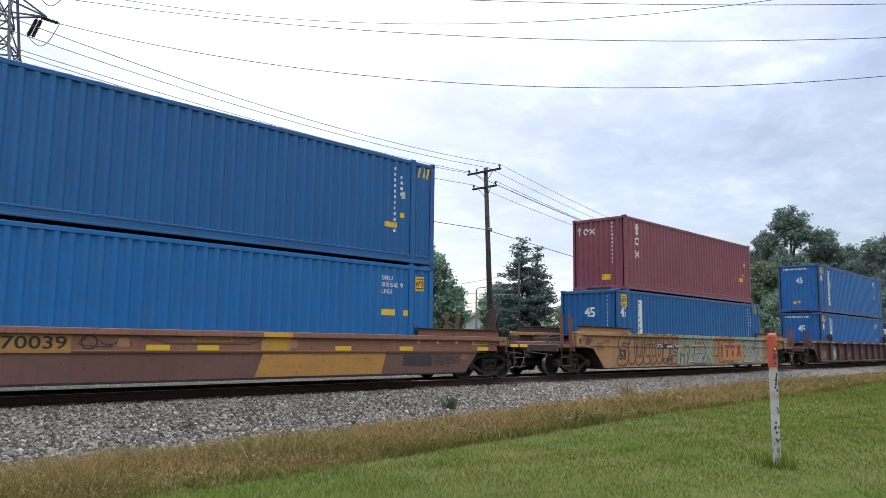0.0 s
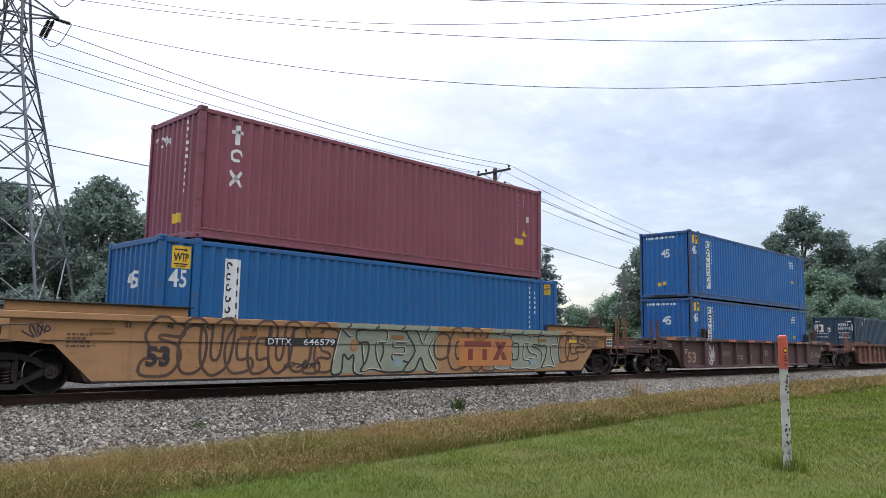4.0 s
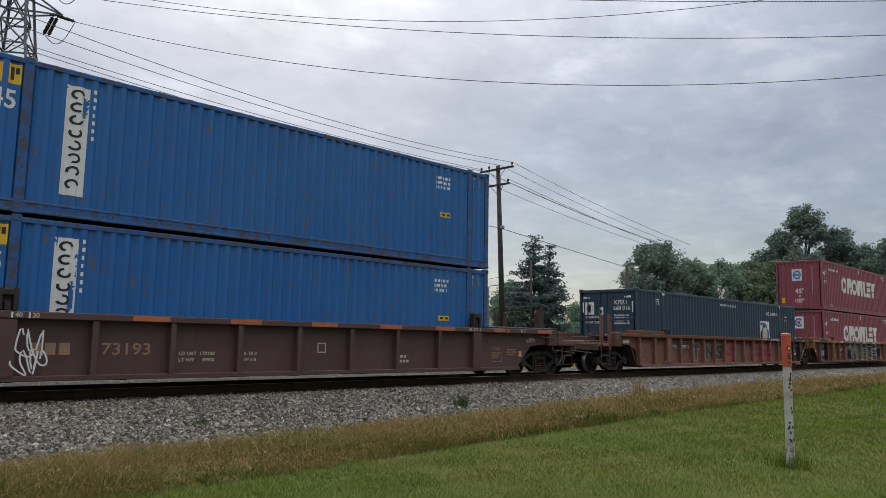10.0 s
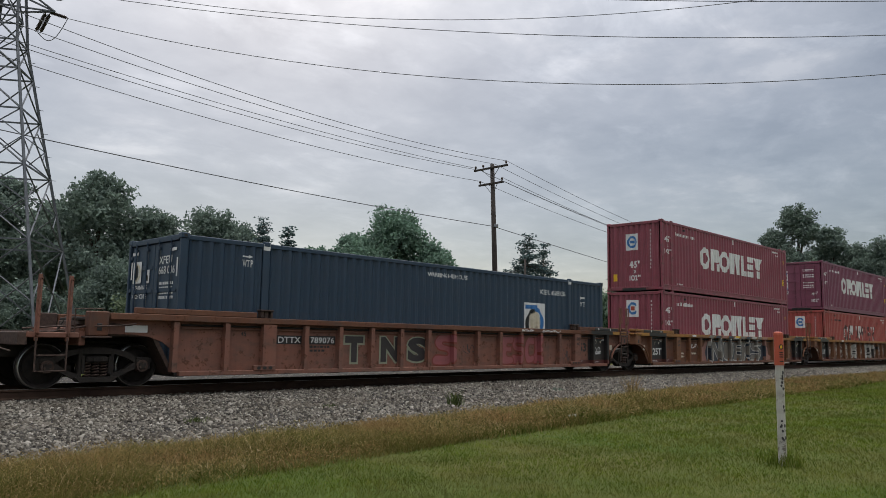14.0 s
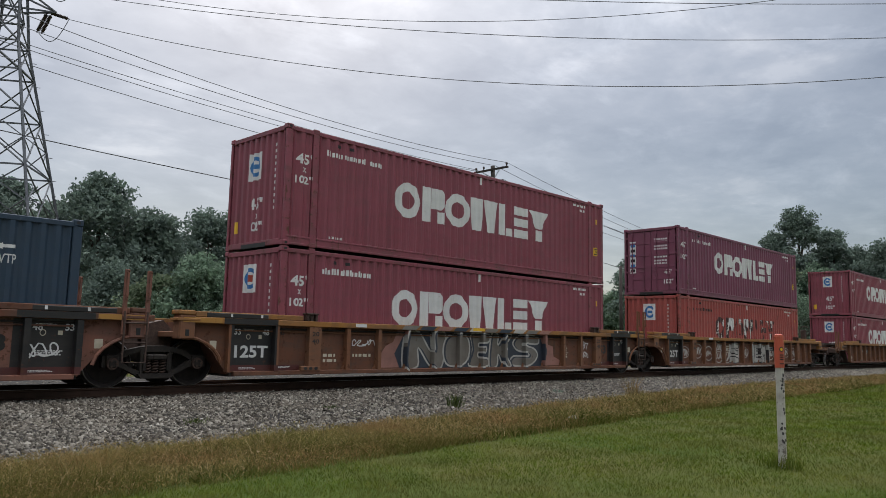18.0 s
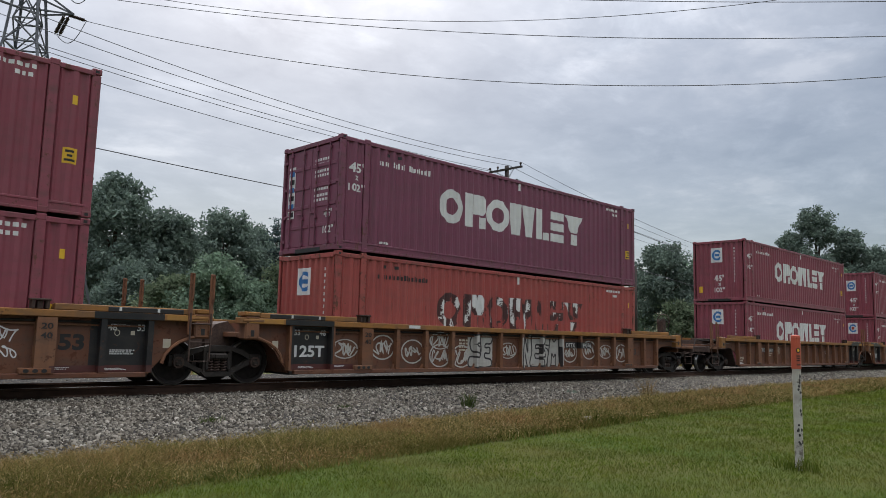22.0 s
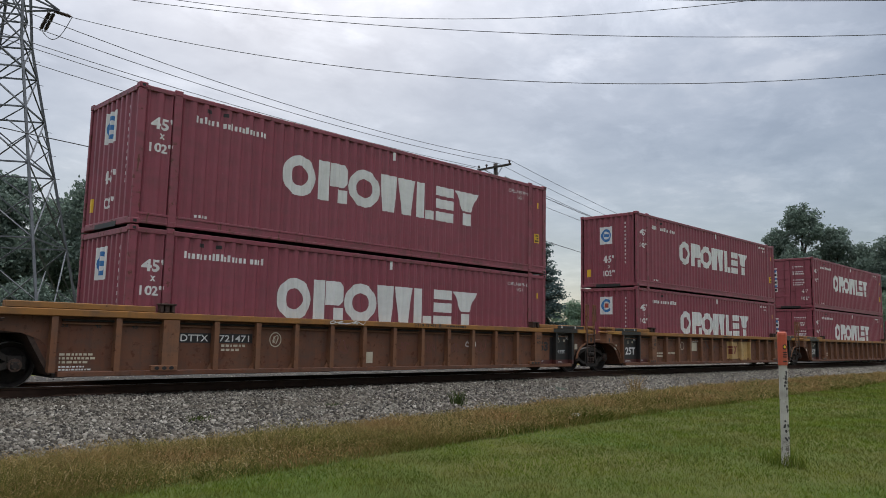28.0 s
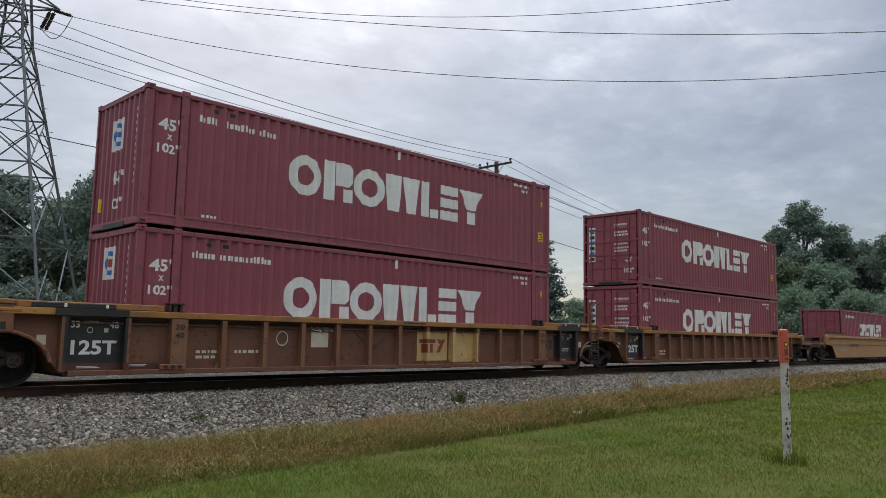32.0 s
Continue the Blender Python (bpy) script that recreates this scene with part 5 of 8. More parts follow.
    def placards(self, left=True, right=True):
        """Black end panels, load numbers and the yellow and red stripes of the ribbed cars."""
        for e, on in ((-1, left), (1, right)):
            if not on:
                continue
            a, b = sorted((e * 7.0, e * 8.16))
            self.mark("black_panel", rect(a, b, 0.40, 1.31), CAR_BLACK, "over", "black lettered side panel", 0.003)
            self.mark("red_stripe", rect(*sorted((e * 6.28, e * 8.16)), 0.315, 0.44), STRIPE_RED, "over", "dull red lower stripe", 0.0035)
            self.mark("black_chord", rect(*sorted((e * 7.0, e * 8.35)), self.top - 0.128, self.top - 0.002), CAR_BLACK, self.yc, "black painted length of top rail")
            self.mark("orange_bar", rect(*sorted((e * 8.4, e * 9.28)), self.top - 0.115, self.top - 0.015), GOLD_PANEL, self.yc, "golden reflective bar")
            self.mark("label_plate", rect(*sorted((e * 8.42, e * 8.58)), 0.78, 0.96), CREAM)
            self.bars(*((-6.9 if e < 0 else 6.3), 0.395, 2, 0.4, 0.014, WHITE, 6))
            a += 0.08
            self.bars(a + 0.22, 0.375, 2, 0.5, 0.014, WHITE, 5)
            self.mark("round_mark", ring(a + 0.42, 1.06, 0.055, 0.06, 0.75), CREAM, lift=0.008)
            self.mark("square_mark", rect(a + 0.68, a + 0.76, 1.02, 1.1), CREAM, lift=0.008)
            self.bars(a + 0.3, 1.22, 2, 0.35, 0.012, WHITE, 8)
            if e < 0:
                self.text("53", a + 0.07, 1.1, 0.13, WHITE, lift=0.008), self.text("48", a + 0.78, 1.1, 0.13, WHITE, lift=0.008)
                self.text("125T", a + 0.09, 0.6, 0.27, WHITE, 0.84, 0.03, lift=0.008)
                self.text("45", -6.85, 1.12, 0.1, BLACK)
            else:
                self.text("48", a + 0.24, 1.1, 0.13, WHITE, lift=0.008), self.text("53", a + 0.8, 1.1, 0.13, WHITE, lift=0.008)
                self.bars(a + 0.3, 0.72, 3, 0.5, 0.02, WHITE, 3)
                self.text("53", 6.45, 0.72, 0.3, BLACK, 0.46, 0.04)
            self.text("20", (-6.05 if e < 0 else 6.1), 1.1, 0.11, BLACK, 0.2, y=self.yw), self.text("40", (-6.05 if e < 0 else 6.1), 0.93, 0.11, BLACK, 0.2, y=self.yw)
            for k in range(2):
                u = e * (7.45 + k * 0.75)
                self.mark("white_tick", rect(u, u + 0.05, self.top + 0.025, self.top + 0.095), WHITE, 1.49)


STRIPE_RED = paint("dull_red_stripe_paint", (0.075, 0.020, 0.018), (0.095, 0.028, 0.024), wear=0.6, streak=0.4, dirt=0.4)
LOGO_ORANGE = paint("logo_panel_orange", (0.47, 0.17, 0.045), (0.43, 0.18, 0.065), wear=0.64, streak=0.3, dirt=0.25)
LOGO_RED = paint("logo_dark_red", (0.20, 0.035, 0.022), (0.18, 0.045, 0.030), wear=0.66, streak=0.2, dirt=0.2)
CREAM_DULL = paint("dull_tan_lettering", (0.34, 0.20, 0.12), (0.27, 0.16, 0.10), wear=0.60, streak=0.4, dirt=0.4)
CHALK_RED = paint("faint_red_chalk", (0.15, 0.040, 0.030), (0.12, 0.045, 0.032), wear=0.58, streak=0.5, dirt=0.5)
PATCH_TAN = paint("tan_logo_patch", (0.480, 0.312, 0.115), (0.432, 0.288, 0.138), wear=0.62, streak=0.35, dirt=0.3)
SPRAY_SILVER = paint("chalky_silver_spray_paint", (0.486, 0.472, 0.429), (0.405, 0.392, 0.351), wear=0.64, streak=0.4, dirt=0.35)
SPRAY_NAVY = paint("navy_spray_paint", (0.020, 0.030, 0.048), (0.04, 0.05, 0.065), wear=0.66, streak=0.3, dirt=0.3)
SPRAY_ROSE = paint("rosy_spray_paint", (0.34, 0.17, 0.14), (0.28, 0.13, 0.10), wear=0.62, streak=0.45, dirt=0.35)
SPRAY_STONE = paint("stone_grey_spray_paint", (0.185, 0.175, 0.155), (0.15, 0.125, 0.10), wear=0.62, streak=0.5, dirt=0.35)
A_BROWN = paint("worn_umber_car_paint", (0.115, 0.052, 0.038), (0.145, 0.072, 0.052), wear=0.6, streak=0.5, dirt=0.45, rough=0.75, chip=0.4)
A_BAND = paint("faded_orange_band_paint", (0.215, 0.092, 0.052), (0.24, 0.115, 0.072), wear=0.6, streak=0.5, dirt=0.4, rough=0.75, chip=0.5)
GOLD_PANEL = paint("golden_panel_paint", (0.40, 0.195, 0.034), (0.34, 0.175, 0.045), wear=0.6, streak=0.4, dirt=0.3, rough=0.7, chip=0.5)
GOLD_BRIGHT = paint("fresh_golden_paint", (0.52, 0.27, 0.030), (0.44, 0.23, 0.045), wear=0.66, streak=0.3, dirt=0.2, rough=0.65)
SPRAY_BROWN = paint("dark_brown_spray_paint", (0.070, 0.036, 0.024), (0.10, 0.055, 0.036), wear=0.64, streak=0.3, dirt=0.3)
SPRAY_WHITE = paint("chalky_spray_paint", (0.50, 0.47, 0.38), (0.44, 0.38, 0.27), wear=0.62, streak=0.4, dirt=0.3)
SPRAY_BLUE_PALE = paint("grey_blue_spray_paint", (0.20, 0.27, 0.29), (0.24, 0.30, 0.30), wear=0.66, streak=0.3, dirt=0.35)


# ---- the cars and what they carry ----
LOW, HIGH = 0.275, 3.215


def plate_print(box, u0, u1, z0, z1):
    """An arrow over three letters and a line of small print on a yellow plate."""
    w, h = u1 - u0, z1 - z0
    box.mark("plate_arrow", rect(u0 + 0.15 * w, u0 + 0.7 * w, z0 + 0.80 * h, z0 + 0.86 * h) + [[(u0 + 0.7 * w, z0 + 0.75 * h), (u0 + 0.86 * w, z0 + 0.83 * h), (u0 + 0.7 * w, z0 + 0.91 * h)]], BLACK, lift=0.008)
    box.signs("plate_sign", placed(letters("WTP", 0.03), u0 + 0.08 * w, z0 + 0.32 * h, 0.36 * h, 0.84 * w), BLACK, lift=0.008)
    tagged(box.mark("small_print", rect(u0 + 0.12 * w, u0 + 0.88 * w, z0 + 0.16 * h, z0 + 0.22 * h) + rect(u0 + 0.2 * w, u0 + 0.8 * w, z0 + 0.07 * h, z0 + 0.11 * h), BLACK, lift=0.008, joined=True), kind="stuff")


def car_a():
    c = Car("brown and golden smooth-sided well car with faded paint", -64.1, (A_BROWN, A_BAND, CAR_RUST), ("coupler", "coupler"), "smooth", 1.27, 0.79)
    c.mark("upper_band", rect(-8.6, 9.5, 0.84, 1.13), A_BAND, label="rusty orange upper band")
    c.mark("yellow_panel", [[(1.10, 0.26), (4.84, 0.26), (5.0, 0.78), (1.3, 0.78)]], GOLD_PANEL, label="golden yellow painted panel")
    c.mark("yellow_panel", rect(1.25, 2.02, 0.85, 1.13), GOLD_BRIGHT, lift=0.006)
    c.mark("yellow_panel", rect(1.25, 2.02, 1.15, 1.26), GOLD_BRIGHT, c.yc, lift=0.005)
    c.mark("patch_edge", stroke([(-1.5, 1.125), (-0.95, 0.985), (0.96, 0.985), (1.36, 1.125)], 0.022), SPRAY_BROWN, lift=0.0125, label="dark edge of a welded patch")
    c.mark("yellow_panel", rect(-7.5, -2.82, 0.8, 1.13), GOLD_PANEL, label="golden yellow number panel", lift=0.006)
    c.text("K", -4.28, 0.87, 0.235, BLACK, 0.17, 0.012, lift=0.010), c.text("70039", -4.0, 0.87, 0.235, BLACK, 1.1, 0.012, lift=0.010)
    c.mark("yellow_line", rect(-8.0, 5.0, 0.83, 0.85), GOLD_PANEL, lift=0.008)
    for u in (10.08, 10.55):
        c.mark("reflector", rect(u, u + 0.38, 0.965, 1.055), YELLOW, 1.472, "yellow reflective strip")
    for u in (-1.4, -0.3, 3.33, 5.46, 8.58):
        c.mark("reflector", rect(u, u + 0.5, 0.85, 0.96), YELLOW, label="yellow reflective strip", lift=0.012)
    c.mark("round_mark", ring(-2.5, 1.0, 0.16, 0.14, 0.8) + scrawl(-2.7, -1.7, 0.88, 1.1, 2, 0.02, 4), SPRAY_DARK, lift=0.01)
    c.mark("spray_blot", bubble(1.95, 2.25, 0.88, 1.1, 41)[0], CAR_TAN, lift=0.011)
    c.mark("spray_blot", bubble(-2.0, -1.7, 0.9, 1.1, 43)[0], CAR_TAN, lift=0.011)
    c.mark("yellow_panel", rect(-0.42, 0.52, 1.025, 1.13), GOLD_PANEL, lift=0.012)
    c.text("WRWK 70039", -0.36, 1.04, 0.075, BLACK, 0.82, 0.01, lift=0.016)
    c.text("53", 6.2, 0.42, 0.3, SPRAY_DARK, 0.5, 0.03)
    c.mark("red_label", rect(9.58, 9.74, 1.12, 1.18), RED_MARK, 1.494, "small red label")
    c.mark("yellow_strip", rect(8.35, 9.05, 1.03, 1.09), YELLOW, label="yellow strip with black print", lift=0.012)
    tagged(c.mark("strip_print", [q for k in range(9) for q in rect(8.4 + 0.07 * k, 8.45 + 0.07 * k, 1.045, 1.075)], BLACK, lift=0.016, joined=True), kind="stuff")
    c.mark("dark_patch", rect(5.6, 6.6, 0.45, 0.74), SPRAY_DARK, label="dark overpainted patch", lift=0.003)
    c.bars(6.75, 0.7, 3, 0.5, 0.04, SPRAY_DARK, 21), c.bars(7.9, 0.72, 3, 0.3, 0.03, CREAM_DULL, 22)
    c.mark("tag", scrawl(6.8, 7.9, 0.4, 0.75, 4, 0.04, 9), SPRAY_DARK)
    for k, s in enumerate(("40", "45", "48", "53")):
        c.text(s, 6.1 + k * 0.75, 1.04, 0.09, CREAM, lift=0.012)
    up = Box(FT45, BLUE_DEEP, "dark blue corrugated container on top of the stack", -64.1, HIGH)
    lo = Box(FT45, BLUE_BRIGHT, "bright blue corrugated container in a well", -64.1, LOW)
    up.column_print(5.3, 2.5, 12, 0.1, WHITE)
    up.column_print(5.55, 2.3, 4, 0.1, WHITE)
    up.mark("white_square", rect(5.58, 5.72, 1.75, 1.95), CREAM)
    up.mark("yellow_label", rect(5.0, 5.42, 0.92, 1.06), YELLOW, label="yellow warning label")
    up.mark("yellow_label", rect(5.55, 5.68, 1.22, 1.36), YELLOW)
    up.mark("hazard_stripe", [[(6.2 + 0.16 * k, 2.45), (6.26 + 0.16 * k, 2.45), (6.32 + 0.16 * k, 2.75), (6.26 + 0.16 * k, 2.75)] for k in range(3)], YELLOW)
    lo.text_mark("SMLU", 4.95, 2.43, 0.12, 0.36), lo.text_mark("831562 9", 4.95, 2.25, 0.12, 0.72), lo.text_mark("LNG1", 4.95, 2.07, 0.12, 0.34)
    lo.mark("yellow_label", rect(4.95, 5.4, 1.5, 1.66), YELLOW, label="yellow warning label")
    lo.mark("yellow_label", rect(5.75, 5.88, 1.5, 1.66), YELLOW)
    lo.mark("yellow_plate", rect(6.15, 6.5, 2.2, 2.6), YELLOW, label="yellow plate with black sign")
    plate_print(lo, 6.15, 6.5, 2.2, 2.6)


def car_b():
    c = Car("graffiti-covered orange smooth-sided well car", -40.51, (CAR_TAN, CAR_TAN, CAR_RUST), ("coupler", "coupler"), "smooth", near_ladders=(-1, 1))
    rng = random.Random(12)

    def figure(name, u, z, w, h, fill, edge, up, lean=0.0, bold=0.06, shine=None):
        """One fat figure with a dark line round it and a pale line inside its edge."""
        body, line = fat_glyph(name, u, z, w, h, lean)
        if fill:
            c.mark("graffiti_fill", body, fill, lift=up, label="pale sprayed graffiti figure", joined=True)
        c.mark("graffiti_outline", stroke(line, bold), edge, lift=up + 0.0008, label="dark graffiti outline", joined=True)
        if shine:
            c.mark("graffiti_shine", stroke([(a + 0.035, b + 0.02) for a, b in line[2:len(line) * 2 // 3]], 0.028), shine, lift=up + 0.0014, label="white line inside a graffiti outline", joined=True)

    # tan bubble figures drawn in brown outline alone
    for k, (name, u, w, z, h) in enumerate((("S", -7.15, 0.8, 0.34, 1.08), ("O", -6.42, 0.62, 0.36, 1.0), ("U", -5.95, 0.75, 0.34, 1.1), ("C", -5.35, 0.7, 0.36, 1.05), ("C", -4.8, 0.55, 0.34, 1.1), ("U", -4.3, 0.62, 0.36, 1.02), ("O", -3.75, 0.6, 0.36, 1.05), ("I", -3.3, 0.42, 0.34, 1.06), ("S", -2.95, 0.58, 0.36, 1.0),
                                            ("O", 0.95, 0.62, 0.62, 0.72), ("C", 1.5, 0.8, 0.34, 1.1), ("U", 2.3, 0.8, 0.3, 1.12), ("S", 3.0, 0.7, 0.3, 1.1), ("O", 6.7, 0.6, 0.5, 0.9), ("C", 7.1, 0.75, 0.55, 0.86), ("S", 7.75, 0.7, 0.85, 0.55))):
        figure(name, u, z, w, h, None, SPRAY_BROWN, 0.002 + 0.0009 * (k % 4), 0.08, 0.065)
    # pale green figures with black and white edges
    c.mark("graffiti_wash", [[(-2.5, 0.31), (0.98, 0.31), (1.1, 0.7), (1.05, 1.36), (-2.1, 1.37), (-2.4, 0.8)]], SPRAY_PALE, label="pale green sprayed ground", lift=0.0015)
    for k, (name, u, w) in enumerate((("M", -2.5, 1.0), ("T", -1.75, 0.95), ("E", -0.98, 0.95), ("X", -0.12, 1.2))):
        figure(name, u, 0.33 + 0.015 * (k % 2), w, 1.02, SPRAY_PALE, SPRAY_DARK, 0.007 + 0.0028 * (k % 2), 0.04, 0.055, SPRAY_WHITE)
    c.mark("graffiti_wash", [[(3.3, 0.31), (6.5, 0.31), (6.85, 0.6), (6.75, 1.2), (6.2, 1.36), (3.3, 1.37)]], SPRAY_PALE, label="pale green sprayed ground", lift=0.0015)
    for k, (name, u, w) in enumerate((("S", 3.5, 0.85), ("I", 4.3, 0.85), ("S", 5.02, 0.8), ("T", 5.65, 0.95))):
        figure(name, u, 0.33 + 0.02 * (k % 2), w, 1.0, SPRAY_PALE, SPRAY_DARK, 0.007 + 0.0028 * (k % 2), 0.05, 0.045, SPRAY_WHITE)
    for u in (-0.35, 5.4):
        c.mark("graffiti_tint", bubble(u - 0.2, u + 0.2, 0.42, 0.66, int(u * 10) + 70)[0], SPRAY_BLUE_PALE, lift=0.0118, label="grey-blue sprayed tint", joined=True)
    for a, b in ((-2.4, 1.05), (3.35, 6.7)):
        c.mark("sprayed_rail", rect(a, b, 1.395, 1.515), SPRAY_PALE, 1.5, "pale green sprayed length of top rail", joined=True)
    for u in (-2.1, -1.2, -0.3, 0.6, 3.8, 4.7, 5.6):
        c.mark("rail_stroke", stroke([(u, 1.395), (u + 0.12, 1.46), (u + 0.1, 1.515)], 0.05), SPRAY_DARK, 1.5, lift=0.007, joined=True)
    for u in (-7.0, -6.3, -5.6, -4.6, -3.9, -3.1, 1.6, 2.4, 7.0):
        c.mark("rail_stroke", stroke([(u, 1.395), (u + 0.15, 1.5), (u + 0.35, 1.5), (u + 0.5, 1.395)], 0.055), SPRAY_BROWN, 1.5, lift=0.005, joined=True)
    c.mark("round_sticker", ring(-1.82, 0.98, 0.13, 0.16, 0.0, 0, 360, 18), CAR_TAN, lift=0.0135, label="tan patch with a ring", joined=True)
    c.mark("sticker_ring", ring(-1.82, 0.98, 0.10, 0.125, 0.86, 0, 360, 18), RED_MARK, lift=0.0150, joined=True)
    c.mark("tag", scrawl(-3.9, -2.75, 0.42, 0.58, 5, 0.03, 131), SPRAY_DARK, lift=0.0122)
    c.mark("tag", scrawl(-9.3, -8.8, 1.03, 1.33, 3, 0.03, 133), SPRAY_DARK, lift=0.004)
    c.bars(-8.55, 1.1, 4, 0.45, 0.04, SPRAY_BROWN, 3)
    c.mark("number_plate_bar", rect(-4.35, -2.35, 0.95, 1.14), BLACK, label="black strip with white lettering", lift=0.013)
    c.signs("number_sign", placed(letters("DTTX", 0.01), -4.28, 0.975, 0.14, 0.62) + placed(letters("646579", 0.01), -3.32, 0.975, 0.14, 0.9), WHITE, lift=0.017)
    c.mark("logo_panel", rect(1.97, 4.3, 0.43, 1.22), LOGO_ORANGE, label="orange logo panel", lift=0.016)
    for q in (rect(2.18, 3.34, 0.98, 1.14), rect(2.34, 2.54, 0.6, 0.92), rect(2.96, 3.16, 0.6, 0.92), [[(3.42, 0.6), (3.66, 0.6), (4.06, 1.14), (3.82, 1.14)]], [[(3.5, 1.14), (3.72, 1.14), (3.8, 0.98), (3.66, 0.9)]], [[(3.84, 0.6), (4.08, 0.6), (3.92, 0.86), (3.80, 0.78)]]):
        c.mark("logo_shape", q, LOGO_RED, label="red block-shaped logo piece", lift=0.02)
    for u in (-8.15, -5.0, -3.2, -0.6, 2.6, 5.6, 7.3):
        c.mark("reflector", rect(u, u + 0.45, 1.15, 1.25), CAR_YELLOW if u < 6 else YELLOW, label="faded yellow reflective strip", lift=0.019)
    c.mark("plate_backing", rect(9.5, 9.86, 1.06, 1.3), WHITE, 1.494, "white framed plate with dark panes", 0.006)
    for a, b in ((9.525, 9.665), (9.695, 9.835)):
        for z in (1.085, 1.195):
            c.mark("dark_pane", rect(a, b, z, z + 0.085), BLACK, 1.494, lift=0.010, joined=True)
    c.bars(8.5, 1.2, 4, 0.7, 0.035, SPRAY_DARK, 23), c.bars(8.5, 0.94, 1, 0.9, 0.03, SPRAY_DARK, 24)
    c.text("53", -7.05, 0.52, 0.4, SPRAY_DARK, 0.5, 0.03, lift=0.016)
    for k, s in enumerate(("53", "48", "45", "40")):
        c.text(s, -7.5 + 0.85 * k, 1.27, 0.1, BLACK, lift=0.021)
        c.text(s, 7.0 + 0.5 * k, 1.28, 0.09, CREAM, lift=0.021)
    lo = Box(FT45, BLUE_DEEP, "blue corrugated container with white size numbers in a well", -40.51, LOW)
    lo.signs("size_mark", placed(letters("45", 0.015), -6.6, 1.85, 0.38, 0.4), WHITE)
    lo.signs("end_size", placed(letters("45", 0.02), -0.2, 1.85, 0.38, 0.46), WHITE, True)
    lo.mark("yellow_plate", rect(-6.55, -6.15, 2.25, 2.72), YELLOW, label="yellow plate with black sign")
    plate_print(lo, -6.55, -6.15, 2.25, 2.72)
    lo.mark("white_sign", rect(-5.35, -4.95, 0.9, 2.55), WHITE, label="tall white sign with dark shapes")
    rng = random.Random(2)
    lo.signs("sign_shape", [q for k in range(7) for q in ring(-5.23, 2.4 - k * 0.24, 0.07, 0.085, 0.5, 40 * k, 40 * k + 270, 8)] + [q for k in range(6) for q in rect(-5.06, -5.0, 2.25 - k * 0.26, 2.38 - k * 0.26)], BLACK, lift=0.009)
    lo.column_print(0.78, 2.6, 11, 0.1, WHITE, True)
    lo.column_print(5.35, 2.55, 10, 0.1, WHITE)
    lo.column_print(5.62, 2.4, 5, 0.1, WHITE)
    lo.mark("yellow_plate", rect(6.14, 6.54, 2.42, 2.76), YELLOW, label="yellow plate with black sign")
    plate_print(lo, 6.14, 6.54, 2.42, 2.76)
    up = Box(FT40, TEX_RED, "plum-red corrugated container on top of the stack", -40.51, HIGH, 2.438)
    sign = ring(-5.15, 1.95, 0.16, 0.15, 0.55, 0, 300, 12) + stroke([(-5.3, 1.6), (-5.0, 1.25)], 0.08) + stroke([(-5.3, 1.25), (-5.0, 1.6)], 0.08) + rect(-5.2, -5.1, 2.2, 2.65) + rect(-5.3, -5.0, 2.45, 2.53)
    up.mark("side_sign", sign, WHITE, label="white upright company sign")
    up.mark("end_sign", rect(-0.95, -0.87, 2.25, 2.6) + rect(-1.0, -0.8, 2.45, 2.52) + ring(-0.6, 2.38, 0.13, 0.13, 0.55, 0, 300, 12) + stroke([(-0.4, 2.26), (-0.2, 2.5)], 0.06) + stroke([(-0.4, 2.5), (-0.2, 2.26)], 0.06), WHITE, True)
    up.column_print(0.6, 2.6, 11, 0.1, WHITE, True)
    up.mark("end_label", rect(0.15, 0.5, 0.4, 0.62), YELLOW, True, "yellow warning label")
    up.column_print(4.85, 2.55, 8, 0.11, WHITE)
    up.column_print(5.14, 2.55, 4, 0.11, WHITE)
    up.mark("yellow_label", rect(4.74, 5.17, 1.0, 1.19), YELLOW, label="yellow warning label")
    up.mark("warning_triangle", [[(5.05, 1.3), (5.33, 1.3), (5.19, 1.52)]], YELLOW)
    up.mark("white_square", rect(5.3, 5.42, 1.75, 1.95), CREAM)


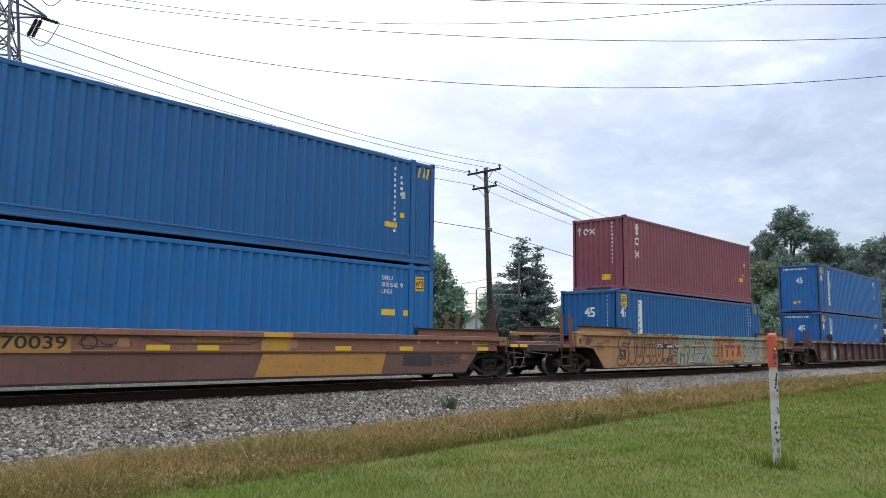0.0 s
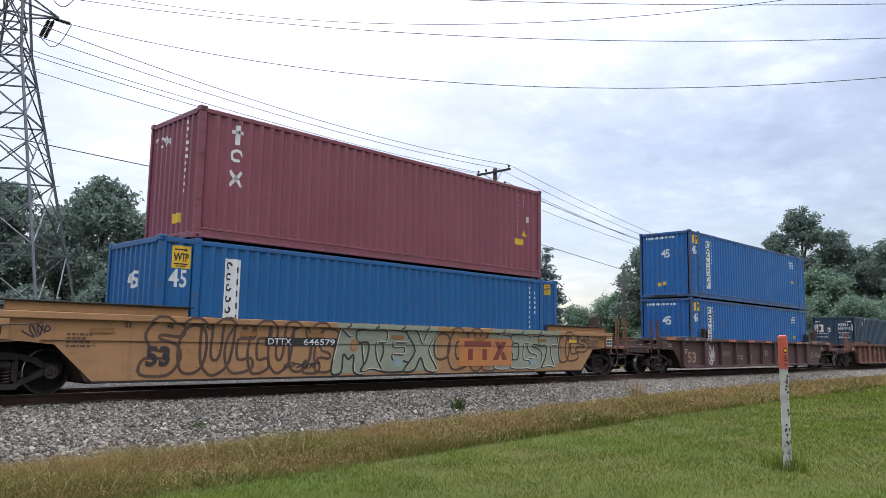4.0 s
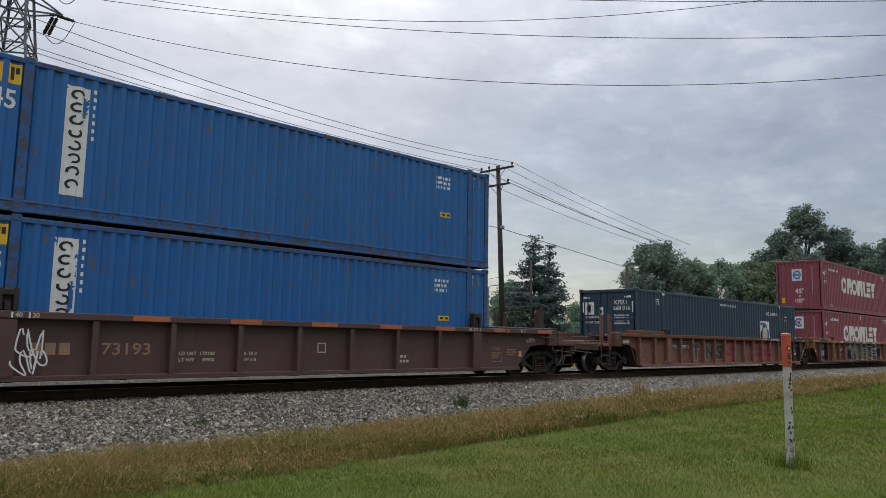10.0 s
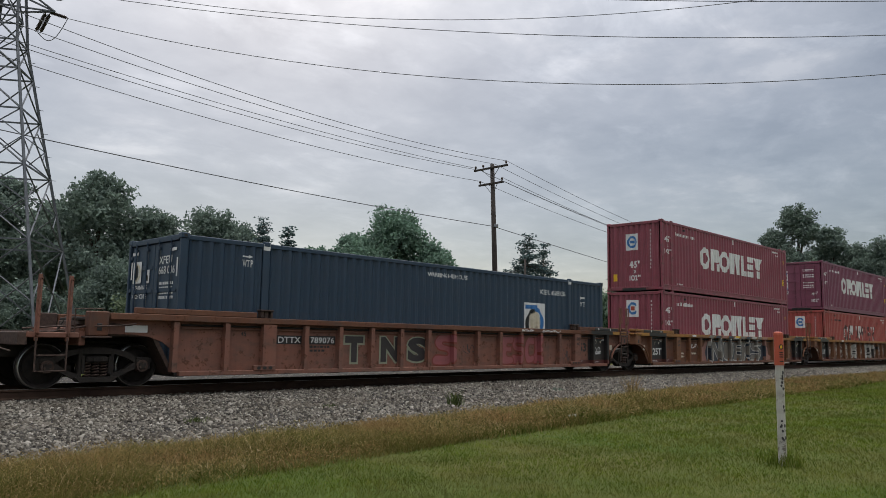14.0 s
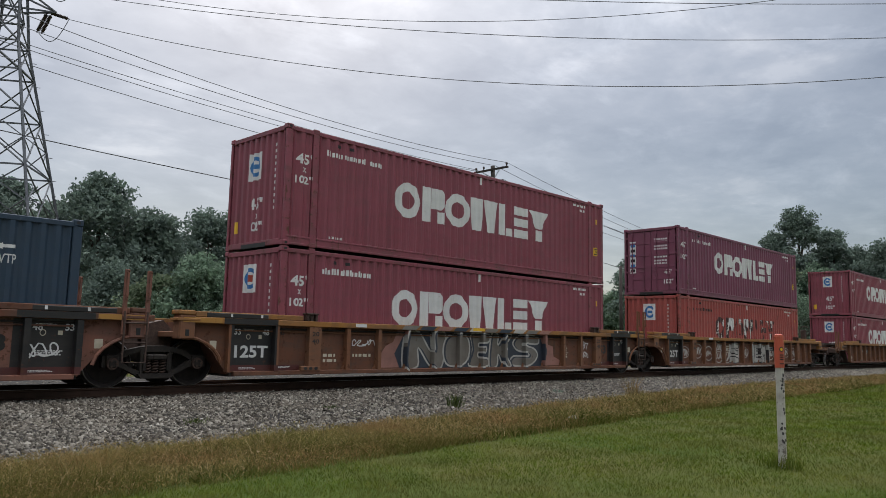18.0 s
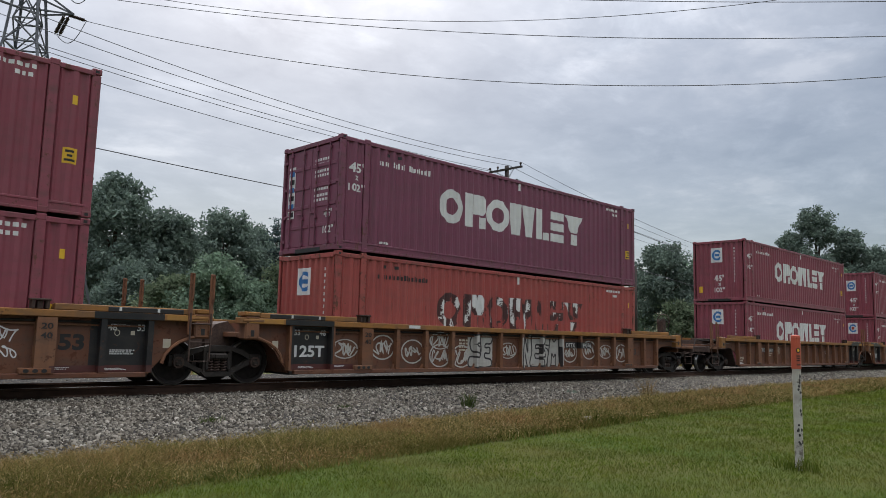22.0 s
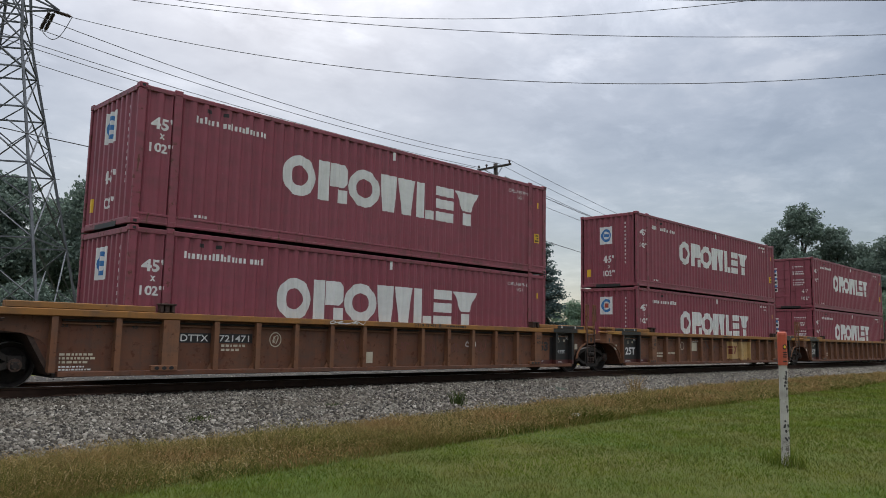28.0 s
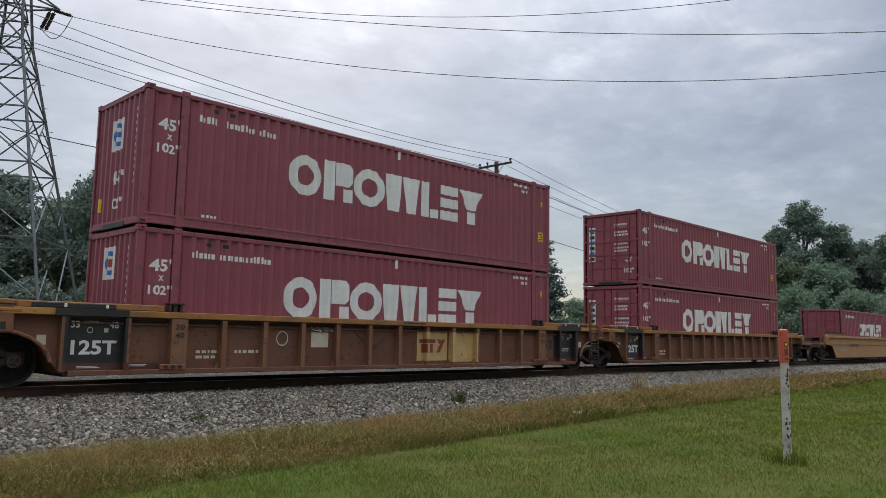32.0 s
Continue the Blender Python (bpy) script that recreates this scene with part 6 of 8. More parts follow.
def car_c():
    c = Car("dark oxide-brown well car with heavy side posts", -17.02, (CAR_BROWN, CAR_BROWN, CAR_BROWN), ("coupler", "coupler"), "posts")
    y = c.yc
    for u in (-9.6, -3.9, -1.8, 0.3, 2.4, 4.4, 6.8, 8.9):
        c.mark("reflector", rect(u, u + 0.75, 1.335, 1.435), ORANGE_MARK, y, "faded orange reflective strip")
    for s, u in (("53", -7.9), ("48", -7.0), ("40", -5.98), ("20", -5.7)):
        c.text(s, u, 1.34, 0.09, CREAM, y=y)
        c.mark("white_tick", rect(u - 0.06, u - 0.03, 1.33, 1.43), WHITE, y)
    c.text("53", -7.56, 0.42, 0.46, CREAM_DULL, 0.75, 0.03)
    c.signs("company_bar", rect(-5.64, -5.46, 0.68, 0.9) + rect(-5.4, -5.22, 0.68, 0.9) + rect(-5.16, -4.97, 0.68, 0.9), CREAM_DULL)
    c.text("73193", -4.4, 0.68, 0.23, CREAM_DULL, 0.95, 0.01)
    c.text("LD LMT  170100", -2.85, 0.67, 0.075, CREAM, 0.8), c.text("LT WT     49900", -2.85, 0.54, 0.075, CREAM, 0.8)
    c.text("IL 53-2", -1.35, 0.67, 0.075, CREAM, 0.32), c.text("IW 8-8", -1.35, 0.54, 0.075, CREAM, 0.3)
    for s, u in (("40", 5.72), ("20", 5.98), ("48", 7.28), ("53", 8.05)):
        c.text(s, u, 1.345, 0.085, CREAM, y=y)
        c.mark("white_tick", rect(u + 0.2, u + 0.225, 1.33, 1.435), CREAM, y)
    c.text("L 72-5", 6.9, 0.8, 0.1, CREAM_DULL, 0.36)
    c.mark("square_mark", rect(6.86, 7.36, 0.46, 0.475) + rect(6.86, 7.36, 0.735, 0.75) + rect(6.86, 6.875, 0.475, 0.735) + rect(7.345, 7.36, 0.475, 0.735), CREAM_DULL, joined=True)
    c.bars(6.92, 0.68, 3, 0.36, 0.03, CREAM_DULL, 31), c.bars(7.6, 0.8, 3, 0.45, 0.04, CREAM_DULL, 32)
    c.mark("tan_label", rect(8.16, 8.3, 0.6, 0.78), PATCH_TAN)
    c.mark("tag", scrawl(8.5, 9.05, 1.03, 1.2, 4, 0.022, 33), SPRAY_SILVER)
    c.bars(-8.0, 0.95, 3, 0.5, 0.04, CREAM, 5)
    c.bars(3.2, 0.6, 2, 0.4, 0.07, CREAM, 6)
    c.bars(-9.7, 1.15, 2, 0.85, 0.05, CREAM, 8)
    c.mark("square_mark", [q for q in rect(0.6, 0.85, 0.72, 0.75) + rect(0.6, 0.85, 0.93, 0.96) + rect(0.6, 0.63, 0.72, 0.96) + rect(0.82, 0.85, 0.72, 0.96)], CREAM)
    c.mark("tag", scrawl(-6.0, -5.35, 0.3, 0.85, 3, 0.03, 12) + scrawl(-5.95, -5.5, 0.6, 1.2, 2, 0.03, 14), WHITE, c.yw, "white looping graffiti tag")
    for e in (-1, 1):
        part("lock_stand", Shape().box(e * 6.1 - 0.17, e * 6.1 - 0.09, -1.49, -1.32, 1.45, 1.86, 0.015).box(e * 6.1 + 0.09, e * 6.1 + 0.17, -1.49, -1.32, 1.45, 1.86, 0.015).box(e * 6.1 - 0.15, e * 6.1 + 0.15, -1.48, -1.33, 1.72, 1.84, 0.015).box(e * 6.1 - 0.12, e * 6.1 + 0.12, -1.40, -1.34, 1.5, 1.75).box(e * 6.1 - 0.05, e * 6.1 + 0.05, -1.46, -1.36, 1.46, 1.62, 0.01), STEEL_DARK, c.ob, "dark container locking stand")
    part("walkway_plank", Shape().box(6.6, 9.7, -1.45, -1.2, 1.47, 1.505, 0.008), PLANK, c.ob, "pale grey walkway plank")
    part("walkway_plank", Shape().box(-9.2, -6.3, -1.4, -1.15, 1.47, 1.505, 0.008), PLANK, c.ob, "pale grey walkway plank")
    for z, name in ((LOW, "worn blue container in a well, with white size numbers"), (HIGH, "worn blue container on top, with white size numbers")):
        b = Box(FT45, BLUE_SEA, name, -17.02, z, 2.438)
        b.signs("size_mark", placed(letters("45", 0.015), -6.62, 1.88, 0.36, 0.44), WHITE)
        b.signs("end_size", placed(letters("45", 0.02), -0.15, 1.75, 0.38, 0.38), WHITE, True)
        b.mark("yellow_plate", rect(-6.62, -6.44, 2.35, 2.72) + rect(-6.34, -6.12, 2.35, 2.72), YELLOW, label="worn yellow plate")
        b.mark("plate_sign", rect(-6.3, -6.24, 2.42, 2.66) + rect(-6.22, -6.16, 2.54, 2.66), BLACK, lift=0.008)
        b.mark("white_sign", peeled(rect(-5.34, -4.9, 0.45, 2.58), 3 if z > 1 else 5, 0.40), WHITE, label="peeling tall white sign")
        b.signs("sign_shape", [q for k in range(8) for q in ring(-5.12, 2.42 - k * 0.25, 0.13, 0.1, 0.55, 50 * k, 50 * k + 260, 9)], BLACK, lift=0.009)
        b.column_print(-4.84, 2.5, 7, 0.1, WHITE)
        b.small_print(4.6, 2.42, 3, 0.6, 0.08, WHITE, seed=int(z * 10))
        b.mark("yellow_label", rect(4.77, 5.22, 1.34, 1.48), YELLOW)
        b.mark("end_label", rect(-0.35, -0.2, 0.5, 0.66) + rect(-0.1, 0.05, 0.55, 0.7), YELLOW, True)
        b.small_print(-0.9, 2.6, 1, 1.6, 0.09, WHITE, True, 9)
        b.mark("worn_plate", rect(6.16, 6.2, 2.38, 2.7) + rect(6.42, 6.45, 2.42, 2.68) + rect(6.2, 6.26, 2.64, 2.7), YELLOW, label="worn yellow plate edge")
        tagged(b.mark("label_print", rect(4.82, 5.0, 1.38, 1.44) + rect(5.04, 5.17, 1.38, 1.44), BLACK, lift=0.008, joined=True), kind="stuff")


def car_d():
    c = Car("rusty red-orange ribbed well car with graffiti", 6.32, (CAR_RUST, CAR_ORANGE, CAR_RUST), ("coupler", "joint"), "ribs")
    c.placards(left=False)
    c.text("48", -7.0, 1.05, 0.1, BLACK), c.text("45", -6.6, 1.05, 0.1, BLACK)
    c.mark("black_strip", rect(-5.7, -4.95, 0.88, 1.08) + rect(-4.78, -4.0, 0.88, 1.08), BLACK, label="black strips with white lettering")
    c.signs("number_sign", placed(letters("DTTX", 0.01), -5.64, 0.91, 0.14, 0.62), WHITE, lift=0.008)
    c.text("789076", -4.74, 0.91, 0.14, WHITE, 0.7, 0.01, lift=0.008)
    c.bars(-4.75, 0.8, 2, 0.6, 0.05, BLACK, 3)
    for s, u, b in (("T", -3.72, 0.62), ("N", -2.55, 0.72), ("S", -1.6, 0.75)):
        c.mark("tag_outline", placed(letters(s, 0.11), u - 0.03, 0.4, 0.72, b + 0.06), SPRAY_PALE, label="white-edged graffiti letter")
        c.mark("tag_letter", placed(letters(s, 0.06), u + 0.02, 0.45, 0.64, b - 0.04), SPRAY_DARK, lift=0.008)
    for k, (ch, a, b) in enumerate((("S", -0.6, 0.25), ("E", 2.3, 2.85), ("S", 2.8, 3.3), ("C", 3.45, 3.95), ("E", 3.9, 4.4))):
        body, line = fat_glyph(ch, a, 0.36, b - a, 0.84, 0.05)
        c.mark("graffiti_fill", body, SPRAY_PINK, "over", "dull pink bubble graffiti", 0.005 + 0.002 * (k % 2), True)
        c.mark("graffiti_line", stroke(line, 0.04), LOGO_RED, "over", "dark red graffiti line", 0.006 + 0.002 * (k % 2), True)
    c.mark("tag", scrawl(0.6, 1.1, 0.6, 1.0, 2, 0.02, 7) + scrawl(5.5, 5.9, 0.4, 0.8, 3, 0.02, 8), SPRAY_DARK)
    c.mark("tag", scrawl(7.15, 7.9, 0.55, 0.95, 3, 0.03, 77), WHITE, lift=0.009)
    c.mark("tag", scrawl(3.0, 3.8, 1.34, 1.42, 3, 0.02, 78) + scrawl(4.1, 5.2, 1.33, 1.42, 4, 0.02, 79), WHITE, c.yc)
    c.mark("label_plate", rect(-9.15, -8.7, 1.08, 1.22), WHITE)
    b = Box(FT53, NAVY, "long navy container with white lettering in a well", 6.32, LOW, doors=True, group="")
    b.signs("id_sign", placed(letters("XFEU", 0.01), 4.34, 2.3, 0.16, 0.56), WHITE)
    b.text_mark("668036", 5.0, 2.3, 0.16, 0.8)
    b.text_mark("WARNING HIGH CUBE", -0.8, 2.52, 0.12, 1.65)
    b.mark("arrow_mark", [[(6.62, 2.3), (6.75, 2.36), (6.75, 2.24)]] + rect(6.75, 6.95, 2.27, 2.33), WHITE)
    b.signs("wide_mark", placed(letters("WTP", 0.01), 6.62, 1.99, 0.17, 0.36), WHITE)
    b.mark("arrow_mark", [[(-6.36, 2.54), (-6.44, 2.58), (-6.44, 2.5)]] + rect(-6.62, -6.44, 2.525, 2.555), WHITE)
    b.signs("wide_mark", placed(letters("WTP", 0.01), -6.62, 2.31, 0.16, 0.27), WHITE)
    b.mark("logo_panel", rect(3.55, 4.6, 0.85, 2.0), WHITE, label="white panel with blue ring sign")
    b.mark("logo_ring", ring(4.06, 1.38, 0.46, 0.5, 0.72, -95, 95, 18), LABEL_BLUE, lift=0.008)
    b.mark("logo_ring", ring(4.06, 1.32, 0.46, 0.5, 0.72, 90, 270, 18), BLACK, lift=0.008)
    b.mark("logo_core", ring(4.06, 1.34, 0.28, 0.42, 0.0, 0, 360, 16), CREAM, lift=0.008)
    b.mark("logo_bar", rect(3.6, 4.2, 1.8, 1.93), LABEL_BLUE, lift=0.009)
    b.mark("white_square", rect(5.9, 6.08, 2.72, 2.86) + rect(-6.1, -5.92, 2.72, 2.86), WHITE)
    b.mark("door_panel", rect(-1.02, -0.6, 1.91, 2.4), WHITE, True, "white square door plate", 0.022)
    b.mark("door_ring", ring(-0.8, 2.15, 0.17, 0.2, 0.62, 0, 360, 20), CREAM, True, lift=0.026)
    b.mark("door_core", ring(-0.83, 2.15, 0.09, 0.17, 0.0, 0, 360, 14), BLACK, True, lift=0.026)
    b.mark("door_square", rect(-0.36, -0.18, 1.9, 2.2), WHITE, True, lift=0.022)
    b.mark("door_square_core", rect(-0.32, -0.24, 1.95, 2.08), BLACK, True, lift=0.026)
    b.signs("door_lettering", placed(letters("XFEU", 0.01), 0.27, 2.29, 0.17, 0.6) + placed(letters("668 036", 0.01), 0.27, 2.07, 0.17, 0.74), WHITE, True, lift=0.022)
    b.signs("door_lettering", placed(letters("WARNING", 0.01), -1.0, 1.76, 0.1, 0.72) + placed(letters("HIGH CUBE", 0.01), -1.0, 1.56, 0.1, 0.72), WHITE, True, lift=0.022)
    b.small_print(0.3, 1.84, 4, 0.7, 0.06, WHITE, True, 6)
    b.signs("white_edge", rect(-1.1, -0.8, 2.55, 2.62) + rect(0.75, 1.05, 2.55, 2.62) + rect(-1.14, -1.08, 2.0, 2.4) + rect(1.08, 1.14, 2.0, 2.4), WHITE, True, lift=0.022)


def text_mark(self, s, u, z, h, w):
    return tagged(self.mark("lettering", placed(letters(s, 0.01), u, z, h, w), WHITE, joined=True), kind="stuff")


Box.text_mark = text_mark


def car_e():
    c = Car("brown-orange ribbed well car with a silver graffiti piece", 25.70, (CAR_ORANGE, CAR_YELLOW, CAR_RIB), ("joint", "joint"), "ribs")
    c.placards()
    c.mark("piece_flare", [[(-3.75, 0.34), (-2.6, 0.34), (-2.6, 1.3), (-3.2, 1.3), (-3.35, 1.0), (-3.6, 0.9), (-3.85, 0.6)]], SPRAY_ROSE, "over", "rosy sprayed flare", 0.003)
    c.mark("piece_flare", [[(2.9, 0.34), (4.05, 0.34), (4.1, 0.5), (3.75, 0.62), (3.7, 0.95), (3.45, 1.0), (3.3, 1.3), (2.9, 1.3)]], SPRAY_ROSE, "over", "rosy sprayed flare", 0.003)
    c.mark("piece_backing", [[(-3.1, 0.32), (3.05, 0.32), (3.2, 0.8), (3.0, 1.31), (-2.9, 1.31), (-3.3, 0.7)]], SPRAY_NAVY, "over", "navy background of a graffiti piece", 0.005)
    for i, (ch, u, w) in enumerate((("N", -3.0, 1.55), ("O", -1.5, 1.1), ("E", -0.4, 0.85), ("K", 0.5, 1.0), ("S", 1.55, 1.3))):
        up = 0.007 + 0.004 * (i % 2)
        body, line = fat_glyph(ch, u, 0.35, w, 0.93, 0.06)
        c.mark("piece_letter", body, SPRAY_STONE, "over", "stone-grey graffiti letter", up, True)
        c.mark("piece_edge", stroke(line, 0.055), SPRAY_SILVER, "over", "pale edge of a graffiti letter", up + 0.001, True)
        c.mark("piece_shade", stroke([(a + 0.07, b - 0.02) for a, b in line], 0.06), SPRAY_NAVY, "over", "navy shade inside a graffiti letter", up + 0.0005, True)
    for k, m in enumerate((SPRAY_STONE, SPRAY_NAVY, SPRAY_ROSE, SPRAY_NAVY, SPRAY_SILVER, SPRAY_STONE, SPRAY_NAVY, SPRAY_SILVER, SPRAY_STONE, SPRAY_ROSE)):
        u = -3.2 + 0.66 * k
        c.mark("sprayed_rail", [[(u, 1.33), (u + 0.5, 1.33), (u + 0.68, 1.44), (u + 0.12, 1.44)]], m, c.yc)
    c.mark("yellow_label", rect(-0.4, 0.1, 1.36, 1.44), YELLOW, c.yc, lift=0.006)
    c.mark("tag", scrawl(-4.8, -3.95, 0.85, 1.1, 4, 0.025, 31) + scrawl(5.15, 5.85, 0.55, 0.8, 4, 0.025, 33) + scrawl(5.15, 5.85, 0.85, 1.15, 3, 0.025, 35), WHITE)
    c.bars(-5.6, 0.62, 2, 0.4, 0.07, CREAM, 3), c.bars(-4.7, 0.62, 1, 0.7, 0.07, CREAM, 4), c.bars(4.15, 0.95, 6, 0.42, 0.04, CREAM, 5)
    c.mark("label_plate", rect(-4.75, -4.4, 1.35, 1.43), WHITE, c.yc)
    crowned(25.70, LOW, MAROON, "maroon corrugated container with big white sign, in a well", 21, short_url=True)
    crowned(25.70, HIGH, MAROON, "maroon corrugated container with big white sign, stacked on top", 22)


def car_f():
    c = Car("brown-orange ribbed well car with scribbled tags", 45.22, (CAR_ORANGE, CAR_YELLOW, CAR_RIB), ("joint", "coupler"), "ribs")
    c.placards(right=False)
    c.text("53", 6.45, 0.7, 0.22, BLACK, 0.35, 0.03)
    for k, (u, z) in enumerate(((-6.95, 0.5), (-5.75, 0.55), (-4.72, 0.45), (-3.7, 0.75), (-3.7, 0.35), (-2.85, 0.33), (-0.85, 0.5), (2.3, 0.45), (3.4, 0.55), (4.4, 0.5), (5.4, 0.45))):
        w = 0.82
        c.mark("tag", ring(u + w / 2, z + 0.3, w / 2, 0.32 if k % 3 else 0.24, 0.89, 10 * k, 350 + 10 * k, 18) + scrawl(u + 0.05, u + w - 0.05, z + 0.08, z + 0.52, 4, 0.042, 400 + k), SPRAY_SILVER, label="pale looping graffiti tag")
    for k, (ch, u, w) in enumerate((("S", -2.15, 0.5), ("E", -1.72, 0.5), ("N", 0.12, 0.55), ("E", 0.62, 0.5), ("S", 1.05, 0.5), ("M", 1.48, 0.62))):
        up = 0.005 + 0.004 * (k % 2)
        body, line = fat_glyph(ch, u, 0.34, w, 0.9, 0.05)
        c.mark("graffiti_ground", rect(u - 0.05, u + w + 0.08, 0.36, 1.2), SPRAY_SILVER, "over", "silver ground of a graffiti piece", 0.0026 + 0.0012 * (k % 2), True)
        c.mark("graffiti_fill", body, SPRAY_SILVER, "over", "silver graffiti letter", up, True)
        c.mark("graffiti_line", stroke(line, 0.05), SPRAY_DARK, "over", "black line round a silver letter", up + 0.001, True)
    c.bars(-2.55, 1.05, 4, 0.5, 0.05, CREAM, 5)
    c.mark("black_strip", rect(2.42, 3.95, 0.9, 1.1), BLACK, "over", "black strip with white lettering", 0.006)
    c.text("789076", 3.3, 0.93, 0.14, WHITE, 0.6, 0.01, lift=0.012)
    c.signs("number_sign", placed(letters("DTTX", 0.01), 2.5, 0.93, 0.14, 0.48), WHITE, lift=0.012)
    c.mark("label_plate", rect(-4.6, -4.2, 1.35, 1.43), WHITE, c.yc)
    crowned(45.22, LOW, SCARLET, "faded red container with a peeling sign, in a well", 31, worn=True)
    crowned(45.22, HIGH, PURPLE, "faded purple-red container with big white sign and doors", 32, doors=True)


def car_g():
    c = Car("rust-brown ribbed well car with golden top rail", 68.60, (CAR_ORANGE, CAR_YELLOW, CAR_RIB), ("coupler", "joint"), "ribs")
    c.placards(left=False)
    c.mark("black_strip", rect(-5.75, -5.0, 0.86, 1.06) + rect(-4.85, -4.0, 0.86, 1.06), BLACK, label="black strips with white lettering")
    c.signs("number_sign", placed(letters("DTTX", 0.01), -5.68, 0.89, 0.14, 0.62), WHITE, lift=0.008)
    c.text("721471", -4.8, 0.89, 0.14, WHITE, 0.72, 0.01, lift=0.008)
    c.bars(-4.75, 0.78, 2, 0.6, 0.05, CREAM, 3)
    for s, u in (("53", -8.0), ("48", -7.4), ("45", -6.7)):
        c.text(s, u, 1.12, 0.09, BLACK)
    c.bars(-8.0, 0.6, 3, 0.7, 0.04, CREAM, 8), c.bars(-8.0, 0.38, 2, 0.6, 0.03, WHITE, 9)
    c.mark("round_mark", ring(-3.4, 0.95, 0.16, 0.17, 0.85) + scrawl(-3.5, -3.3, 0.85, 1.05, 2, 0.02, 6), CREAM)
    c.mark("label_plate", rect(-0.75, -0.5, 0.4, 0.68), CREAM)
    c.mark("tag", scrawl(2.95, 3.4, 0.8, 1.0, 2, 0.03, 66), WHITE)
    c.mark("tag", scrawl(-2.1, -0.9, 1.35, 1.43, 4, 0.02, 67), WHITE, c.yc)
    c.text("DTTX 721471   B", 0.79, 1.355, 0.085, BLACK, 1.0, y=c.yc), c.bars(2.0, 1.37, 1, 0.8, 0.05, BLACK, 4, c.yc)
    for k, u in enumerate((0.35, 1.3, 2.35, 3.4, 4.3, -1.6)):
        c.mark("tag", scrawl(u, u + 0.45, 0.62, 1.02, 2, 0.022, 300 + k), CHALK_RED, label="faint red chalk tag")
    crowned(68.60, LOW, MAROON, "maroon corrugated container with big white sign, in a well", 41, code="CMCU 456706 6")
    crowned(68.60, HIGH, MAROON, "maroon corrugated container with big white sign, stacked on top", 43, code="CMCU 455309 9")


def logo_patch(c, u):
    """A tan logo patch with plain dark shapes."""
    c.mark("logo_panel", rect(u, u + 1.16, 0.4, 1.18), PATCH_TAN, "over", label="tan painted logo panel")
    c.mark("logo_panel", rect(u + 1.22, u + 2.3, 0.36, 1.18), PATCH_TAN, "over")
    z = 0.62
    for q in (rect(u + 0.08, u + 0.7, z + 0.26, z + 0.36), rect(u + 0.16, u + 0.28, z, z + 0.24), rect(u + 0.48, u + 0.60, z, z + 0.24), [[(u + 0.74, z), (u + 0.87, z), (u + 1.08, z + 0.36), (u + 0.95, z + 0.36)]], [[(u + 0.76, z + 0.36), (u + 0.89, z + 0.36), (u + 0.93, z + 0.27), (u + 0.84, z + 0.22)]]):
        c.mark("logo_shape", q, LOGO_RED, "over", lift=0.008)


def car_h():
    c = Car("rust-brown ribbed well car with a tan logo patch", 88.12, (CAR_ORANGE, CAR_YELLOW, CAR_RIB), ("joint", "joint"), "ribs")
    c.placards()
    logo_patch(c, 0.85)
    c.mark("round_mark", ring(-3.4, 0.95, 0.16, 0.17, 0.85), CREAM)
    c.mark("label_plate", rect(-2.6, -2.1, 0.75, 1.1), CREAM)
    c.mark("tag", scrawl(-2.6, -1.9, 1.1, 1.3, 3, 0.02, 88), WHITE)
    c.bars(-5.5, 0.62, 2, 0.5, 0.06, CREAM, 3), c.bars(-4.6, 0.62, 1, 0.7, 0.07, CREAM, 4), c.bars(0.2, 1.37, 1, 0.8, 0.05, BLACK, 4, c.yc)
    c.mark("dark_bracket", stroke([(-1.3, 1.15), (-0.9, 0.8), (-0.6, 0.75), (-0.3, 1.0)], 0.05) + rect(-0.85, -0.6, 0.68, 0.82), SPRAY_DARK)
    crowned(88.12, LOW, MAROON, "maroon corrugated container with big white sign, in a well", 51)
    crowned(88.12, HIGH, MAROON, "maroon corrugated container with big white sign, stacked on top", 52)


def car_i():
    c = Car("rust-brown ribbed well car behind two others", 107.6, (CAR_ORANGE, CAR_YELLOW, CAR_RIB), ("joint", "coupler"), "ribs")
    c.placards(right=False)
    c.bars(-5.5, 0.62, 2, 0.5, 0.06, CREAM, 3)
    crowned(107.6, LOW, MAROON, "maroon container with doors and big white sign, in a well", 61, doors=True)
    crowned(107.6, HIGH, MAROON, "maroon container with doors and big white sign, stacked on top", 62, doors=True)


def car_j():
    c = Car("orange smooth-sided well car with pale graffiti", 130.95, (CAR_TAN, CAR_TAN, CAR_RUST), ("coupler", "coupler"), "smooth")
    c.signs("number_bar", [q for k in range(9) for q in rect(-5.5 + 0.2 * k, -5.36 + 0.2 * k, 0.9, 1.08)], BLACK)
    c.mark("tag", scrawl(-7.6, -6.0, 0.5, 1.3, 3, 0.05, 99), SPRAY_PALE)
    b = Box(FT40, MAROON, "maroon container with white sign, alone in a well", 130.95, LOW, 2.438, doors=True, group="")
    for q in wordmark(-2.6, 1.3, 4.9, 0.8):
        b.mark("sign_shape", q, WHITE, label="white painted sign shape")
    b.small_print(-5.3, 2.4, 1, 1.6, 0.17, WHITE, seed=4)


for build in (car_a, car_b, car_c, car_d, car_e, car_f, car_g, car_h, car_i, car_j):
    build()


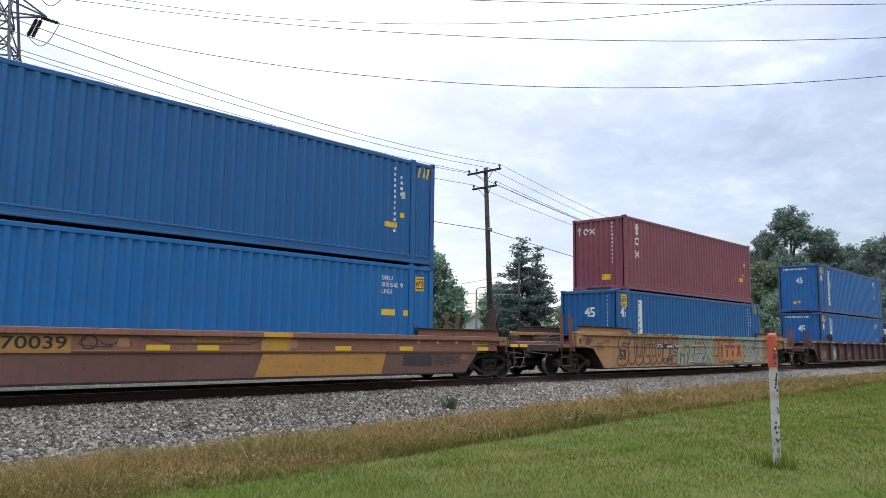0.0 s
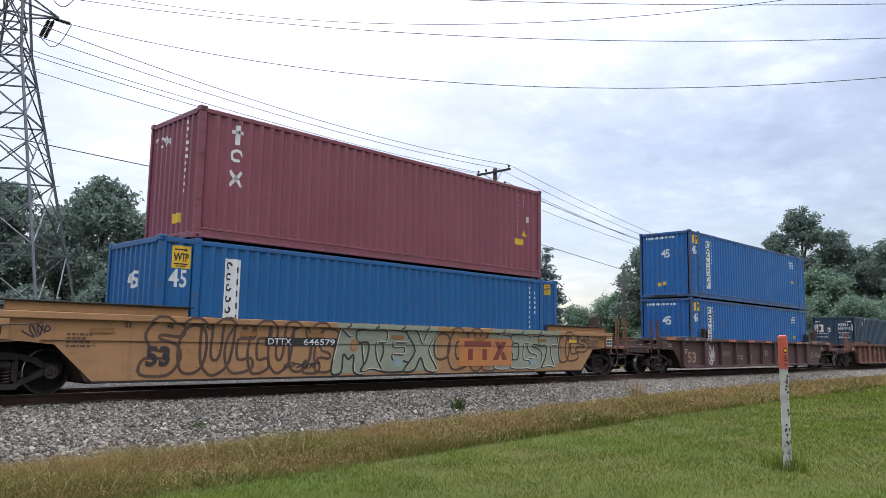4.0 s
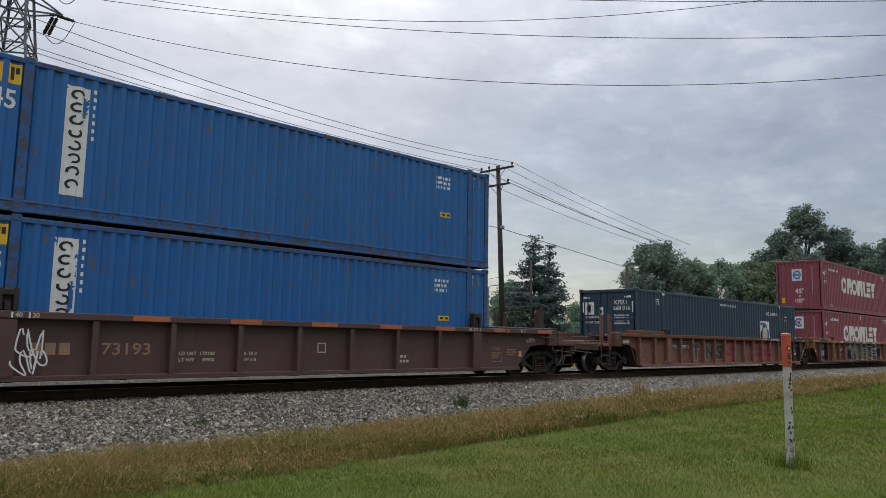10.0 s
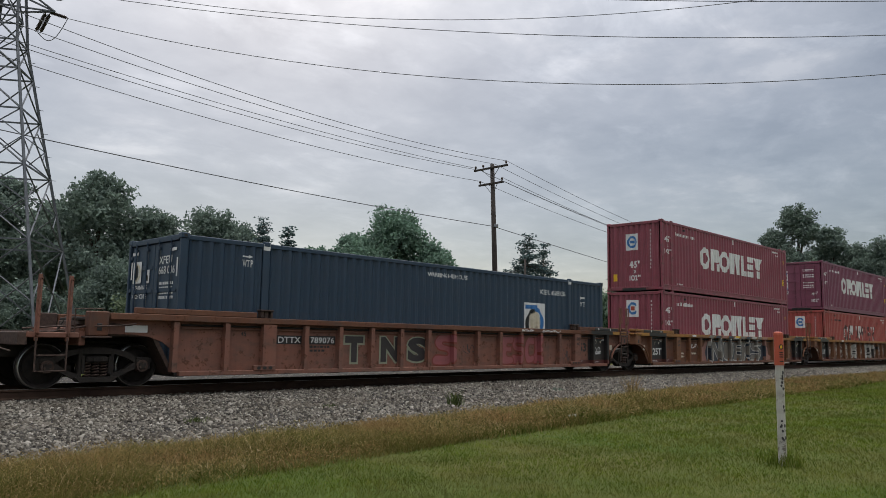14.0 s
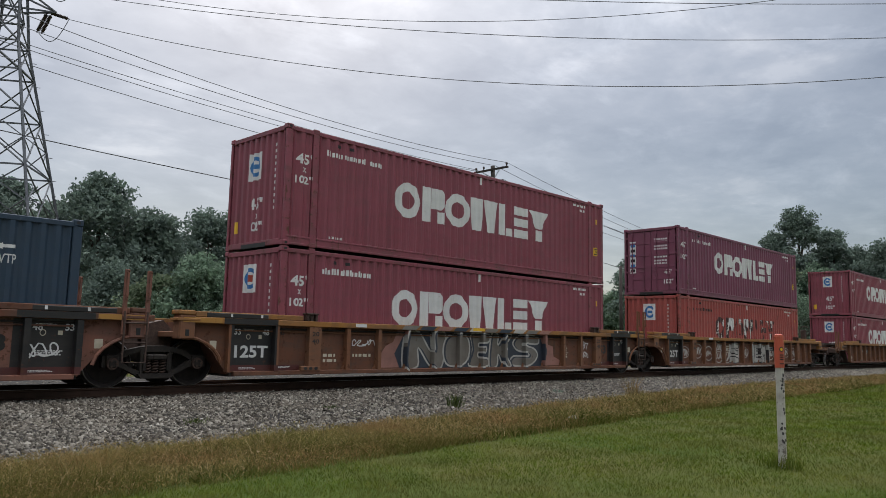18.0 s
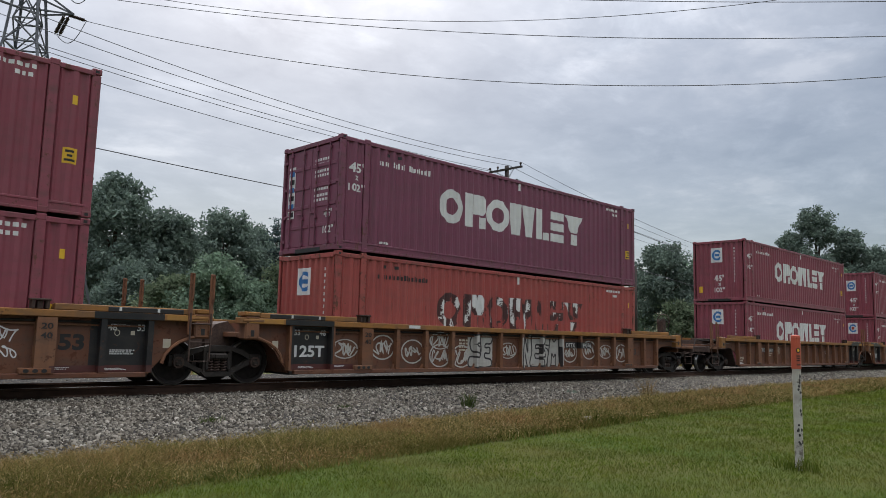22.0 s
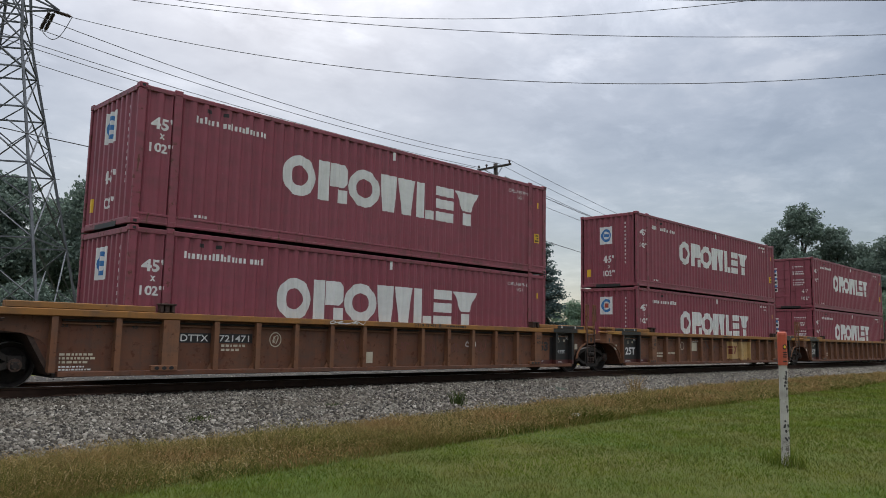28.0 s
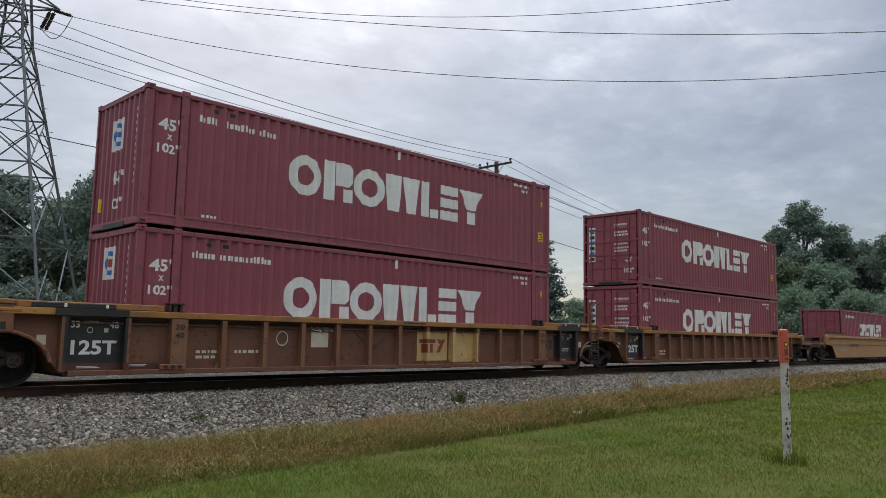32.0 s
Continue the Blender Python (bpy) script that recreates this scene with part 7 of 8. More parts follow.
# ---- trees and bushes ----
def leaves(centres, spread, per, size, rs, flat=0.0):
    """Leaf quads scattered in small clumps; returns vertices and faces."""
    n = len(centres) * per
    c = np.repeat(centres, per, 0) + np.clip(rs.normal(0, 1, (n, 3)), -1.5, 1.5) * np.asarray(spread)
    a = rs.normal(0, 1, (n, 3))
    a[:, 2] *= 1 - flat
    a /= np.linalg.norm(a, axis=1, keepdims=True)
    b = np.cross(a, rs.normal(0, 1, (n, 3)))
    b /= np.linalg.norm(b, axis=1, keepdims=True)
    s = size * rs.uniform(0.6, 1.3, (n, 1))
    a, b = a * s, b * s * 0.6
    v = np.stack([c - a, c + b * 0.9, c + a, c - b * 0.9], 1).reshape(-1, 3)
    return v, np.arange(4 * n).reshape(-1, 4)


def broadleaf(x, y, h, r, mat, seed, base=0.18, leaf=0.16, dense=1.0, label="tall broadleaf tree with a dense rounded crown", name="tree"):
    rs = np.random.RandomState(seed)
    ob = thing(name, label, name, pose(x, y, -0.1), group="trees behind the track")
    trunk = Shape()
    top = h * 0.75
    bend = rs.uniform(-0.3, 0.3, 2)
    spine = [(bend[0] * t * t, bend[1] * t * t, top * t) for t in np.linspace(0, 1, 7)]
    r0 = 0.016 * h + 0.06
    trunk.tube(spine, r0, 9, taper=[r0 * (1 - 0.85 * t) * (1.35 if t == 0 else 1) for t in np.linspace(0, 1, 7)])
    lobes = []
    k = 9 if r > 2.5 else 6
    for i in range(k):
        a = 2.4 * i + rs.uniform(-0.4, 0.4)
        q = (i + 0.5) / k
        z = h * (base + 0.12 + (0.86 - base - 0.12) * q)
        reach = r * (0.62 * math.sqrt(max(0.05, 1 - (1.7 * q - 0.62) ** 2))) * rs.uniform(0.75, 1.1)
        p = np.array([reach * math.cos(a), reach * math.sin(a), z])
        lobes.append((p, r * rs.uniform(0.36, 0.56)))
        s = np.array(spine[2]) * (1 - q) + np.array(spine[5]) * q
        trunk.tube([tuple(s), tuple((s + p) / 2 + [0, 0, 0.15 * h * 0.3]), tuple(p)], 0.05, 6, taper=[r0 * 0.5, r0 * 0.3, r0 * 0.1])
    lobes.append((np.array([bend[0], bend[1], h * 0.86]), r * 0.42))
    part("trunk", trunk, BARK, ob, smooth=True)
    cs = []
    for p, lr in lobes:
        for _ in range(int(21 * dense * min(1.35, max(0.6, lr / 1.4)))):
            d = rs.normal(0, 1, 3)
            d /= np.linalg.norm(d)
            sub = p + d * lr * rs.uniform(0.55, 1.0) * np.array([1, 1, 0.85])
            sr = max(0.32, lr * rs.uniform(0.24, 0.44))
            e = rs.normal(0, 1, (11, 3)) + [0, 0, 0.25]
            e /= np.linalg.norm(e, axis=1, keepdims=True)
            cs.append(sub + e * sr * rs.uniform(0.35, 1.1, (11, 1)) * [1.1, 1.1, 0.8])
        cs.append(p + rs.normal(0, 0.28, (24, 3)) * lr)
    cs = np.concatenate(cs)
    cs = cs[(cs[:, 2] > h * base * 0.6)]
    v, f = leaves(cs, 0.2, 6, leaf * 1.04, rs)
    part("crown", sheet("crown", v, f, mat), None, ob, "leafy crown with gaps")
    return ob


def pine(x, y, h, r, seed, label="dark layered pine with open tiers of branches", start=0.25, dense=1.0):
    rs = np.random.RandomState(seed)
    ob = thing("pine_tree", label, "tree", pose(x, y, -0.1), group="trees behind the track")
    trunk = Shape().tube([(0, 0, 0), (0.05, 0, h * 0.5), (0, 0.05, h)], 0.1, 8, taper=[0.02 * h, 0.013 * h, 0.02])
    cs = []
    tiers = int(h * 1.4)
    for i in range(tiers):
        q = i / (tiers - 1)
        z = h * (start + (1 - start) * q)
        reach = r * (1.0 - 0.88 * q ** 1.3) * rs.uniform(0.7, 1.15)
        nb = 8 if q < 0.8 else 5
        for k in range(nb):
            a = 2 * math.pi * (k + rs.uniform(-0.3, 0.3)) / nb + i * 0.7
            L = reach * rs.uniform(0.7, 1.1)
            zb = z + rs.uniform(-0.5, 0.5) * h / tiers * 1.6
            tip = np.array([L * math.cos(a), L * math.sin(a), zb + 0.06 * h * rs.uniform(-0.3, 0.5)])
            trunk.tube([(0, 0, zb), tuple(tip * [0.5, 0.5, 1] + [0, 0, 0.05]), tuple(tip)], 0.03, 4, taper=[0.05, 0.03, 0.012])
            for t in np.linspace(0.35, 1.0, max(2, int(4 * dense * L / 1.2))):
                cs.append([tip[0] * t, tip[1] * t, zb + (tip[2] - zb) * t + rs.uniform(-0.08, 0.15)])
    part("trunk", trunk, BARK, ob, smooth=True)
    v, f = leaves(np.array(cs), [0.28, 0.28, 0.10], 20, 0.13, rs, 0.65)
    part("crown", sheet("crown", v, f, NEEDLES), None, ob, "tiers of dark needles")
    return ob


def spot(az, d):
    return d * math.sin(radians(az)), d * math.cos(radians(az))


def top(el, d):
    return d * math.tan(radians(el)) + 1.35 + 0.1


def plant_trees():
    # heading, distance, height angle, crown radius, leaves, kind
    for i, (az, d, el, r, m, kind) in enumerate((
            (14.6, 62, 9.9, 4.0, LEAF_DARK, "b"), (20.9, 58, 10.6, 4.6, LEAF_DARK, "b"), (18.2, 64, 8.6, 3.8, LEAF_DARK, "b"), (24.2, 60, 8.6, 3.4, LEAF_DARK, "b"),
            (28.1, 66, 8.9, 4.2, LEAF_DARK, "b"), (30.2, 70, 8.0, 3.4, LEAF_DARK, "b"), (32.0, 68, 8.1, 2.6, NEEDLES, "p"), (33.9, 66, 7.5, 2.2, NEEDLES, "p"),
            (36.2, 74, 6.4, 3.4, LEAF_TREE, "b"), (38.4, 70, 7.6, 3.2, LEAF_TREE, "b"), (42.0, 62, 9.5, 4.4, LEAF_TREE, "b"), (44.8, 60, 7.0, 2.9, LEAF_TREE, "b"),
            (46.7, 62, 4.4, 1.6, LEAF_TREE, "b"), (40.0, 64, 6.8, 3.0, LEAF_TREE, "b"), (52.2, 66, 7.4, 3.4, NEEDLES, "p"), (53.4, 67, 6.6, 2.4, NEEDLES, "p"), (50.6, 92, 4.2, 3.0, LEAF_MID, "b"),
            (61.2, 72, 7.3, 3.6, LEAF_DARK, "b"), (58.6, 96, 3.9, 2.6, LEAF_MID, "b"), (63.6, 76, 5.9, 3.4, LEAF_MID, "b"), (65.6, 84, 5.7, 3.6, LEAF_MID, "b"), (67.6, 88, 5.6, 4.0, LEAF_LIGHT, "b"),
            (71.3, 92, 9.75, 3.9, LEAF_DARK, "b"), (73.3, 94, 8.4, 3.0, LEAF_DARK, "b"), (69.6, 93, 8.3, 2.8, LEAF_DARK, "b"), (69.5, 84, 6.0, 3.6, LEAF_LIGHT, "b"), (72.2, 82, 5.2, 3.8, LEAF_MID, "b"), (75.0, 96, 6.6, 3.8, LEAF_DARK, "b"), (76.8, 92, 7.2, 4.4, LEAF_DARK, "b"), (79.2, 95, 7.0, 4.4, LEAF_DARK, "b"),
            (11.5, 60, 9.4, 4.4, LEAF_DARK, "b"), (7.5, 62, 9.0, 4.4, LEAF_DARK, "b"))):
        x, y = spot(az, d)
        h = top(el, d) * (1.0 if kind == "p" else 1.05)
        if kind == "p":
            pine(x, y, h, r, 100 + i)
        else:
            broadleaf(x, y, h, r, m, 200 + i)
    for i, (az, d, el, r) in enumerate(((24.5, 47, 4.6, 2.2), (27.4, 46, 5.3, 2.4), (30.4, 47, 5.6, 2.5), (33.2, 48, 5.4, 2.4), (36.0, 50, 5.0, 2.4), (38.6, 52, 4.6, 2.4), (21.5, 50, 4.2, 2.4), (16.5, 52, 4.4, 2.4), (41.5, 52, 4.4, 2.4), (44.2, 56, 3.6, 2.0),
                                        (55.5, 98, 3.3, 3.2), (57.8, 100, 3.2, 3.4), (66.5, 72, 3.6, 2.6), (70.5, 74, 3.6, 2.8), (74.5, 76, 3.6, 3.0), (62.5, 66, 3.8, 2.6), (77.5, 78, 3.6, 3.0), (13.0, 50, 4.6, 2.4))):
        x, y = spot(az, d)
        k = (0.82, 1.08, 0.7, 1.0, 0.9)[i % 5]
        broadleaf(x, y, top(el * k, d), r * (0.8 + 0.35 * k), LEAF_DARK if az < 23 else (LEAF_LIGHT, LEAF_MID, LEAF_MID)[i % 3], 400 + i, 0.02, 0.12, 1.0, "bushy light green sapling thicket at the wood's edge", "shrub")


plant_trees()


def far_woods():
    """A distant belt of trees behind everything."""
    rs = np.random.RandomState(77)
    cs = []
    for k in range(900):
        x = rs.uniform(-120, 420)
        y = 112 + 0.1 * x + rs.uniform(-8, 14)
        hh = 5.5 + 2.5 * math.sin(x * 0.13) + rs.uniform(-1, 2)
        for j in range(5):
            cs.append((x + rs.normal(0, 1.5), y + rs.normal(0, 1.5), rs.uniform(0.3, hh)))
    v, f = leaves(np.array(cs), 0.9, 8, 0.6, rs)
    tagged(part("far_woods", sheet("far_woods", v, f, LEAF_MID), None), "distant belt of green woods", "woods", kind="stuff")


far_woods()


# ---- grass, weeds and ballast stones ----
def blades(n, xy, height, width, rs, lean=0.35):
    """Single bent grass blades at given spots."""
    h = height * rs.uniform(0.55, 1.25, n)
    a = rs.uniform(0, 2 * np.pi, n)
    w = width * rs.uniform(0.6, 1.2, n)
    b = rs.uniform(0, 2 * np.pi, n)
    le = lean * h * rs.uniform(0.2, 1.3, n)
    z0 = np.full(n, -0.02)
    dx, dy = np.cos(a) * w / 2, np.sin(a) * w / 2
    tx, ty = np.cos(b) * le, np.sin(b) * le
    x, y = xy[:, 0], xy[:, 1]
    v = np.stack([np.stack([x - dx, y - dy, z0], 1), np.stack([x + dx, y + dy, z0], 1),
                  np.stack([x + tx * 0.35 + dx * 0.8, y + ty * 0.35 + dy * 0.8, h * 0.55], 1), np.stack([x + tx * 0.35 - dx * 0.8, y + ty * 0.35 - dy * 0.8, h * 0.55], 1),
                  np.stack([x + tx, y + ty, h], 1)], 1).reshape(-1, 3)
    i = np.arange(n) * 5
    return v, np.concatenate([np.stack([i, i + 1, i + 2], 1), np.stack([i, i + 2, i + 3], 1), np.stack([i + 3, i + 2, i + 4], 1)])


def short_blades(xy, height, width, rs):
    """Mown blades as single leaning triangles."""
    n = len(xy)
    h, w = height * rs.uniform(0.55, 1.25, n), width * rs.uniform(0.6, 1.2, n)
    a, b = rs.uniform(0, 2 * np.pi, n), rs.uniform(0, 2 * np.pi, n)
    le = 1.5 * h * rs.uniform(0.2, 1.4, n)
    dx, dy = np.cos(a) * w / 2, np.sin(a) * w / 2
    x, y, z = xy[:, 0], xy[:, 1], np.full(n, -0.02)
    v = np.stack([np.stack([x - dx, y - dy, z], 1), np.stack([x + dx, y + dy, z], 1), np.stack([x + np.cos(b) * le, y + np.sin(b) * le, h], 1)], 1)
    return v.reshape(-1, 3), np.arange(3 * n).reshape(-1, 3)


def lawn_height(x, y):
    return 0.03 * np.sin(x * 0.45 + 0.6 * y) * np.cos(y * 0.7 - 0.2 * x)


def grass():
    rs = np.random.RandomState(8)
    # mown lawn, thinner and wider with distance
    n = 720000
    az = np.radians(rs.uniform(12, 84, n))
    u = rs.uniform(0, 1, n)
    d = (5.5 ** 0.6 + (48 ** 0.6 - 5.5 ** 0.6) * u) ** (1 / 0.6)
    xy = np.stack([d * np.sin(az), d * np.cos(az)], 1)
    keep = xy[:, 1] < lawn_edge(xy[:, 0]) + rs.normal(0, 0.12, n)
    xy, d = xy[keep], d[keep]
    tuft = 0.75 + 0.5 * (0.5 + 0.5 * np.sin(xy[:, 0] * 3.1 + 1.7 * xy[:, 1]) * np.sin(xy[:, 1] * 4.3 - xy[:, 0] * 1.2))
    v, f = short_blades(xy, (0.030 + 0.0003 * d) * tuft, 0.00135 * d, rs)
    v[:, 2] += lawn_height(v[:, 0], v[:, 1])
    vs, fs = [v], [f]
    tagged(part("lawn_grass", sheet("lawn_grass", np.concatenate(vs), np.concatenate(fs), LAWN), None), "short mown green lawn grass", "grass", kind="stuff")
    # rough strip along the track: dense short growth with taller stems in tufts
    kinds = {0: ([], []), 1: ([], [])}
    for n, hs, w0, le in ((150000, (0.05, 0.085), 0.005, 2.2), (42000, (0.10, 0.15), 0.004, 1.3)):
        x = 1.0 + 66 * rs.uniform(0, 1, n) ** 1.8
        e0, e1 = lawn_edge(x), grass_far(x)
        q = rs.uniform(-0.05, 1.12, n)
        y = e0 + (e1 - e0) * q
        tuft = 0.5 + 0.5 * np.sin(x * 2.1 + 1.3 * y) * np.sin(y * 3.3 - x * 0.9)
        fine = 0.5 + 0.5 * np.sin(x * 7.3 + 2.1 * y) * np.sin(y * 8.7 - x * 2.9)
        keep = rs.uniform(0, 1, n) < 0.4 + 0.35 * tuft + 0.25 * fine
        x, y, q, tuft, fine = x[keep], y[keep], q[keep], tuft[keep], fine[keep]
        wide = 0.5 + 0.5 * np.sin(x * 0.83 + 0.6 * y) * np.sin(y * 1.3 + x * 0.37 + 1.0)
        h = (hs[0] + hs[1] * (0.6 * tuft + 0.4 * fine) * (0.55 + 1.1 * wide)) * np.clip(1.25 - np.abs(q - 0.5) * 1.1, 0.45, 1.1)
        green = rs.uniform(0, 1, len(x)) < 1.08 - 1.15 * q + 0.6 * (wide - 0.5) - 0.016 * x
        for kind in (0, 1):
            g = green == bool(kind)
            v, f = blades(int(g.sum()), np.stack([x, y], 1)[g], h[g], w0 + 0.0008 * x[g], rs, le)
            kinds[kind][0].append(v), kinds[kind][1].append(f)
    # loose seed heads and dead leaves among the stems
    n = 60000
    x = 1.0 + 50 * rs.uniform(0, 1, n) ** 1.8
    y = lawn_edge(x) + (grass_far(x) - lawn_edge(x)) * rs.uniform(0.0, 1.05, n)
    tuft = 0.5 + 0.5 * np.sin(x * 2.1 + 1.3 * y) * np.sin(y * 3.3 - x * 0.9)
    c = np.stack([x, y, rs.uniform(0.03, 0.10, n) + 0.14 * tuft * rs.uniform(0, 1, n)], 1)
    a = rs.normal(0, 1, (n, 3)) * (0.011 + 0.0006 * x)[:, None]
    b = np.cross(a, rs.normal(0, 1, (n, 3)))
    b *= (0.006 + 0.0004 * x)[:, None] / (np.linalg.norm(b, axis=1, keepdims=True) + 1e-9)
    kinds[0][0].append(np.stack([c - a, c + b, c + a], 1).reshape(-1, 3)), kinds[0][1].append(np.arange(3 * n).reshape(-1, 3))
    for kind, mat, label in ((0, MEADOW, "knee-high dry rough grass along the ballast"), (1, MEADOW_GREEN, "green tangled rough grass between lawn and ballast")):
        vs, fs = kinds[kind]
        starts = np.cumsum([0] + [len(v) for v in vs])
        tagged(part("rough_grass", sheet("rough_grass", np.concatenate(vs), np.concatenate([f + k for f, k in zip(fs, starts)]), mat), None), label, "grass", kind="stuff")
    # far side of the track
    n = 15000
    x = rs.uniform(-5, 90, n)
    y = rs.uniform(24.1, 37, n)
    v, f = blades(n, np.stack([x, y], 1), 0.3, 0.08, rs, 0.9)
    tagged(part("verge_grass", sheet("verge_grass", v, f, MEADOW), None), "unmown green grass beyond the track", "grass", kind="stuff")


grass()


def stones():
    rs = np.random.RandomState(21)
    n = 185000
    x = 0.5 + 62 * rs.uniform(0, 1, n) ** 2.1
    y = rs.uniform(7.4, 15.1, n)
    m = 20000
    x = np.concatenate([x, rs.uniform(0, 60, m)])
    y = np.concatenate([y, rs.uniform(17.2, 24.6, m)])
    near = (x < 20) & (y < 16)
    block = np.array([(1, 0.7, -0.7), (-0.7, 1, -0.7), (-1, -0.7, -0.7), (0.7, -1, -0.7), (0.62, 0.5, 0.4), (-0.5, 0.62, 0.4), (-0.62, -0.5, 0.4), (0.5, -0.62, 0.4)])
    lump = np.array([(1, 0, -0.5), (-1, 0, -0.5), (0, 1, -0.5), (0, -1, -0.5), (0, 0, 0.6)])
    sides = np.array([(4, 5, 6), (4, 6, 7)] + [t for k in range(4) for t in ((k, (k + 1) % 4, 4 + (k + 1) % 4), (k, 4 + (k + 1) % 4, 4 + k))])
    cone = np.array([(0, 2, 4), (2, 1, 4), (1, 3, 4), (3, 0, 4)])
    vs, fs, start = [], [], 0
    for base, tri, keep in ((block, sides, near), (lump, cone, ~near)):
        x1, y1, n, k = x[keep], y[keep], int(keep.sum()), len(base)
        s = rs.gamma(6.0, 0.0028, (n, 1, 1)).clip(0.010, 0.031) * (1 + x1[:, None, None] * 0.014)
        p = base[None] * rs.uniform(0.75, 1.2, (n, k, 1)) + rs.normal(0, 0.14, (n, k, 3))
        p *= rs.uniform(0.65, 1.25, (n, 1, 3))
        p[..., 2] += p[..., 0] * rs.normal(0, 0.28, (n, 1)) + p[..., 1] * rs.normal(0, 0.28, (n, 1))
        a = rs.uniform(0, 2 * np.pi, n)
        ca, sa = np.cos(a)[:, None], np.sin(a)[:, None]
        p = np.stack([p[..., 0] * ca - p[..., 1] * sa, p[..., 0] * sa + p[..., 1] * ca, p[..., 2] * 0.85], -1) * s
        p += np.stack([x1, y1, ballast_z(y1) + rs.uniform(-0.022, 0.048, n)], 1)[:, None, :]
        vs.append(p.reshape(-1, 3)), fs.append((np.arange(n)[:, None, None] * k + tri[None]).reshape(-1, 3) + start)
        start += n * k
    p, f = np.concatenate(vs), np.concatenate(fs)
    tagged(part("ballast_stones", sheet("ballast_stones", p, f, BALLAST), None), "loose grey crushed granite ballast stones", "stones", kind="stuff")


stones()


def weed(x, y, z, h, n, seed, label, mat):
    rs = np.random.RandomState(seed)
    ob = thing("weed", label, "weed", pose(x, y, z), group="weeds beside the track")
    xy = rs.normal(0, 0.07, (n, 2))
    v, f = blades(n, xy, h, 0.014, rs, 0.75)
    part("foliage", sheet("leaves", v, f, mat), None, ob)
    part("stalk", Shape().tube([(0, 0, -0.03), (0.02, 0.01, h * 0.5), (0.03, 0.0, h * 0.95)], 0.006, 5, taper=[0.008, 0.006, 0.003]), MEADOW, ob)


def at_ground(az, el, z):
    """Where a sight line at a heading and a downward angle meets height z."""
    d = (EYE.z - z) / math.tan(radians(-el))
    return (*spot(az, d), z)


weed(*at_ground(46.8, -5.0, -0.03), 0.3, 110, 1, "bushy green weed at the edge of the ballast", WEED)
weed(*at_ground(28.0, -6.3, -0.03), 0.1, 90, 2, "low green weed among the ballast stones", WEED)
weed(*at_ground(59.9, -3.9, -0.03), 0.55, 60, 3, "tall thin brown weed in the ballast", MEADOW)
weed(*at_ground(37.4, -5.3, -0.02), 0.09, 80, 4, "low green weed among the ballast stones", WEED)
weed(*at_ground(54.6, -3.75, 0.0), 0.12, 60, 5, "low dark weed among the ballast stones", LEAF_DARK)
lx, ly, _ = at_ground(55.57, -5.45, 0.06)
tagged(part("litter", Shape().box(lx - 0.11, lx + 0.11, ly - 0.05, ly + 0.05, 0.0, 0.09, 0.03), WHITE), "crumpled white paper cup lying in the grass", "litter")


# ---- marker post ----
def marker_post():
    x, y = spot(69.8, 9.55)
    ob = thing("marker_post", "white marker post with an orange top on the lawn", "marker post", pose(x, y, 0, 0, 0, 20))
    part("shaft", Shape().tube([(0, 0, -0.1), (0, 0, 0.6), (0, 0, 1.13)], 0.046, 14), POST_WHITE, ob, "stained white plastic post")
    part("cap_sleeve", Shape().tube([(0, 0, 1.12), (0, 0, 1.47)], 0.052, 14).tube([(0, 0, 1.465), (0, 0, 1.495), (0, 0, 1.505)], 0.05, 14, taper=[0.055, 0.05, 0.03]), POST_ORANGE, ob, "orange warning sleeve")
    part("warning_sticker", Shape().prism([(0.024 * math.cos(a), 1.33 + 0.03 * math.sin(a)) for a in [k * math.pi / 8 for k in range(16)]], -0.0545, -0.0500), BLACK, ob).matrix_basis = pose(0, 0, 0, 0, 0, -62)
    part("sticker_symbol", Shape().prism([(0.014 * math.cos(a), 1.33 + 0.018 * math.sin(a)) for a in [k * math.pi / 8 for k in range(16)]], -0.0560, -0.0520), YELLOW, ob).matrix_basis = pose(0, 0, 0, 0, 0, -62)
    for z in (1.26, 1.235, 1.21, 1.16):
        part("sticker_bar", Shape().box(-0.022, 0.022, -0.0545, -0.0500, z, z + 0.012), BLACK, ob).matrix_basis = pose(0, 0, 0, 0, 0, -62)
    rs = random.Random(4)
    for k in range(16):
        z = rs.uniform(0.25, 1.08)
        part("mud_stain", Shape().prism([(0.02 * rs.uniform(0.4, 1) * math.cos(a) * 0.8, z + 0.02 * rs.uniform(0.5, 1.2) * math.sin(a)) for a in [q * math.pi / 5 for q in range(10)]], -0.0485, -0.042), SPRAY_DARK, ob).matrix_basis = pose(0, 0, 0, 0, 0, -62 + rs.uniform(-30, 30))
    rs = np.random.RandomState(3)
    v, f = blades(170, rs.normal(0, 0.12, (170, 2)), 0.15, 0.010, rs, 0.7)
    me = sheet("grass_tuft", v, f, LAWN)
    tagged(part("grass_tuft", me, None), "tuft of uncut grass round the marker post", "grass", kind="stuff").matrix_basis = pose(x, y, 0)


POST_WHITE = paint("stained_white_post", (0.44, 0.42, 0.38), (0.33, 0.31, 0.275), rust=(0.07, 0.05, 0.035), wear=0.56, streak=0.5, dirt=0.55)
POST_ORANGE = paint("orange_post_sleeve", (0.46, 0.075, 0.035), (0.40, 0.08, 0.045), wear=0.68, streak=0.2, dirt=0.2)
marker_post()


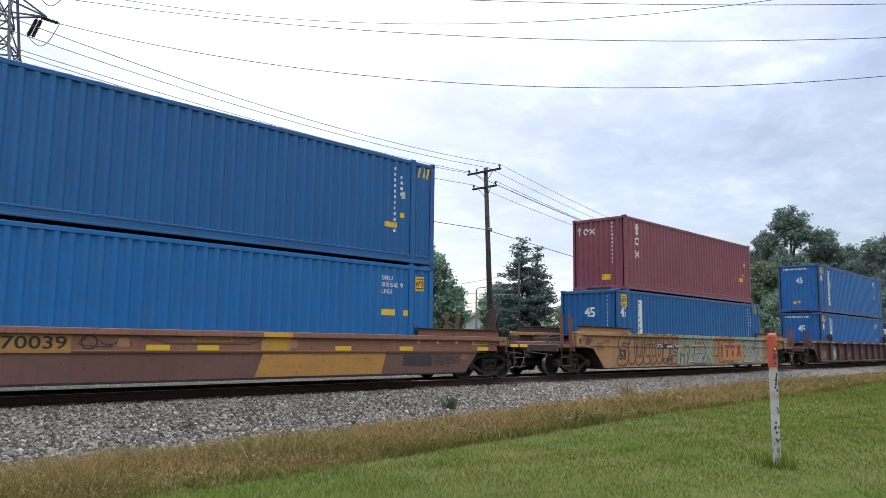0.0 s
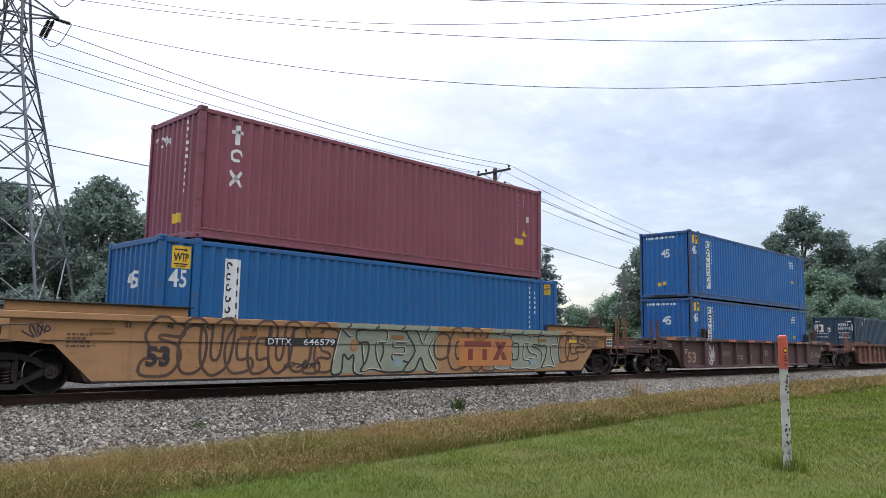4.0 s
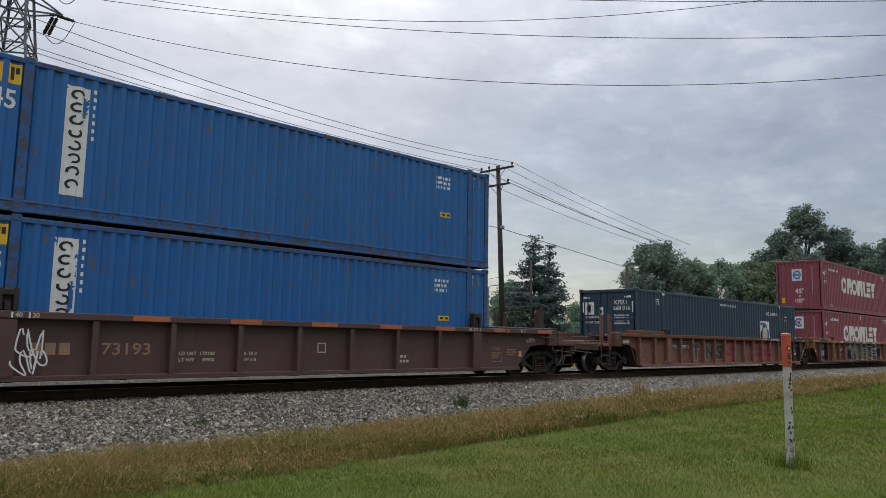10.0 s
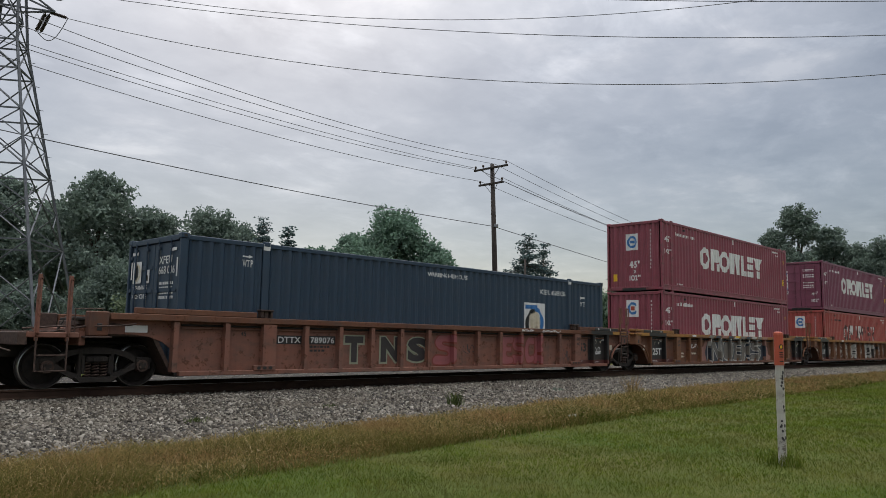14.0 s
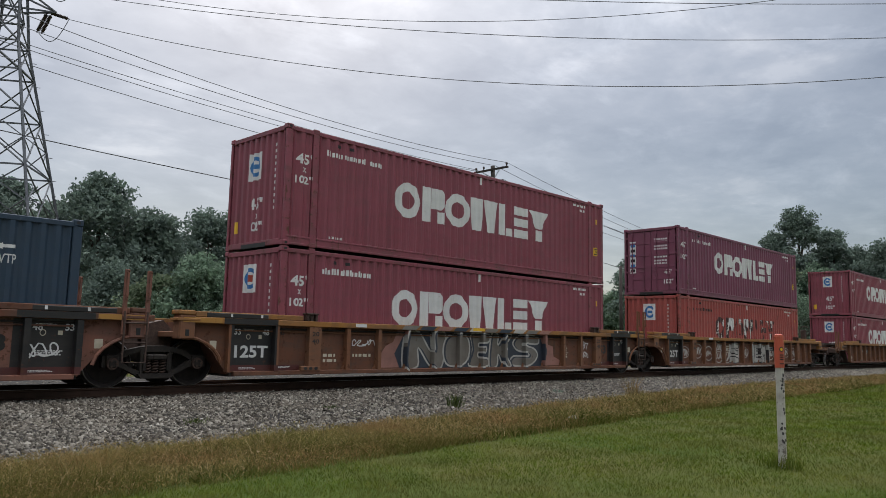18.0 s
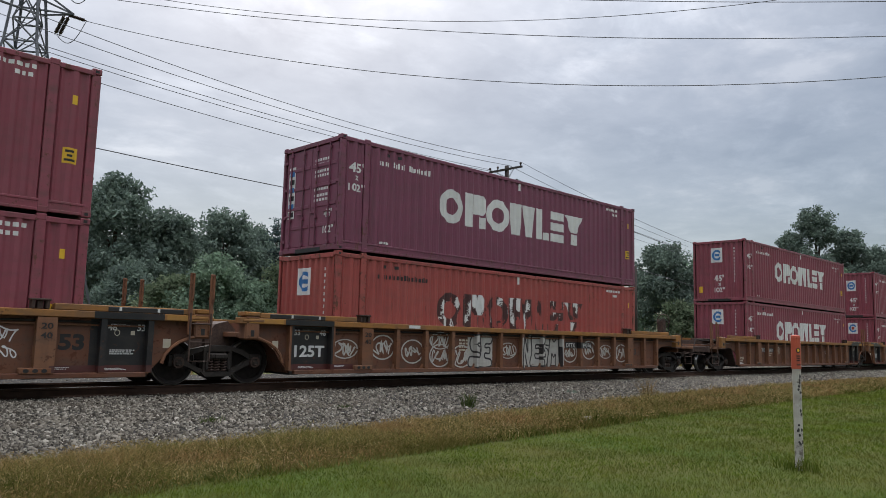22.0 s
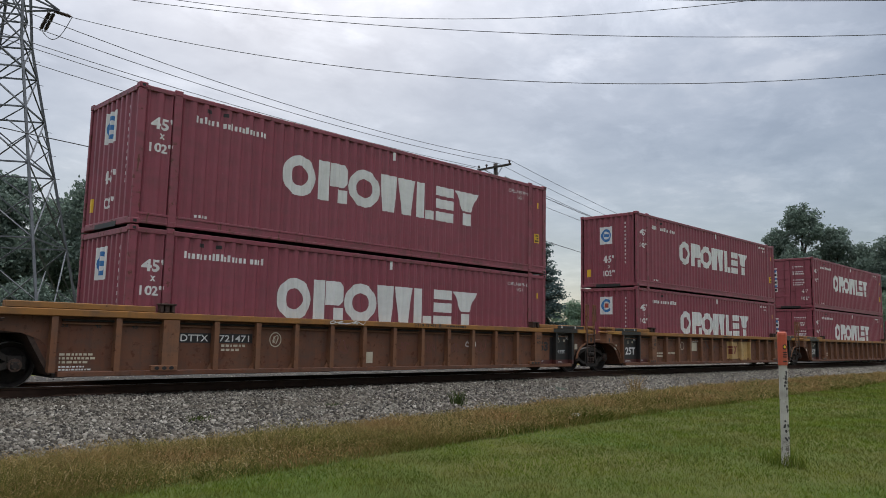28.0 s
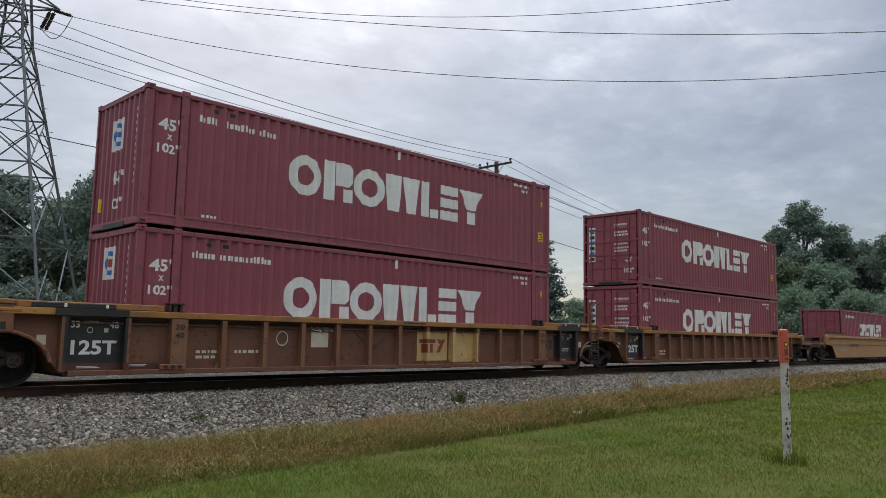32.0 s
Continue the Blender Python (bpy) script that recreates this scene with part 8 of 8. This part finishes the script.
# ---- lattice tower ----
def tower():
    cx, cy = spot(14.2, 36.0)
    ob = thing("lattice_tower", "tall grey steel lattice transmission tower", "tower", pose(cx, cy, 0))
    vr = Vector((math.cos(radians(14.2)), -math.sin(radians(14.2))))      # to the right, seen from the lawn
    vd = Vector((math.sin(radians(14.2)), math.cos(radians(14.2))))       # away

    def corner(k, z):
        r = max(0.48, 4.48 * (17.0 - z) / 17.0)
        a = radians(25 + 90 * k)
        p = vr * r * math.cos(a) + vd * r * math.sin(a)
        return Vector((p.x, p.y, z))

    levels = [0.0, 4.9, 8.0, 10.4, 12.2, 13.5, 14.6, 16.0, 17.4, 18.8, 20.2, 21.6]
    for k in range(4):
        part("leg", Shape().tube([tuple(corner(k, z)) for z in (0, 4.9, 8.0, 10.4, 12.2, 13.5, 17.4, 21.6)], 0.068, 4), TOWER_STEEL, ob, "angle steel tower leg")
        for i, (a, b) in enumerate(zip(levels, levels[1:])):
            p, q, s, t = corner(k, a), corner(k + 1, a), corner(k, b), corner(k + 1, b)
            part("brace", Shape().tube([tuple(p), tuple(t)], 0.036, 4), TOWER_STEEL, ob)
            part("brace", Shape().tube([tuple(q), tuple(s)], 0.036, 4), TOWER_STEEL, ob)
            part("girt", Shape().tube([tuple(s), tuple(t)], 0.042, 4), TOWER_STEEL, ob)
            if i < 3:
                m = (p + q + s + t) / 4
                for g in (p, q):
                    h = g.lerp(s if g == p else t, 0.5)
                    part("sub_brace", Shape().tube([tuple(h), tuple(g.lerp(m, 0.52))], 0.028, 4), TOWER_STEEL, ob)
                    part("sub_brace", Shape().tube([tuple(h), tuple((s if g == p else t).lerp(m, 0.5))], 0.028, 4), TOWER_STEEL, ob)
    for z in (15.2, 18.4, 21.4):
        for s in (-1, 1):
            tip = vr * 1.75 * s
            tip = Vector((tip.x, tip.y, z + 0.16))
            for k in range(4):
                part("arm_bar", Shape().tube([tuple(corner(k, z + (0.9 if k % 2 else -0.1))), tuple(tip)], 0.045, 4), TOWER_STEEL, ob)
    for z in range(2, 14):
        p = corner(0, float(z))
        part("climbing_peg", Shape().tube([tuple(p), tuple(p + Vector((vr.x, vr.y, 0)) * 0.22)], 0.014, 4), TOWER_STEEL, ob)
    return cx, cy, vr, vd


TX, TY, VR, VD = tower()


def string(name, a, b, label):
    """A string of insulator discs from a to b."""
    ob = thing(name, label, "insulator", group="tower insulators")
    a, b = Vector(a), Vector(b)
    n = 12
    part("rod", Shape().tube([tuple(a), tuple(b)], 0.025, 6), CASTING, ob)
    for k in range(n):
        p = a.lerp(b, 0.12 + 0.76 * k / (n - 1))
        d = (b - a).normalized() * 0.035
        part("disc", Shape().tube([tuple(p - d), tuple(p), tuple(p + d)], 0.1, 10, taper=[0.04, 0.088, 0.045]), INSULATOR, ob)


def wire(points, r, label, group):
    tagged(part("wire", Shape().tube(points, r, 5), WIRE, None, smooth=True), label, "wire", group)


ARM = Vector((10.31, 34.70, 15.36))
UX, UY = math.cos(radians(-55)), math.sin(radians(-55))
TIP = Vector((11.005, 34.277, 15.17))
HANG = Vector((9.93, 34.60, 14.27))
string("insulator_string", ARM, TIP, "brown insulator string pulling a line wire")
string("insulator_string", ARM + Vector((-0.08, 0.02, -0.05)), HANG + Vector((-0.08, 0, 0)), "brown insulator string hanging from a tower arm")
string("insulator_string", ARM + Vector((0.08, -0.02, -0.05)), HANG + Vector((0.1, 0, 0)), "brown insulator string hanging from a tower arm")
wire([tuple(HANG + (TIP - HANG) * t - Vector((0, 0, 0.68 * math.sin(math.pi * t)))) for t in [k / 12 for k in range(13)]], 0.018, "looping jumper wire at the tower", "line wires over the track")
UP1, UP2 = Vector((9.25, 31.67, 15.1)), Vector((10.22, 31.35, 15.35))
wire([tuple(UP1 + (UP2 - UP1) * t - Vector((0, 0, 0.55 * math.sin(math.pi * t)))) for t in [k / 12 for k in range(13)]], 0.018, "looping jumper wire at the tower", "line wires over the track")
for off, c2, c1, c0, a, b in ((0, 0.00501, -0.2835, 15.15, 0, 58), (0, 0.00277, -0.1999, 16.35, -1.5, 58), (3, 0.00518, -0.2252, 17.86, 0, 50), (0, 0.00171, -0.1595, 17.5, 0, 58)):
    bx, by = TIP.x - UY * off, TIP.y + UX * off
    pts = [(bx + UX * u, by + UY * u, c2 * u * u + c1 * u + c0) for u in np.linspace(a, b, 40)]
    wire(pts, 0.0145, "taut dark transmission line wire", "line wires over the track")


# ---- wooden pole line ----
def pole():
    x, y = 33.4, 28.7
    ob = thing("utility_pole", "weathered wooden utility pole with two crossarms, leaning", "utility pole", pose(x, y, 0))
    lean = Vector((-0.055, 0.0, 1.0))
    base = Vector((0.75, 0, -0.2))
    tip = base + lean * 12.0
    part("shaft", Shape().tube([tuple(base), tuple(base + lean * 6), tuple(tip)], 0.15, 12, taper=[0.18, 0.155, 0.125]), POLE_WOOD, ob, smooth=True)
    for z, w, dy in ((11.55, 1.3, 0.16), (10.6, 0.95, 0.16)):
        c = base + lean * (z + 0.2)
        d = Vector((0.0, -1.0, 0.0))
        off = Vector((0.16, 0.0, 0))
        part("crossarm", Shape().tube([tuple(c - d * w - off), tuple(c + d * w - off)], 0.075, 4), POLE_WOOD, ob, "wooden crossarm")
        part("arm_brace", Shape().tube([tuple(c - d * w * 0.55 - off), tuple(c - Vector((0, 0, 0.65)))], 0.02, 4), GALV, ob)
        part("arm_brace", Shape().tube([tuple(c + d * w * 0.55 - off), tuple(c - Vector((0, 0, 0.65)))], 0.02, 4), GALV, ob)
        for q in ((-0.92, -0.45, 0.92) if z > 11 else (-0.9, 0.9)):
            p = c + d * w * q - off
            part("pin_insulator", Shape().tube([tuple(p), tuple(p + Vector((0, 0, 0.1))), tuple(p + Vector((0, 0, 0.2))), tuple(p + Vector((0, 0, 0.27)))], 0.05, 8, taper=[0.02, 0.03, 0.075, 0.05]), INSULATOR, ob)
    part("cable_clamp", Shape().box(0.2, 0.5, -0.2, 0.1, 8.0, 8.2, 0.02), GALV, ob)


pole()
for y, c2, c1, c0, zp, zf in ((27.5, 0.00349, -0.15451, 13.081, 11.817, 9.2), (28.4, 0.00289, -0.12892, 12.837, 11.750, 9.2), (29.9, 0.00198, -0.09200, 12.582, 11.713, 9.5), (29.6, 0.00258, -0.11145, 12.401, 11.551, 9.3), (29.6, 0.00247, -0.11172, 11.853, 10.880, 8.9), (27.8, 0, 0, 0, 10.85, 8.5)):
    if c0:
        wire([(x, y, c2 * x * x + c1 * x + c0) for x in np.linspace(-8, 33.4, 25)], 0.014, "thin dark overhead line wire", "wires of the pole line")
    pts = [(33.4 + 22 * t, y, zp + (zf - zp) * t - 4 * 0.22 * t * (1 - t)) for t in np.linspace(0, 1, 20)]
    wire(pts, 0.014, "thin dark overhead line wire", "wires of the pole line")
pts = [(x, 28.6, 7.95 + 0.0010 * (x - 24.0) ** 2) for x in np.linspace(-8, 33.4, 24)] + [(33.4 + 34.6 * t, 28.6, 8.04 - 2.75 * t - 4 * 0.06 * t * (1 - t)) for t in np.linspace(0.05, 1, 16)]
wire(pts, 0.02, "thick black telephone cable on the poles", "wires of the pole line")


def far_pole(az, d, el, name, label, r=0.13):
    x, y = spot(az, d)
    h = top(el, d)
    ob = thing(name, label, "utility pole", pose(x, y, 0))
    part("shaft", Shape().tube([(0, 0, -0.2), (0, 0, h)], r, 10, taper=[r * 1.2, r]), POLE_WOOD, ob, smooth=True)
    return ob, h


far_pole(59.1, 62.0, 5.7, "stub_pole", "plain grey wooden pole without crossarms", 0.12)


# ---- level crossing signal beyond the track ----
def crossing_signal():
    x, y = 47.6, 21.6
    ob = thing("crossing_signal", "silver level crossing signal with crossbuck and lamps", "crossing signal", pose(x, y, 0.0, 0, 0, -4))
    part("mast", Shape().tube([(0, 0, -0.2), (0, 0, 5.2)], 0.06, 10), GALV, ob, "galvanised signal mast")
    for s in (-1, 1):
        part("crossbuck_blade", Shape().box(-0.6, 0.6, -0.1, -0.07, -0.11, 0.11, 0.004), WHITE, ob, "white crossbuck blade").matrix_basis = pose(0, 0, 4.55, 0, 45 * s, 0)
        part("crossbuck_lettering", Shape().box(-0.5, -0.12, -0.108, -0.1, -0.05, 0.05), BLACK, ob).matrix_basis = pose(0, 0, 4.55, 0, 45 * s, 0)
    part("lamp_arm", Shape().tube([(-0.8, 0, 3.3), (0.8, 0, 3.3)], 0.035, 8), GALV, ob)
    for dx in (-0.75, 0.75):
        for sy in (-1, 1):
            lamp = part("lamp", Shape().lathe([(0.06, 0.0), (0.15, 0.05), (0.16, 0.12)], 14).mesh("lamp", BLACK), None, ob, "round black signal lamp housing")
            lamp.matrix_basis = pose(dx, sy * 0.18, 3.3, 0, 0, 0 if sy > 0 else 180)
            part("backplate", Shape().lathe([(0.28, 0.10), (0.29, 0.12)], 18), BLACK, lamp)
    part("bell", Shape().lathe([(0.03, 0.0), (0.14, 0.04), (0.13, 0.1)], 14), GALV, ob).matrix_basis = pose(0, 0, 5.2, -90, 0, 0)


crossing_signal()


# ---- street beyond the wood: lamp, house, wires ----
def street():
    x, y = spot(48.75, 96.0)
    h = top(4.1, 96.0)
    ob = thing("street_lamp", "grey street lamp with a short curved arm", "street lamp", pose(x, y, 0, 0, 0, -48))
    part("pole", Shape().tube([(0, 0, -0.1), (0, 0, h - 0.15)], 0.12, 8, taper=[0.14, 0.09]), GALV, ob, "tall grey lamp pole")
    part("arm", Shape().tube([(0, 0, h - 0.3), (0.15, 0, h - 0.02), (0.5, 0, h + 0.12), (0.8, 0, h + 0.14)], 0.05, 6), GALV, ob)
    part("lamp_head", Shape().box(0.7, 1.2, -0.12, 0.12, h + 0.06, h + 0.2, 0.04), GALV, ob, "flat lamp head")
    x, y = spot(48.75, 118.0)
    ob = thing("house", "small pale house with a brown gable roof", "house", pose(x, y, 0, 0, 0, -38))
    part("wall", Shape().prism([(-2.2, -0.2), (2.2, -0.2), (2.2, 4.3), (0.6, 6.1), (-2.2, 4.4)], 0, 7.0), HOUSE_WALL, ob, "pale grey clapboard wall")
    for s in ((-2.5, 4.15, 0.6, 6.22), (0.6, 6.22, 2.4, 4.2)):
        part("roof", Shape().prism([(s[0], s[1]), (s[2], s[3]), (s[2], s[3] + 0.14), (s[0], s[1] + 0.14)], -0.35, 7.3), HOUSE_ROOF, ob, "brown shingle roof slope")
    part("porch_roof", Shape().prism([(-3.4, 3.1), (-2.2, 3.5), (2.0, 3.5), (2.0, 3.3), (-3.4, 2.9)], -1.6, 0.0), HOUSE_ROOF, ob, "brown porch roof")
    far_pole(52.0, 60.5, 6.05, "utility_pole", "plain dark wooden pole before a cedar tree", 0.08)
    for za, zb in ((4.6, 5.1), (3.95, 3.78), (3.05, 3.38), (2.93, 2.6)):
        a, b = spot(44.0, 90.0), spot(52.0, 61.0)
        z1, z0 = 61.0 * math.tan(radians(zb + (zb - za) * 0.55)) + 1.35, 90.0 * math.tan(radians(za - (zb - za) * 1.1)) + 1.35
        wire([(a[0] + (b[0] - a[0]) * t, a[1] + (b[1] - a[1]) * t, z0 + (z1 - z0) * t - 0.8 * t * (1 - t)) for t in np.linspace(0, 1, 14)], 0.02, "thin dark street wire", "street wires")


HOUSE_WALL = paint("pale_house_wall", (0.42, 0.42, 0.40), (0.36, 0.36, 0.34), wear=0.7, streak=0.3, dirt=0.2, rough=0.8)
HOUSE_ROOF = plain("brown_shingles", (0.075, 0.055, 0.045), (0.12, 0.09, 0.075), 3, 0.95, 0.0, 0.5)
street()


# ---- motion ----
def motions():
    for ob, x0, z in MOVERS:
        walk(ob, [(float(t), pose(x0 + train_shift(t), TRACK_Y, RAIL_Z + z)) for t in range(0, 33)])
    steps = [k * 0.1 for k in range(321)]
    for ws, x, r in WHEELS:
        walk(ws, [(t, pose(x, 0, r, 0, math.degrees(train_shift(t) / r), 0)) for t in steps])


motions()
